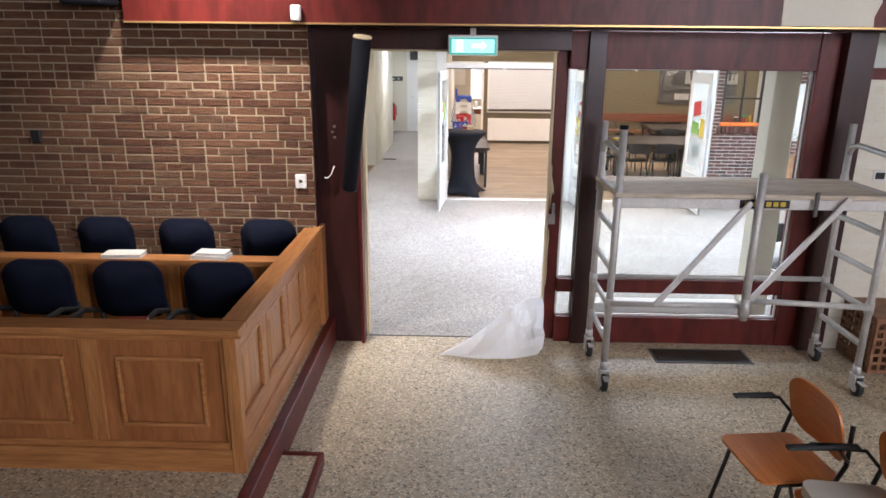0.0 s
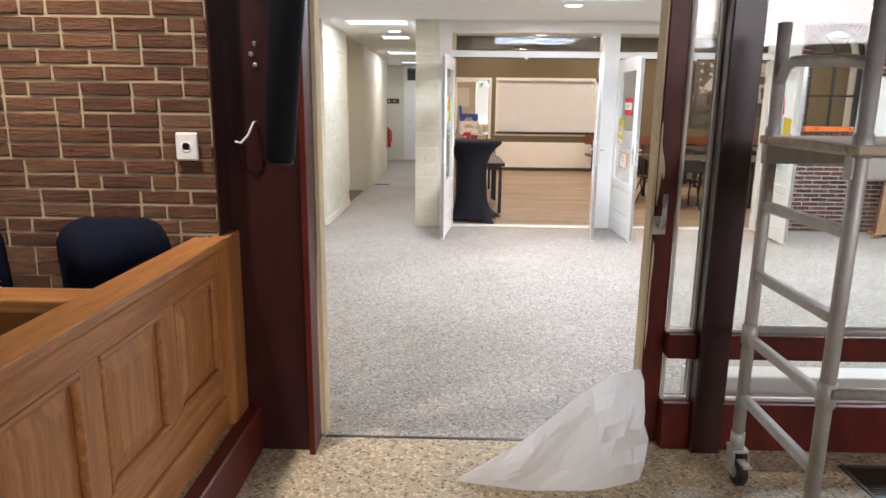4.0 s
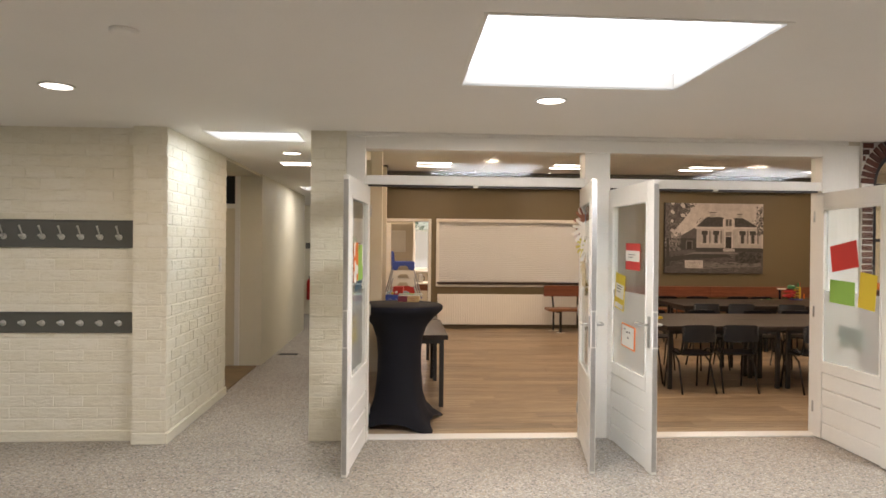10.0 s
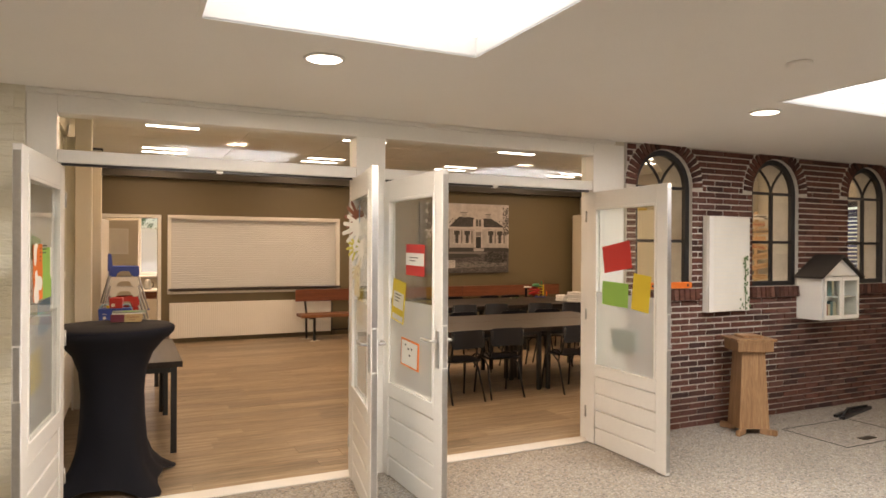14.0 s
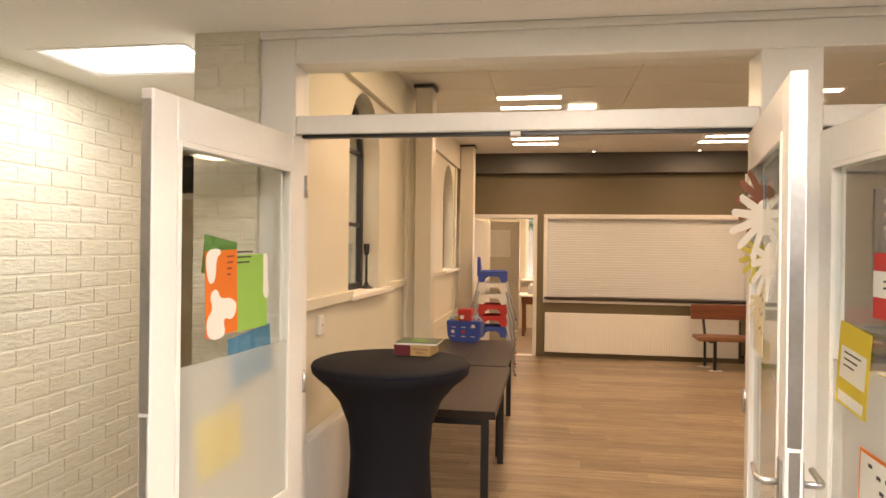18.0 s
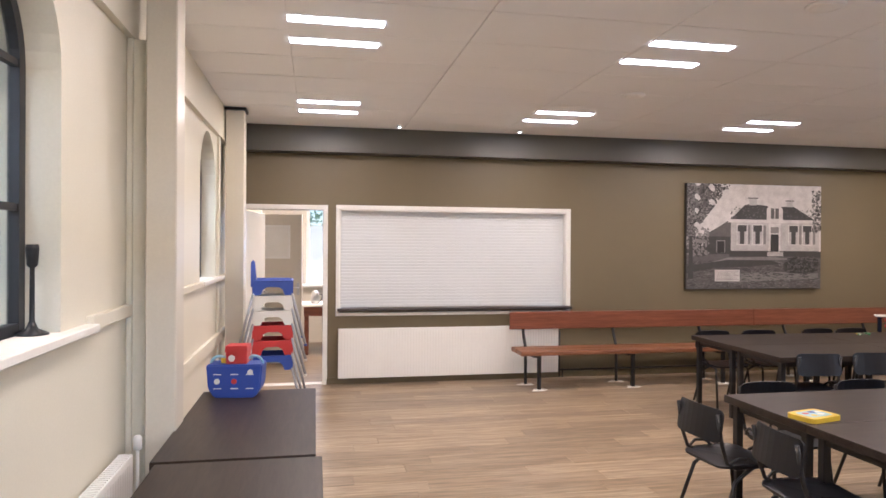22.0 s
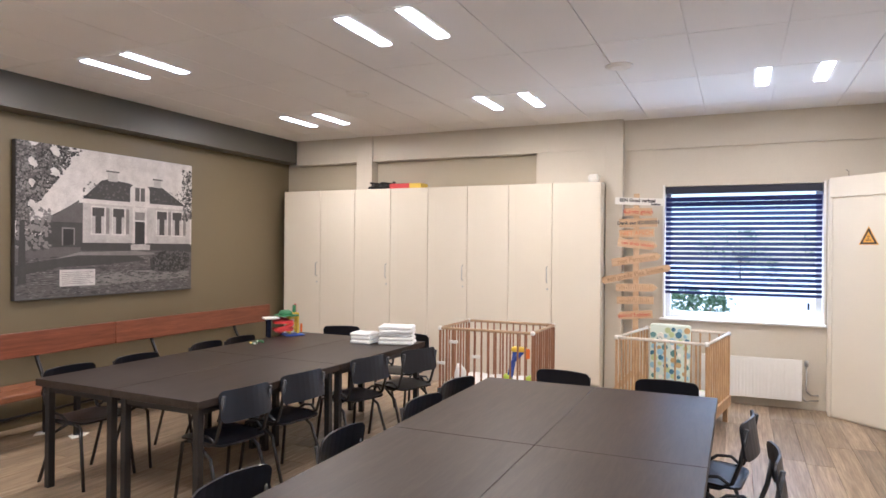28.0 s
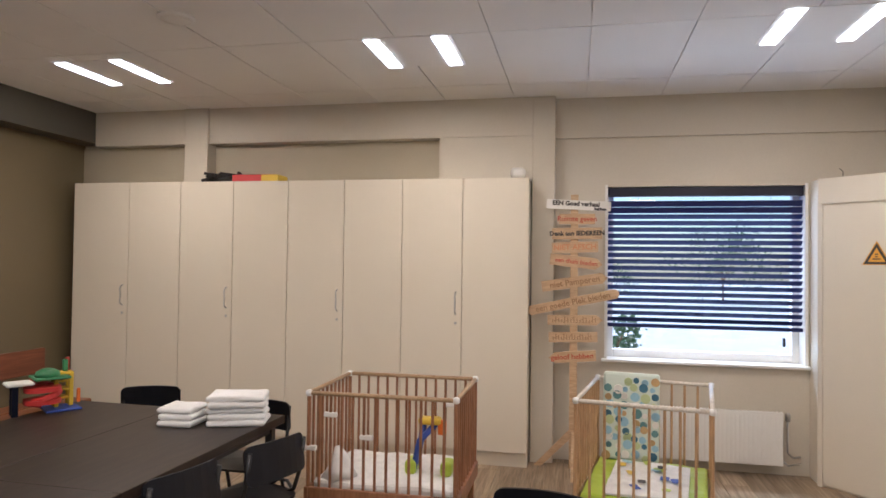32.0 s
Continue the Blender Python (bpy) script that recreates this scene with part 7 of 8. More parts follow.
struct("baseboard_west", box(-0.5, -0.485, 10.66, 17.8, 0, 0.09, 0.003), CREAM, "cream skirting board", "baseboard")
struct("baseboard_back", box(0.55, 8.94, 17.785, 17.8, 0, 0.075, 0.003), OLIVE, "olive painted skirting board", "baseboard")
for (a, c), z0, crown in ((LN[0], 1.30, 2.64), (LN[1], 1.33, 2.62)):
    arched_window(pose(-0.64, (a + c) / 2, 0, 0, 0, 90), c - a, z0, crown, "black iron arched window at the back of a deep cream niche", (0.345, 0.73))
    struct("niche_sill", box(-0.62, -0.445, a - 0.05, c + 0.28, z0 - 0.03, z0 + 0.004, 0.004), WHITE_MATT, "white painted window sill in the niche", "window sill")
holder = thing("candlestick", "tall slim black candlestick on the niche sill", "candlestick", pose(-0.575, 12.53, 1.304))
part("stand", lathe([(0.055, 0), (0.055, 0.006), (0.02, 0.022), (0.009, 0.05), (0.008, 0.24), (0.018, 0.25), (0.022, 0.31), (0.02, 0.325)], 18), BLACK_METAL, holder)
socket(-0.5, 11.315, 1.19, 90, "white single wall socket below the dado rail")
socket(-0.474, 13.52, 1.40, 90, "white wall socket on the batten")
th = thing("thermostat", "round white thermostat dial on the cream wall", "thermostat", pose(-0.474, 13.52, 1.585, 0, 90, 0))
part("dial", lathe([(0.04, 0), (0.04, 0.02), (0.03, 0.03), (0.028, 0.045)], 20), PLASTIC_WHITE, th)

# cocktail table and what lies on it
ck = thing("cocktail_table", "tall round cocktail table in a stretched black cloth cover", "table", pose(-0.012, 10.986, 0))
bm = bmesh.new()
NS, rings = 40, []
prof = [(0.0, 0.40), (0.03, 0.37), (0.08, 0.315), (0.16, 0.262), (0.28, 0.222), (0.45, 0.198), (0.62, 0.192), (0.76, 0.205), (0.87, 0.245), (0.945, 0.305), (0.985, 0.352), (1.01, 0.377), (1.035, 0.383), (1.052, 0.376), (1.06, 0.36), (1.061, 0.0)]
for z, r in prof:
    ring = []
    for k in range(NS):
        a = 2 * math.pi * k / NS
        f = max(0.0, 1 - z / 0.5)
        star = 1 + f * f * (0.46 * (0.5 + 0.5 * math.cos(4 * a)) ** 4 - 0.22)
        wr = 1 + 0.006 * math.sin(9 * a + z * 14)
        lift = 0.0 if z > 0.12 else 0.06 * (1 - (0.5 + 0.5 * math.cos(4 * a)) ** 2) * (1 - z / 0.12)
        ring.append(bm.verts.new((r * star * wr * math.cos(a), r * star * wr * math.sin(a), z + lift)))
    rings.append(ring)
for p, q in zip(rings, rings[1:]):
    for k in range(NS):
        bm.faces.new((p[k], p[(k + 1) % NS], q[(k + 1) % NS], q[k])).smooth = True
bmesh.ops.remove_doubles(bm, verts=bm.verts, dist=1e-4)
part("cover", bm, BLACK_CLOTH, ck, m=pose(0, 0, 0, 0, 0, 33))
part("seam", lathe([(0.380, 1.040), (0.3825, 1.043), (0.380, 1.046)], 40), NAVY_CLOTH, ck)
part("tabletop", lathe([(0.36, 1.01), (0.36, 1.045)], 32), BLACK_METAL, ck)
part("pole", lathe([(0.03, 0.02), (0.03, 1.01)], 12), STEEL, ck)

TAN_BOX = paint("tan_game_box", (0.50, 0.34, 0.15), 0.5, 80, 0.08, 6, 0.02)
MAROON_BOX = paint("maroon_game_box", (0.16, 0.02, 0.035), 0.5, 80, 0.08, 6, 0.02)
GREEN_COVER = paint("dark_green_cover", (0.06, 0.10, 0.055), 0.35, 60, 0.1, 9, 0.02)
gb = thing("game_box", "maroon and tan board-game box with its title on the side", "game box", pose(0.072, 11.195, 1.0625, 0, 0, -5))
part("box", box(-0.095, 0.095, -0.083, 0.083, 0.0, 0.055, 0.003), TAN_BOX, gb)
part("maroon_end", box(-0.097, -0.01, -0.085, 0.085, 0.002, 0.054, 0.002), MAROON_BOX, gb)
words("Waarheen", 0.018, MAROON, gb, pose(0.043, -0.0835, 0.036, 90))
words("Vader?", 0.016, MAROON, gb, pose(0.043, -0.0835, 0.018, 90))
mg = thing("magazine", "dark green booklet lying on the game box", "booklet", pose(0.085, 11.202, 1.1175, 0, 0, -1))
part("page_block", box(-0.105, 0.105, -0.088, 0.088, 0, 0.010), PAPER, mg)
part("cover", box(-0.107, 0.107, -0.09, 0.09, 0.010, 0.0125), GREEN_COVER, mg)
for k in range(3):
    part("title_bar", box(-0.04, 0.06 - 0.02 * k, -0.05 + k * 0.04, -0.03 + k * 0.04, 0.0125, 0.013), LIME, mg)

# toy boat on the side table
TOY_BLUE = paint("toy_blue", (0.035, 0.075, 0.36), 0.45, 60, 0.05, 6, 0.02)
TOY_RED = paint("toy_red", (0.50, 0.035, 0.03), 0.45, 60, 0.05, 6, 0.02)
TOY_YELLOW = paint("toy_yellow", (0.68, 0.48, 0.03), 0.4, 60, 0.05, 6, 0.02)
TOY_GREEN = paint("toy_green", (0.05, 0.20, 0.08), 0.4, 60, 0.05, 6, 0.02)
TOY_LIME = paint("toy_lime", (0.40, 0.52, 0.04), 0.4, 60, 0.05, 6, 0.02)
LIGHT_BLUE = paint("pale_blue", (0.32, 0.52, 0.64), 0.5, 60, 0.05, 6, 0.02)
ark = thing("toy_boat", "blue felt toy boat with a red cabin on the side table", "toy", pose(-0.045, 14.14, TH, 0, 0, -6))
hull = prism([(-0.165, 0.2), (-0.155, 0.06), (-0.12, 0.0), (0.12, 0.0), (0.155, 0.06), (0.165, 0.2)], "y", -0.085, 0.085)
bmesh.ops.bevel(hull, geom=hull.edges[:], offset=0.008, segments=2, affect="EDGES")
part("hull", hull, TOY_BLUE, ark)
part("cabin", box(-0.055, 0.07, -0.06, 0.06, 0.2, 0.275, 0.004), TOY_RED, ark)
part("cabin_roof", prism([(-0.06, 0.272), (0.075, 0.272), (0.07, 0.31), (-0.055, 0.31)], "y", -0.065, 0.065), TOY_RED, ark)
part("cabin_window", lathe([(0.02, 0), (0.02, 0.003)], 14), PAPER, ark, m=pose(-0.02, -0.06, 0.235, 90))
for s, mt in ((-1, LIGHT_BLUE), (1, LIGHT_BLUE)):
    part("handle", tube(arc_pts(s * 0.105, 0.19, 0.05, 0, 180, 10, 0.0), 0.009, 6), mt, ark)
part("flag", box(-0.09, -0.06, -0.03, 0.03, 0.2, 0.23, 0.003), TOY_YELLOW, ark)
for x, mt in ((-0.10, PAPER), (0.0, TOY_RED), (0.095, PAPER)):
    part("porthole", lathe([(0.017, 0), (0.017, 0.003)], 14), mt, ark, m=pose(x, -0.085, 0.10 if x < 0.09 else 0.155, 90))
for x in (-0.12, -0.02, 0.07):
    for z in (0.055, 0.14):
        part("stitch", box(x, x + 0.045, -0.0875, -0.085, z, z + 0.005), PAPER, ark)

# stacked high chairs
HC = [TOY_BLUE, TOY_RED, TOY_RED, PLASTIC_WHITE, PLASTIC_WHITE, TOY_BLUE]
GREY_LEG = paint("silver_grey_leg", (0.34, 0.35, 0.37), 0.4, 60, 0.06, 6, 0.02, metal=0.4)
for k, mt in enumerate(HC):
    z = 0.60 + 0.14 * k
    top = k == 5
    h = thing("high_chair", ("blue", "red", "red", "white", "white", "blue")[k] + " plastic high chair with grey tube legs in a stack", "high chair", pose(0.02, 16.46, 0, 0, 0, 4), "stacked high chairs")
    bm = bmesh.new()
    yo, outer, inner = 0.17, [], []
    for s in (-1, 1):
        arch = [(x, z - 0.135 + 0.085 * math.sqrt(max(0, 1 - (x / 0.11) ** 2))) for x in [-0.11 + 0.022 * i for i in range(11)]]
        poly = [(-0.175, z), (-0.185, z - 0.135), (-0.11, z - 0.135)] + arch[1:-1] + [(0.11, z - 0.135), (0.185, z - 0.135), (0.175, z)]
        add_prism(bm, poly, "y", s * yo - 0.006, s * yo + 0.006)
        add_box(bm, s * 0.18 - 0.006, s * 0.18 + 0.006, -yo, yo, z - 0.135, z)
    add_box(bm, -0.18, 0.18, -yo, yo, z - 0.06, z - 0.052)
    part("seat_shell", bm, mt, h)
    if top:
        bm = bmesh.new()
        add_prism(bm, [(-0.20, z - 0.06), (-0.185, z - 0.06), (-0.15, z + 0.02), (-0.165, z + 0.17), (-0.185, z + 0.19), (-0.2, z + 0.17)], "y", -0.15, 0.15)
        part("backrest", bm, mt, h)
        part("rim", tube([(-0.15, -yo, z), (0.17, -yo, z), (0.185, 0, z), (0.17, yo, z), (-0.15, yo, z)], 0.013, 6), mt, h)
    for sx in (-1, 1):
        for sy in (-1, 1):
            foot = 0.14 * k
            leg = part("leg", tube([(sx * 0.165, sy * 0.155, z - 0.08), (sx * 0.295, sy * 0.29, foot + 0.015)], 0.012, 8), GREY_LEG, h)
            part("foot_cap", tube([(sx * 0.294, sy * 0.289, foot + 0.017), (sx * 0.297, sy * 0.293, foot)], 0.014, 8), mt, leg)

# kitchen seen through the back door
kd = thing("kitchen_door_frame", "white painted door frame in the olive wall", "door frame", kind="structure")
for q in ((-0.49, -0.44, 17.785, 17.97, 0, 2.05), (0.505, 0.56, 17.785, 17.97, 0, 2.05), (-0.49, 0.56, 17.785, 17.97, 2.05, 2.105)):
    part("frame", box(*q, 0.004), WHITE, kd)
part("threshold", box(-0.44, 0.505, 17.80, 17.95, 0.0, 0.008), WHITE_MATT, kd)
kl = thing("kitchen_door_leaf", "white kitchen door standing open", "door", pose(-0.43, 17.97, 0, 0, 0, 78), kind="structure")
part("leaf", box(0, 0.88, -0.02, 0.02, 0.01, 2.04, 0.003), WHITE, kl)
part("handle", tube([(0.82, -0.02, 1.03), (0.82, -0.07, 1.03), (0.72, -0.07, 1.03)], 0.01), STEEL, kl)
BEIGE_DOOR = paint("beige_door_paint", (0.60, 0.55, 0.45), 0.4, 60, 0.03, 3, 0.02)
kb = thing("store_door", "beige door with a small frosted window, handle in steel", "door", pose(-0.62, 19.35, 0, 0, 0, -6), kind="structure")
part("leaf", box(0, 0.86, 0, 0.04, 0.005, 2.06, 0.003), BEIGE_DOOR, kb)
bm = bmesh.new()
for q in ((0.22, 0.70, 1.45, 1.475), (0.22, 0.70, 1.885, 1.91), (0.22, 0.245, 1.475, 1.885), (0.675, 0.70, 1.475, 1.885)):
    add_box(bm, q[0], q[1], -0.012, 0, q[2], q[3])
part("window_bead", bm, WHITE, kb)
part("window_pane", box(0.245, 0.675, -0.004, 0.0, 1.475, 1.885), PAPER, kb)
part("handle_plate", box(0.79, 0.83, -0.006, 0, 0.95, 1.12, 0.002), STEEL, kb)
part("handle", tube([(0.81, 0, 1.05), (0.81, -0.05, 1.05), (0.71, -0.05, 1.05)], 0.01), STEEL, kb)
kt = thing("kitchen_table", "brown wooden kitchen table with a pale top", "table", pose(0.75, 20.3, 0))
part("tabletop", box(-0.55, 0.6, -0.35, 0.35, 0.72, 0.75, 0.004), WHITE_MATT, kt)
part("apron", box(-0.5, 0.55, -0.31, 0.31, 0.58, 0.72), BENCH_RED, kt)
for x in (-0.46, 0.5):
    for y in (-0.28, 0.28):
        part("leg", box(x - 0.03, x + 0.03, y - 0.03, y + 0.03, 0, 0.58, 0.004), BENCH_RED, kt)
jug = thing("coffee_pot", "steel coffee pot on the kitchen table", "coffee pot", pose(0.42, 20.2, 0.75))
part("body", lathe([(0.06, 0), (0.07, 0.03), (0.055, 0.16), (0.03, 0.2)], 16), STEEL, jug)
part("handle", tube([(0.05, 0, 0.15), (0.1, 0, 0.13), (0.1, 0, 0.06), (0.06, 0, 0.03)], 0.008), BLACK_METAL, jug)
kw = thing("kitchen_window", "white framed kitchen window with a blind and greenery outside", "window", pose(0.63, 21.3, 0), kind="structure")
for q in ((-0.37, -0.31, 0.98, 2.35), (0.31, 0.37, 0.98, 2.35), (-0.31, 0.31, 0.98, 1.05), (-0.31, 0.31, 2.29, 2.35)):
    part("window_frame", box(q[0], q[1], 0.02, 0.08, q[2], q[3], 0.004), WHITE, kw)
part("sill", box(-0.42, 0.42, -0.12, 0.02, 0.94, 0.98, 0.004), WHITE_MATT, kw)
part("pane", box(-0.31, 0.31, 0.045, 0.05, 1.97, 2.29), GLASS, kw).visible_shadow = False
part("frosted_pane", box(-0.31, 0.31, 0.045, 0.05, 1.05, 1.97), FROST, kw, "milky film on the lower glass").visible_shadow = False

# window with blind in the east wall
NAVY_SLAT = paint("navy_blind_slat", (0.010, 0.016, 0.10), 0.4, 40, 0.06, 4, 0.02)
NAVY_RAIL = paint("dark_navy_rail", (0.006, 0.007, 0.022), 0.55, 40, 0.06, 4, 0.02)
ew = thing("window_east", "white framed window with a reveal and sill", "window", pose(8.96, 12.12, 0), kind="structure")
for q in ((-0.75, -0.69, 0.845, 2.255), (0.69, 0.75, 0.845, 2.255), (-0.69, 0.69, 0.845, 0.915), (-0.69, 0.69, 2.19, 2.255)):
    part("window_frame", box(0.13, 0.19, q[0], q[1], q[2], q[3], 0.004), WHITE, ew)
part("pane", box(0.16, 0.166, -0.69, 0.69, 0.915, 2.19), GLASS, ew).visible_shadow = False
part("sill", box(-0.045, 0.13, -0.79, 0.79, 0.825, 0.85, 0.005), WHITE, ew)
part("reveal", box(-0.012, 0.13, -0.765, -0.744, 0.851, 2.27), WHITE, ew)
part("reveal", box(-0.012, 0.13, 0.744, 0.765, 0.851, 2.27), WHITE, ew)
part("catch", box(0.11, 0.13, -0.64, -0.62, 0.98, 1.05, 0.003), BLACK_METAL, ew)
bl = thing("venetian_blind", "navy blue venetian blind lowered over most of the window", "blind", pose(9.0, 12.12, 0), )
part("head_rail", box(-0.03, 0.025, -0.738, 0.738, 2.175, 2.25, 0.004), NAVY_RAIL, bl, "darker navy head rail")
part("bottom_rail", box(-0.025, 0.025, -0.738, 0.738, 1.11, 1.14, 0.004), NAVY_SLAT, bl)
for k in range(19):
    part("slat", box(-0.025, 0.025, -0.738, 0.738, -0.0013, 0.0013), NAVY_SLAT, bl, m=pose(0, 0, 1.172 + k * 0.0525, 0, 43 if k < 17 else 74, 0))
for y in (-0.5, 0.0, 0.5):
    part("ladder_cord", box(-0.027, -0.025, y - 0.001, y + 0.001, 1.12, 2.2), NAVY_SLAT, bl)
# beams and pillars of the east wall
struct("pillar_east", box(8.825, 8.96, 13.29, 13.475, 0, 2.99, 0.005), CREAM2, "warm grey painted pillar beside the cupboards", "pillar")
struct("pillar_east_far", box(8.80, 8.96, 16.40, 16.63, 2.3, 2.99, 0.005), CREAM2, "warm grey painted pillar above the cupboards", "pillar")
struct("beam_east", box(8.83, 8.96, 13.475, 17.585, 2.67, 2.99), CREAM2, "shallow warm grey beam above the cupboards", "beam")
struct("beam_east_near", box(8.93, 8.96, 10.74, 13.29, 2.66, 2.99), CREAM2, "shallow warm grey beam above the window", "beam")
struct("wall_panel_east", box(8.836, 8.96, 13.475, 14.258, 2.3, 2.669), CREAM2, "raised wall panel above the cupboards", "wall")
KHAKI = paint("khaki_recess_paint", (0.46, 0.41, 0.30), 0.6, 90, 0.05, 1.5, 0.05)
struct("recess_panel_east", box(8.945, 8.962, 14.26, 16.398, 2.3, 2.668), KHAKI, "darker khaki painted recess above the cupboards", "wall")
struct("recess_panel_east_far", box(8.945, 8.962, 16.632, 17.8, 2.3, 2.668), KHAKI, "darker khaki painted recess above the cupboards", "wall")
# diagonal corner closet
cc = thing("corner_closet", "tall cream corner closet with a flush door", "closet")
part("carcass", prism([(8.955, 11.34), (8.76, 11.34), (8.16, 10.76), (8.955, 10.76)], "z", 0.0, 2.275), MELAMINE, cc)
ang = math.degrees(math.atan2(11.34 - 10.76, 8.76 - 8.16))
mm = pose(8.16, 10.76, 0, 0, 0, ang)
ln = math.hypot(0.6, 0.58)
part("door", box(0.03, ln - 0.04, 0.0, 0.02, 0.02, 2.07, 0.002), MELAMINE, cc, m=mm)
part("fascia", box(0.0, ln, 0.0, 0.018, 2.085, 2.275, 0.002), MELAMINE, cc, m=mm)
part("stile", box(ln - 0.037, ln, 0.0, 0.022, 0.0, 2.083, 0.002), MELAMINE, cc, m=mm)
wt = thing("warning_sign", "small orange-yellow triangular warning sign with a black border", "sign", mm @ pose(0.43, 0.021, 1.70, 0, 0, 180))
SIGN_YELLOW = paint("warning_sign_yellow", (0.72, 0.36, 0.03), 0.5, 80, 0.04, 5, 0.01)
part("rim", prism([(-0.095, -0.062), (0.095, -0.062), (0.0, 0.105)], "y", -0.0015, 0), SIGN_YELLOW, wt)
part("border", prism([(-0.084, -0.056), (0.084, -0.056), (0.0, 0.091)], "y", -0.0025, -0.0015), INK, wt, "black triangular border")
part("face", prism([(-0.056, -0.041), (0.056, -0.041), (0.0, 0.057)], "y", -0.0035, -0.0025), SIGN_YELLOW, wt)
for w, z in ((0.010, 0.012), (0.008, -0.005), (0.026, -0.021)):
    part("text_line", box(-w, w, -0.0041, -0.0035, z - 0.004, z + 0.004), INK, wt)
hk = thing("wall_hook", "tiny dark hook on top of the corner closet", "hook", pose(8.7, 11.2, 2.275))
part("wire", tube([(0, 0, 0), (0, 0, 0.05), (0.01, 0.02, 0.07)], 0.003, 5), BLACK_METAL, hk)

# on top of the cupboards
gbx = thing("game_boxes", "flat red and yellow game box on the cupboard", "box", pose(8.76, 15.85, 2.30, 0, 0, 92))
part("box", box(-0.2, 0.22, -0.1, 0.1, 0, 0.06, 0.003), TOY_RED, gbx)
part("yellow_end", box(-0.205, -0.05, -0.102, 0.102, 0.002, 0.058), TOY_YELLOW, gbx)
sbk = thing("black_bundle", "black folded netting beside the game box on the cupboard", "bundle", pose(8.78, 16.22, 2.30))
bm = bmesh.new()
rng = random.Random(9)
for k in range(9):
    pts = [(rng.uniform(-0.08, 0.08), -0.2 + 0.1 * i + rng.uniform(-0.03, 0.03), 0.02 + rng.uniform(0, 0.07)) for i in range(5)]
    add_tube(bm, pts, 0.014, 6)
part("netting", bm, RUBBER, sbk)
wht = thing("white_fan_heater", "small rounded white appliance on the end of the cupboards", "appliance", pose(8.72, 13.58, 2.30))
part("body", box(-0.05, 0.05, -0.06, 0.06, 0, 0.09, 0.03, 3), PLASTIC_WHITE, wht)

# folded towels
TOWEL = paint("white_towelling", (0.78, 0.78, 0.77), 0.95, 500, 0.06, 14, 0.5)
def folded(x, y, z, w, d, h, n, rot, label):
    for k in range(n):
        t = thing("towel", label, "towel", pose(x + 0.011 * ((k * 7) % 3 - 1), y + 0.008 * ((k * 4) % 3 - 1), z + k * h, 0, 0, rot + 1.8 * ((k * 5) % 4 - 1.5)), "folded towels")
        bm = box(-w / 2, w / 2, -d / 2, d / 2, 0.0005, h - 0.0005, h * 0.42, 3)
        bmesh.ops.subdivide_edges(bm, edges=[e for e in bm.edges if e.calc_length() > 0.08], cuts=3)
        for v in bm.verts:
            q = noise.noise(Vector((v.co.x * 14, v.co.y * 14, k * 3.1)))
            v.co.z += 0.007 * q * (1 if v.co.z > h * 0.3 else 0)
            v.co.x += 0.010 * noise.noise(Vector((v.co.y * 9, k * 2.3, 0.5)))
            v.co.y += 0.010 * noise.noise(Vector((v.co.x * 9, k * 1.7, 3.5)))
        part("cloth", bm, TOWEL, t)


folded(6.78, 14.95, TH, 0.21, 0.31, 0.033, 5, 20, "folded white towel in a pile on the dark table")
folded(6.69, 15.235, TH, 0.2, 0.2, 0.033, 3, 4, "folded white towel leaning beside the pile on the table")
lid = thing("activity_tablet", "yellow plastic toy tray with a coloured picture on the table", "toy", pose(3.08, 13.06, TH, 0, 0, 14))
part("tray", prism(round_rect(0.23, 0.17, 0.03), "z", 0, 0.025), TOY_YELLOW, lid)
part("picture", prism(round_rect(0.16, 0.11, 0.015), "z", 0.025, 0.0265), LIGHT_BLUE, lid)
for k, (x, y, mt) in enumerate(((-0.04, 0.02, TOY_RED), (0.03, -0.02, PAPER), (0.02, 0.03, TOY_BLUE), (-0.03, -0.025, TOY_YELLOW), (0.055, 0.02, PAPER))):
    part("shape", prism(round_rect(0.035, 0.03, 0.01, 3, x, y), "z", 0.0265, 0.0275), mt, lid)

# toy garage
tg = thing("toy_garage", "colourful plastic toy garage with a red spiral ramp on the table", "toy", pose(6.80, 16.10, TH, 0, 0, 55))
part("base", box(-0.06, 0.13, -0.09, 0.10, 0, 0.012, 0.004), TOY_BLUE, tg)
for x, y in ((0.10, -0.05), (0.10, 0.03), (0.04, -0.05), (0.04, 0.03)):
    part("tower_post", box(x - 0.012, x + 0.012, y - 0.012, y + 0.012, 0.015, 0.21, 0.003), TOY_YELLOW, tg)
for z in (0.06, 0.11, 0.16, 0.205):
    part("tower_floor", box(0.03, 0.115, -0.062, 0.042, z, z + 0.012), TOY_YELLOW, tg)
part("ramp", tube([(0.0 + 0.075 * math.cos(a), 0.1 + 0.075 * math.sin(a), 0.03 + 0.02 * a) for a in [0.35 * i for i in range(22)]], 0.02, 6), TOY_RED, tg, "red spiral ramp")
for z in (0.055, 0.125):
    part("ramp_deck", prism(round_rect(0.17, 0.19, 0.07, 6, 0.0, 0.11), "z", z, z + 0.026), TOY_RED, tg, "red curved ramp deck")
part("roof_deck", box(-0.06, 0.12, -0.03, 0.16, 0.19, 0.205, 0.005), TOY_GREEN, tg)
part("roof_dome", lathe([(0.07, 0.205), (0.06, 0.235), (0.03, 0.25)], 14, 0.02, 0.08), TOY_GREEN, tg)
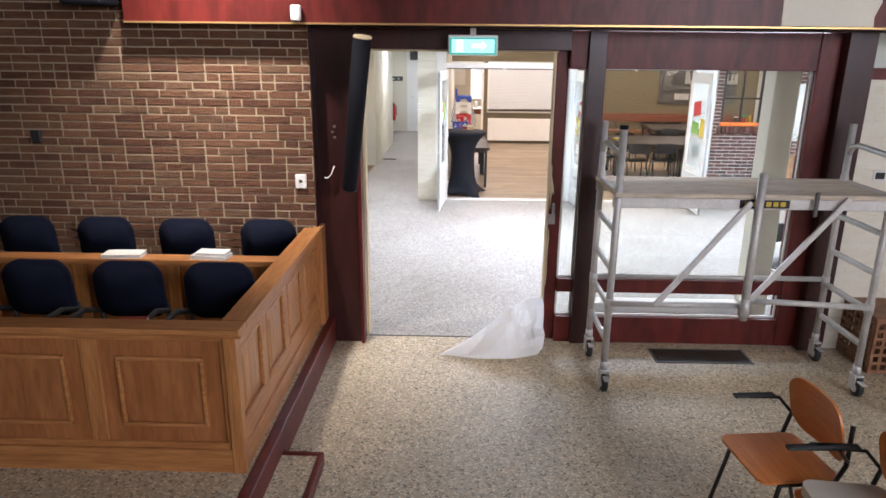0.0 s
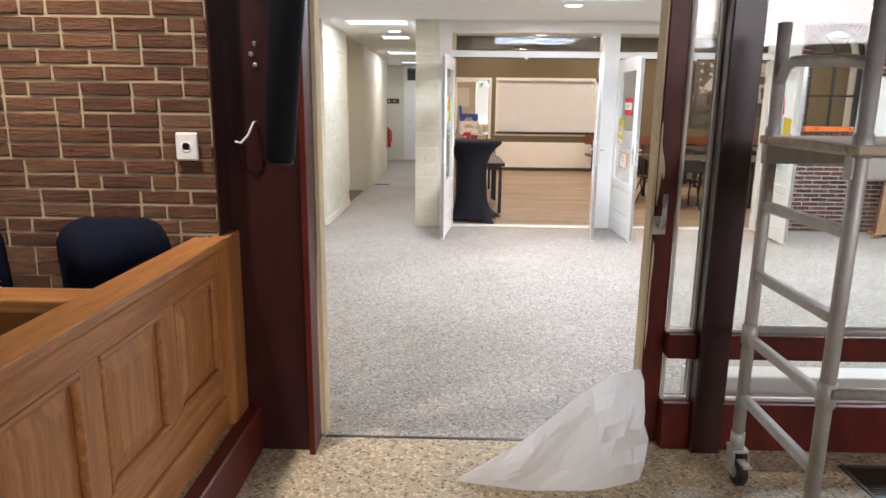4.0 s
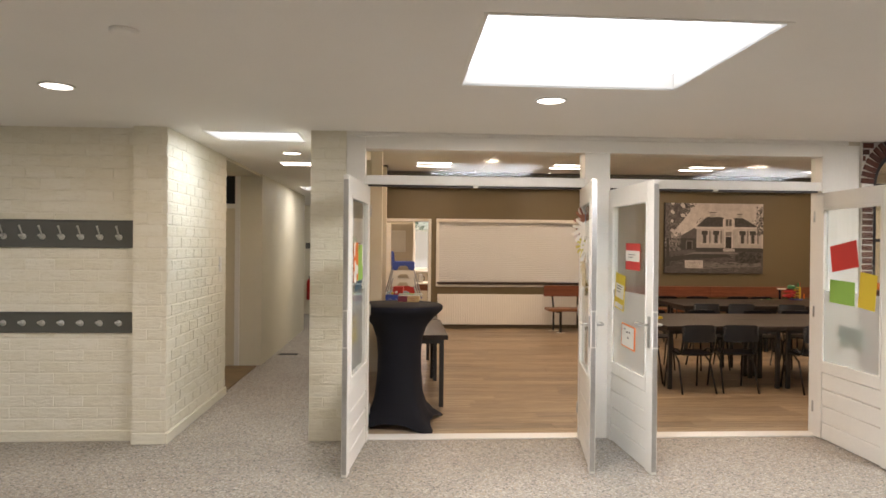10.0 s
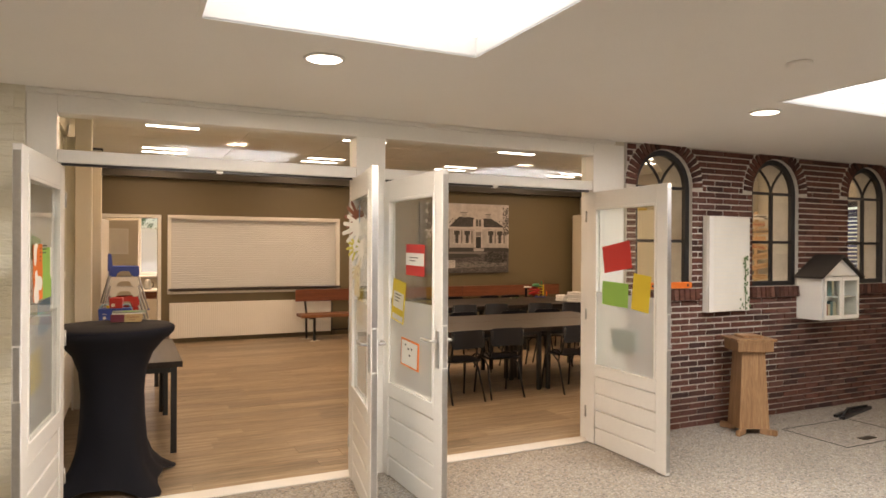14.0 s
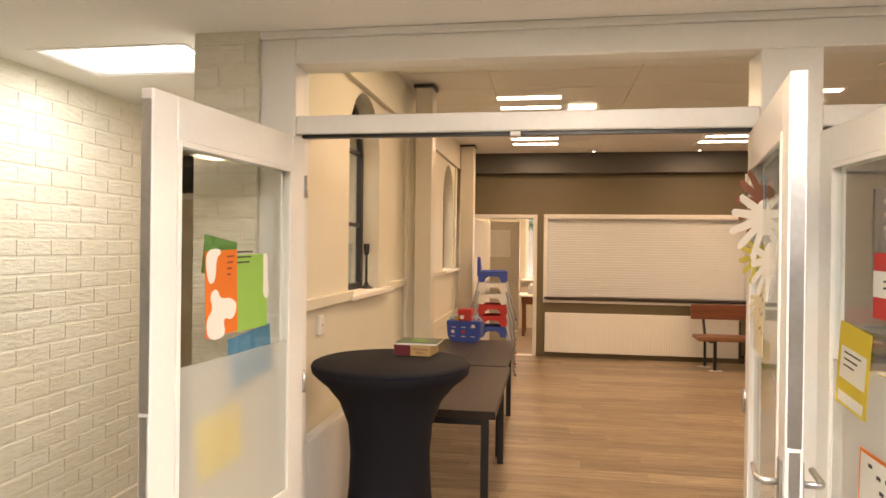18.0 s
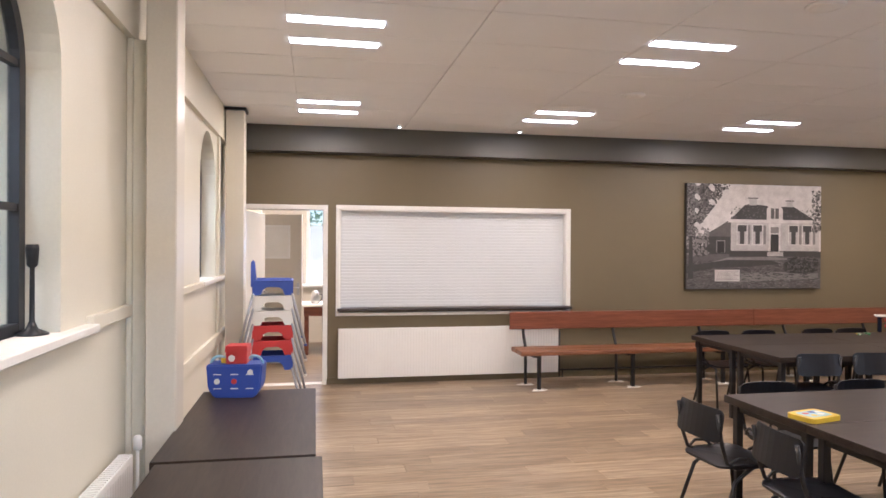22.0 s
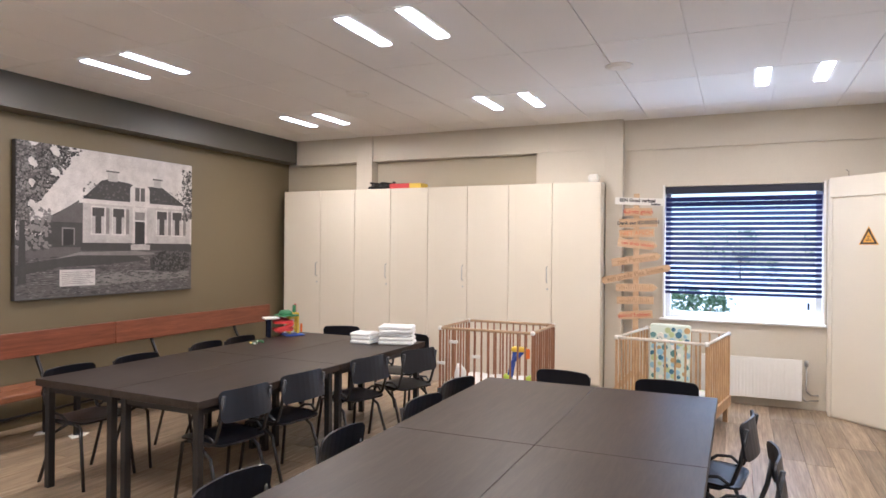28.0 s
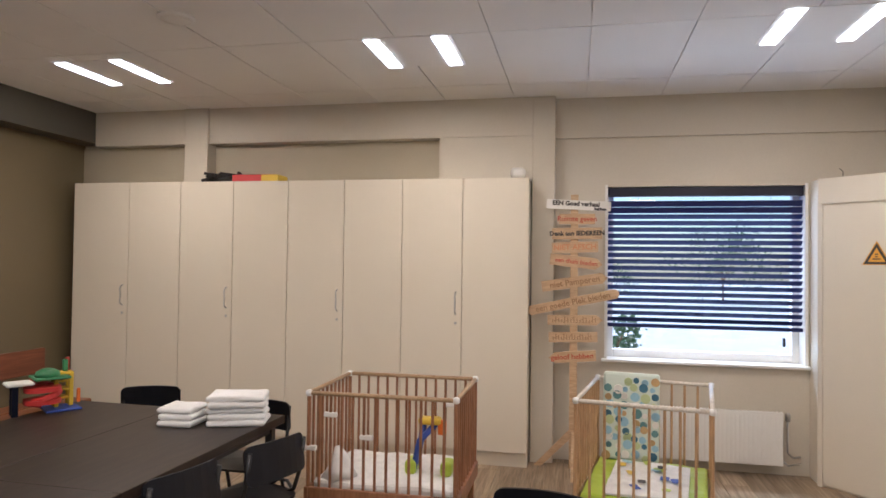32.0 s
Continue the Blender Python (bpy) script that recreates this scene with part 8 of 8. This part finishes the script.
part("crane", box(0.06, 0.09, -0.04, -0.01, 0.217, 0.29, 0.006), TOY_GREEN, tg)
part("pump", box(0.08, 0.1, -0.05, -0.03, 0.217, 0.30, 0.004), TOY_RED, tg)
part("white_deck", box(-0.06, 0.06, 0.16, 0.30, 0.17, 0.19, 0.006), PLASTIC_WHITE, tg)
part("deck_leg", box(-0.05, -0.02, 0.24, 0.27, 0.0, 0.17), NAVY_CLOTH, tg)
part("deck_leg", box(0.0, 0.03, 0.24, 0.27, 0.0, 0.17, 0.005), NAVY_CLOTH, tg)
part("flag", box(0.10, 0.115, -0.12, -0.10, 0.015, 0.10, 0.003), ORANGE, tg)
mtp = thing("toy_mat", "small heap of green and white toy bits on the table edge", "toy", pose(6.22, 16.08, TH))
rng = random.Random(4)
for k in range(7):
    part("toy_bit", box(-0.03, 0.03, -0.012, 0.012, 0, 0.014, 0.004), (TOY_GREEN, PAPER, TOY_GREEN, TOY_YELLOW)[k % 4], mtp, m=pose(rng.uniform(-0.1, 0.1), rng.uniform(-0.03, 0.04), 0.0, 0, 0, rng.uniform(0, 180)))

# playpens
PEN_RED = wood("red_brown_beech", (0.23, 0.098, 0.045), (0.36, 0.175, 0.085), 0.4, (24, 24, 3))
PEN_TOP = wood("pale_brown_rail", (0.34, 0.22, 0.11), (0.46, 0.32, 0.18), 0.4, (4, 24, 24))
PEN_NAT = wood("natural_beech", (0.42, 0.25, 0.11), (0.58, 0.38, 0.20), 0.4, (24, 24, 3))
PEN_RAIL = wood("pale_limed_rail", (0.60, 0.54, 0.45), (0.74, 0.69, 0.60), 0.4, (4, 24, 24))
SHEET = paint("printed_cot_sheet", (0.74, 0.73, 0.70), 0.9, 200, 0.12, 14, 0.2)


def playpen(x0, x1, y0, y1, z1, zb, bar_mat, rail_mat, cap, nx, ny, label, m=None):
    p = thing("playpen", label, "playpen", m)
    for a, c in (((x0, y0), (x1, y0)), ((x1, y0), (x1, y1)), ((x1, y1), (x0, y1)), ((x0, y1), (x0, y0))):
        part("top_rail", tube([(*a, z1), (*c, z1)], 0.0135, 8), rail_mat, p)
    for a in ((x0, y0), (x1, y0), (x1, y1), (x0, y1)):
        part("corner_cap", lathe([(0.010, -0.019), (0.019, -0.013), (0.021, 0.0), (0.019, 0.013), (0.010, 0.019)], 12, *a), cap, p, m=pose(0, 0, z1))
    for i in range(nx + 1):
        x = x0 + (x1 - x0) * i / nx
        for y in (y0, y1):
            part("bar", tube([(x, y, zb), (x, y, z1)], 0.0085 if 0 < i < nx else 0.012, 6), bar_mat, p)
    for i in range(1, ny):
        y = y0 + (y1 - y0) * i / ny
        for x in (x0, x1):
            part("bar", tube([(x, y, zb), (x, y, z1)], 0.0085, 6), bar_mat, p)
    for q in ((x0 - 0.02, x1 + 0.02, y0 - 0.02, y0 + 0.005), (x0 - 0.02, x1 + 0.02, y1 - 0.005, y1 + 0.02), (x0 - 0.02, x0 + 0.005, y0 + 0.005, y1 - 0.005), (x1 - 0.005, x1 + 0.02, y0 + 0.005, y1 - 0.005)):
        part("base_board", box(*q, zb - 0.09, zb + 0.005, 0.004), bar_mat, p)
    part("floor_board", box(x0 + 0.005, x1 - 0.005, y0 + 0.005, y1 - 0.005, zb - 0.06, zb - 0.045), bar_mat, p)
    for x in (x0 + 0.02, x1 - 0.02):
        for y in (y0 + 0.02, y1 - 0.02):
            part("leg", box(x - 0.02, x + 0.02, y - 0.02, y + 0.02, 0, zb - 0.09, 0.004), bar_mat, p)
    return p


pen1 = playpen(7.05, 7.765, 13.765, 14.645, 0.84, 0.29, PEN_RED, PEN_TOP, PLASTIC_WHITE, 10, 13, "red-brown beech playpen with white corner caps and clips")
for x, y, z in ((7.05, 14.3, 0.6), (7.05, 14.52, 0.72), (7.765, 13.95, 0.66), (7.05, 14.645, 0.52)):
    part("clip", box(x - 0.014, x + 0.014, y - 0.05, y + 0.03, z - 0.014, z + 0.014, 0.005), PLASTIC_WHITE, pen1, "white plastic clip")
PEN_AT = pose(7.75, 12.66, 0, 0, 0, -10)
pen2 = playpen(-0.44, 0.44, -0.375, 0.375, 0.81, 0.24, PEN_NAT, PEN_RAIL, PLASTIC_WHITE, 10, 9, "natural beech playpen with pale limed top rails and a green mattress", PEN_AT)


def pad(name, label, category, x0, x1, y0, y1, z0, h, mat, seed, m=None):
    t = thing(name, label, category, m)
    bm = box(x0, x1, y0, y1, z0, z0 + h, h * 0.3, 2)
    bmesh.ops.subdivide_edges(bm, edges=[e for e in bm.edges if e.calc_length() > 0.2], cuts=9, use_grid_fill=True)
    for v in bm.verts:
        if v.co.z > z0 + h * 0.5:
            v.co.z += 0.014 * noise.noise(v.co * 7 + Vector((seed, 0, 0)))
    part("pad", bm, mat, t)
    return t


pad("cot_sheet", "rumpled white printed sheet over the playpen mattress", "sheet", 7.07, 7.745, 13.785, 14.625, 0.245, 0.085, SHEET, 3)
fold = thing("muslin_cloth", "white printed cloth bunched in the playpen corner", "cloth", pose(7.18, 14.5, 0.325))
bm = lathe([(0.11, 0), (0.08, 0.05), (0.05, 0.11), (0.015, 0.18)], 14)
for v in bm.verts:
    v.co += noise.noise_vector(v.co * 16) * 0.022
    v.co.z = max(v.co.z, 0)
part("cloth", bm, SHEET, fold)
gym = thing("toy_activity_arch", "blue, lime and orange plastic activity toy standing in the playpen", "toy", pose(7.35, 13.98, 0.325))
for s in (-1, 1):
    part("leg", tube([(s * 0.03, 0.1, 0.0), (s * 0.02, 0.06, 0.2), (0, 0.0 + 0.04 * s, 0.31)], 0.02, 8), TOY_BLUE, gym)
    part("foot", box(-0.07, 0.07, s * 0.11 - 0.035, s * 0.11 + 0.035, 0, 0.09, 0.025, 3), TOY_LIME, gym)
part("hub", box(-0.04, 0.04, -0.07, 0.07, 0.30, 0.345, 0.018, 3), TOY_YELLOW, gym)
part("flap", box(-0.02, 0.02, -0.1, -0.05, 0.24, 0.33, 0.01, 2), ORANGE, gym)
pad("green_mattress", "lime green mattress in the natural playpen", "mattress", -0.42, 0.42, -0.355, 0.355, 0.195, 0.07, TOY_LIME, 5, PEN_AT)
qlt = pad("play_quilt", "white play quilt with blue and green prints on the mattress", "quilt", -0.40, 0.30, -0.25, 0.22, 0.267, 0.02, SHEET, 8, PEN_AT)
rng = random.Random(6)
for k in range(12):
    part("print", prism(round_rect(rng.uniform(0.04, 0.09), rng.uniform(0.03, 0.06), 0.012, 3), "z", 0, 0.002), (TOY_BLUE, TOY_LIME, LIGHT_BLUE, TOY_YELLOW, INK)[k % 5], qlt, m=pose(rng.uniform(-0.36, 0.26), rng.uniform(-0.21, 0.18), 0.300, 0, 0, rng.uniform(0, 90)))
MINT = paint("mint_oilcloth", (0.62, 0.70, 0.62), 0.5, 100, 0.06, 6, 0.03)
PALE_LIME = paint("pale_lime_print", (0.50, 0.58, 0.30), 0.5, 100, 0.06, 6, 0.0)
TEAL_DOT = paint("teal_print", (0.06, 0.17, 0.26), 0.5, 100, 0.06, 6, 0.0)
cm = thing("changing_pad", "mint changing pad printed with coloured circles, propped in the playpen", "changing pad", PEN_AT @ pose(0.36, 0.14, 0.267, 0, 4, 0))
bm = box(-0.022, 0.022, -0.19, 0.19, 0, 0.60, 0.018, 2)
part("pad", bm, MINT, cm)
rng = random.Random(12)
for k in range(58):
    y, z = -0.15 + 0.06 * (k % 6) + rng.uniform(-0.015, 0.015), 0.04 + 0.056 * (k // 6) + rng.uniform(-0.015, 0.015)
    r = rng.uniform(0.018, 0.034)
    mt = (TEAL_DOT, PALE_LIME, LIGHT_BLUE, PAPER, TEAL, TAN_BOX, LIGHT_BLUE)[k % 7]
    ringed = k % 5 < 3
    bm = lathe([(r, 0), (r, 0.0012), (r * 0.78, 0.0012), (r * 0.76, 0.0)], 14) if ringed else lathe([(r, 0), (r * 0.98, 0.0012)], 14)
    part("print", bm, mt, cm, m=pose(-0.0222 - 0.0002 * (k % 5), y, z, 0, -90, 0))

# wooden signpost with painted boards
PALE_WOOD = wood("raw_pine_board", (0.50, 0.33, 0.18), (0.66, 0.48, 0.29), 0.6, (3, 30, 30))
RED_INK = paint("red_marker", (0.42, 0.07, 0.03), 0.6, 100, 0.05, 6, 0)
BROWN_INK = paint("brown_marker", (0.27, 0.15, 0.06), 0.6, 100, 0.05, 6, 0)
ORANGE_INK = paint("orange_marker", (0.55, 0.24, 0.10), 0.6, 100, 0.05, 6, 0)
sp = thing("signpost", "raw pine signpost with ten hand-lettered boards on splayed feet", "signpost", pose(8.72, 13.13, 0, 0, 0, -90))
part("post", box(-0.03, 0.03, 0.0, 0.022, 0.0, 2.17, 0.003), PALE_WOOD, sp)
for a in (-1, 1):
    part("foot", prism([(a * 0.03, 0.30), (a * 0.03, 0.22), (a * 0.25, 0.0), (a * 0.31, 0.0)], "y", 0.022, 0.045), PALE_WOOD, sp)
part("foot", prism([(-0.02, 0.30), (-0.02, 0.22), (-0.28, 0.0), (-0.34, 0.0)], "x", -0.012, 0.012), PALE_WOOD, sp)
BOARDS = [  # x, z, width, height, tilt, shape, words, size, ink, board
    (0.03, 2.085, 0.50, 0.075, 3.0, "box", ("EEN Goed verhaal", "hebben"), 0.05, INK, PAPER), (0.02, 1.975, 0.28, 0.082, 0.5, "box", ("Ruimte geven",), 0.05, RED_INK, PALE_WOOD),
    (0.02, 1.86, 0.39, 0.09, -1.0, "box", ("Denk aan IEDEREEN",), 0.045, INK, PALE_WOOD), (0.005, 1.75, 0.36, 0.085, -2.0, "box", ("NIET AFSCH",), 0.055, ORANGE_INK, PALE_WOOD),
    (0.015, 1.635, 0.41, 0.09, 6.0, "right", ("een thuis bieden",), 0.045, RED_INK, PALE_WOOD), (0.005, 1.475, 0.52, 0.085, -9.0, "right", ("niet Pamperen",), 0.06, BROWN_INK, PALE_WOOD),
    (-0.01, 1.315, 0.73, 0.075, -12.5, "round", ("een goede Plek bieden",), 0.058, BROWN_INK, PALE_WOOD), (0.01, 1.175, 0.43, 0.08, -1.0, "right", None, 0.05, BROWN_INK, PALE_WOOD),
    (-0.005, 1.04, 0.38, 0.08, -2.0, "box", None, 0.05, BROWN_INK, PALE_WOOD), (-0.01, 0.885, 0.37, 0.085, -5.0, "left", ("geloof hebben",), 0.052, RED_INK, PALE_WOOD)]
for x, z, w, h, tilt, shape, text, size, ink, mt in BOARDS:
    hw, hh = w / 2, h / 2
    outline = {"box": [(-hw, -hh), (hw, -hh), (hw, hh), (-hw, hh)], "right": [(-hw, -hh), (hw - 0.05, -hh), (hw, 0), (hw - 0.05, hh), (-hw, hh)],
               "left": [(-hw + 0.05, -hh), (hw, -hh), (hw, hh), (-hw + 0.05, hh), (-hw, 0)], "round": round_rect(w, h, h * 0.45, 5)}[shape]
    bd = part("board", prism(outline, "y", -0.012, 0.0), mt, sp, m=pose(x, 0.0, z, 0, tilt, 0))
    if text:
        for k, tx in enumerate(text):
            words(tx, size * (0.98 if len(text) > 1 else 1.12) if k == 0 else size * 0.62, ink, bd, pose(-0.02 if k == 0 and len(text) > 1 else 0.0 if k == 0 else 0.17, -0.0125, (0.009 if len(text) > 1 else 0) - 0.034 * k, 90), depth=0.0004, bold=0.0022 if ink is INK else 0.0012)
    else:
        for k in range(15):
            a = -hw * 0.82 + k * w * 0.055
            part("scrawl", box(a, a + 0.006, -0.0128, -0.012, -0.020, 0.006 + 0.011 * ((k * 5) % 3)), ink, bd)
            if k % 3:
                part("scrawl", box(a - 0.012, a, -0.0128, -0.012, -0.020 + 0.011 * (k % 4), -0.015 + 0.011 * (k % 4)), ink, bd)

# shrubs and pale paving outside the windows
HEDGE = paint("hedge_leaf", (0.11, 0.19, 0.075), 0.6, 80, 0.3, 5, 0.1)


def shrub(x, y, z, r, h, n, seed, name="shrub"):
    rng = random.Random(seed)
    s = thing(name, "leafy green shrub outside the window", "shrub", pose(x, y, z), "shrubs outside")
    part("trunk", tube([(0, 0, 0), (0.03, 0.02, h * 0.4), (0, 0, h * 0.7)], [0.05, 0.035, 0.015], 7), LATTICE, s)
    for k in range(4):
        a = k * 1.7 + rng.random()
        part("limb", tube([(0, 0, h * 0.3), (r * 0.25 * math.cos(a), r * 0.25 * math.sin(a), h * 0.5), (r * 0.55 * math.cos(a), r * 0.55 * math.sin(a), h * 0.75)], [0.03, 0.02, 0.008], 6), LATTICE, s)
    clumps = []
    for _ in range(26):
        a, t, q = rng.uniform(0, 6.283), rng.random() ** 0.5, rng.uniform(0.2, 0.95)
        w = r * t * (1.0 - 0.55 * abs(q - 0.5))
        clumps.append((Vector((w * math.cos(a), w * math.sin(a), q * h)), rng.uniform(0.10, 0.24) * r))
    verts, faces = [], []
    for _ in range(n):
        c, w = rng.choice(clumps)
        p = c + Vector((rng.gauss(0, w), rng.gauss(0, w), rng.gauss(0, w * 0.8)))
        p.z = max(p.z, 0.05)
        u = Vector((rng.gauss(0, 1), rng.gauss(0, 1), rng.gauss(0, 1))).normalized()
        w2 = u.orthogonal().normalized()
        k = rng.uniform(0.03, 0.07)
        faces.append(tuple(range(len(verts), len(verts) + 4)))
        verts += [p + u * k, p + w2 * k * 0.5, p - u * k, p - w2 * k * 0.5]
    me = bpy.data.meshes.new("crown")
    me.from_pydata(verts, [], faces)
    bm = bmesh.new()
    bm.from_mesh(me)
    bpy.data.meshes.remove(me)
    part("crown", bm, HEDGE, s)
    return s


shrub(12.6, 12.75, -0.16, 0.5, 1.12, 1100, 1)
shrub(36.0, 6.5, -0.16, 2.4, 3.6, 3600, 2)
shrub(42.0, 12.0, -0.16, 2.0, 3.0, 2800, 5)
shrub(44.0, 21.5, -0.16, 3.4, 4.4, 6000, 3)
shrub(1.2, 26.0, -0.16, 1.6, 5.5, 4000, 4)

# ---- pieces of walls and floors ----
def in_arch(zc):
    out = []
    for a, c in ARCHES:
        r0, m0 = (c - a) / 2, (a + c) / 2
        spring, ring = AZ1 - r0, r0 + 0.125
        if AZ0 - 0.11 < zc < spring:
            out.append((a + 0.004, c - 0.004) if zc > AZ0 else (a - 0.045, c + 0.05))
        elif spring <= zc < spring + ring:
            hw = math.sqrt(ring ** 2 - (zc - spring) ** 2)
            out.append((m0 - hw, m0 + hw))
    return out


lay_bricks(church_brick, "y", 4.742, -1, -4.2, -1.16, 0.0, 2.94, 0.199, 0.0589, 0.0105, 0.010, (BRICK, BRICK_REST), [], lambda a, z: 0.95 < z < 2.6 and a > -3.1, wild=True)
lay_bricks(church_white, "y", 4.90, -1, 2.86, 6.5, 0.0, 2.12, 0.199, 0.0589, 0.009, 0.006, (WHITE_BRICK, WHITE_BRICK), [], lambda a, z: a < 4.0, 0.0015, rough=0.0022, upright=0.6)
lay_bricks(hall_brick, "y", 10.432, -1, 3.87, 9.0, 0.0, 2.5, 0.205, 0.054, 0.0115, 0.012, (BRICK_HALL, BRICK_HALL_REST), [in_arch], lambda a, z: a < 5.65 and 0.25 < z < 2.2)


def plank_floor():
    boards = tagged(thing("floor_room", "warm oak laminate planks laid along the room", "floor", kind="structure"))
    rng = random.Random(3)
    cache = {}
    w, ln = 0.185, 1.27
    y = 10.56
    while y < 17.8:
        x = -0.5 - rng.uniform(0, ln)
        while x < 9.0:
            a, c = max(x, -0.5), min(x + ln, 9.0)
            x += ln
            if c - a < 0.02:
                continue
            key = round(c - a, 3)
            if key not in cache:
                bm = box(-key / 2 + 0.0008, key / 2 - 0.0008, -w / 2 + 0.0008, w / 2 - 0.0008, -0.012, 0.0, 0.0012)
                me = bpy.data.meshes.new("plank")
                bm.to_mesh(me)
                bm.free()
                me.materials.append(PLANK)
                cache[key] = me
            ob = new("plank", cache[key])
            ob.parent = boards
            ob.matrix_basis = pose((a + c) / 2, y + w / 2, 0.004)
        y += w


plank_floor()


def arch_rings():
    """Radial bricks over the arches and a soldier course below the sills."""
    for a, c in ARCHES:
        r0, m0 = (c - a) / 2, (a + c) / 2
        spring = AZ1 - r0
        n = 23
        ln, th = 0.115, math.pi * (r0 + 0.05) / n - 0.010
        bm = box(-th / 2, th / 2, -0.014, 0.002, 0.003, ln, 0.003)
        me = bpy.data.meshes.new("arch_brick")
        bm.to_mesh(me)
        bm.free()
        me.materials.append(BRICK_HALL)
        for k in range(n):
            t = math.pi * (k + 0.5) / n
            ob = new("arch_brick", me)
            ob.parent = hall_brick
            ob.matrix_basis = pose(m0 + r0 * math.cos(t), 10.430, spring + r0 * math.sin(t), 0, 90 - math.degrees(t), 0)
        x = a - 0.04
        while x < c + 0.03:
            ob = new("sill_brick", sill_mesh)
            ob.parent = hall_brick
            ob.matrix_basis = pose(x + 0.03, 10.42, AZ0 - 0.055, -4, 0, 0)
            x += 0.063


bm = box(-0.026, 0.026, -0.03, 0.03, -0.052, 0.052, 0.004)
sill_mesh = bpy.data.meshes.new("sill_brick")
bm.to_mesh(sill_mesh)
bm.free()
sill_mesh.materials.append(BRICK_HALL)
arch_rings()
# white painted brickwork: shallow relief
every = lambda a, z: True
lay_bricks(rack_wall, "y", 10.49, -1, -6.0, -2.1, 0.0, 2.49, 0.225, 0.0905, 0.011, 0.009, (WHITE_BRICK, WHITE_BRICK), [], lambda a, z: a > -4.3, 0.0015, rough=0.0026, upright=0.35)
lay_bricks(corner_pier, "y", 10.39, -1, -2.1, -1.842, 0.0, 2.49, 0.225, 0.0905, 0.011, 0.009, (WHITE_BRICK, WHITE_BRICK), [], every, 0.0015, rough=0.0026, upright=0.35)
lay_bricks(corridor_wall, "x", -1.842, 1, 10.39, 12.13, 0.0, 2.46, 0.225, 0.0905, 0.011, 0.009, (WHITE_BRICK, WHITE_BRICK), [], every, 0.0015, rough=0.0026, upright=0.35)
lay_bricks(pier, "y", 10.42, -1, -0.731, -0.45, 0.0, 2.49, 0.225, 0.0905, 0.011, 0.009, (WHITE_BRICK, WHITE_BRICK), [], every, 0.0015, rough=0.0026, upright=0.35)
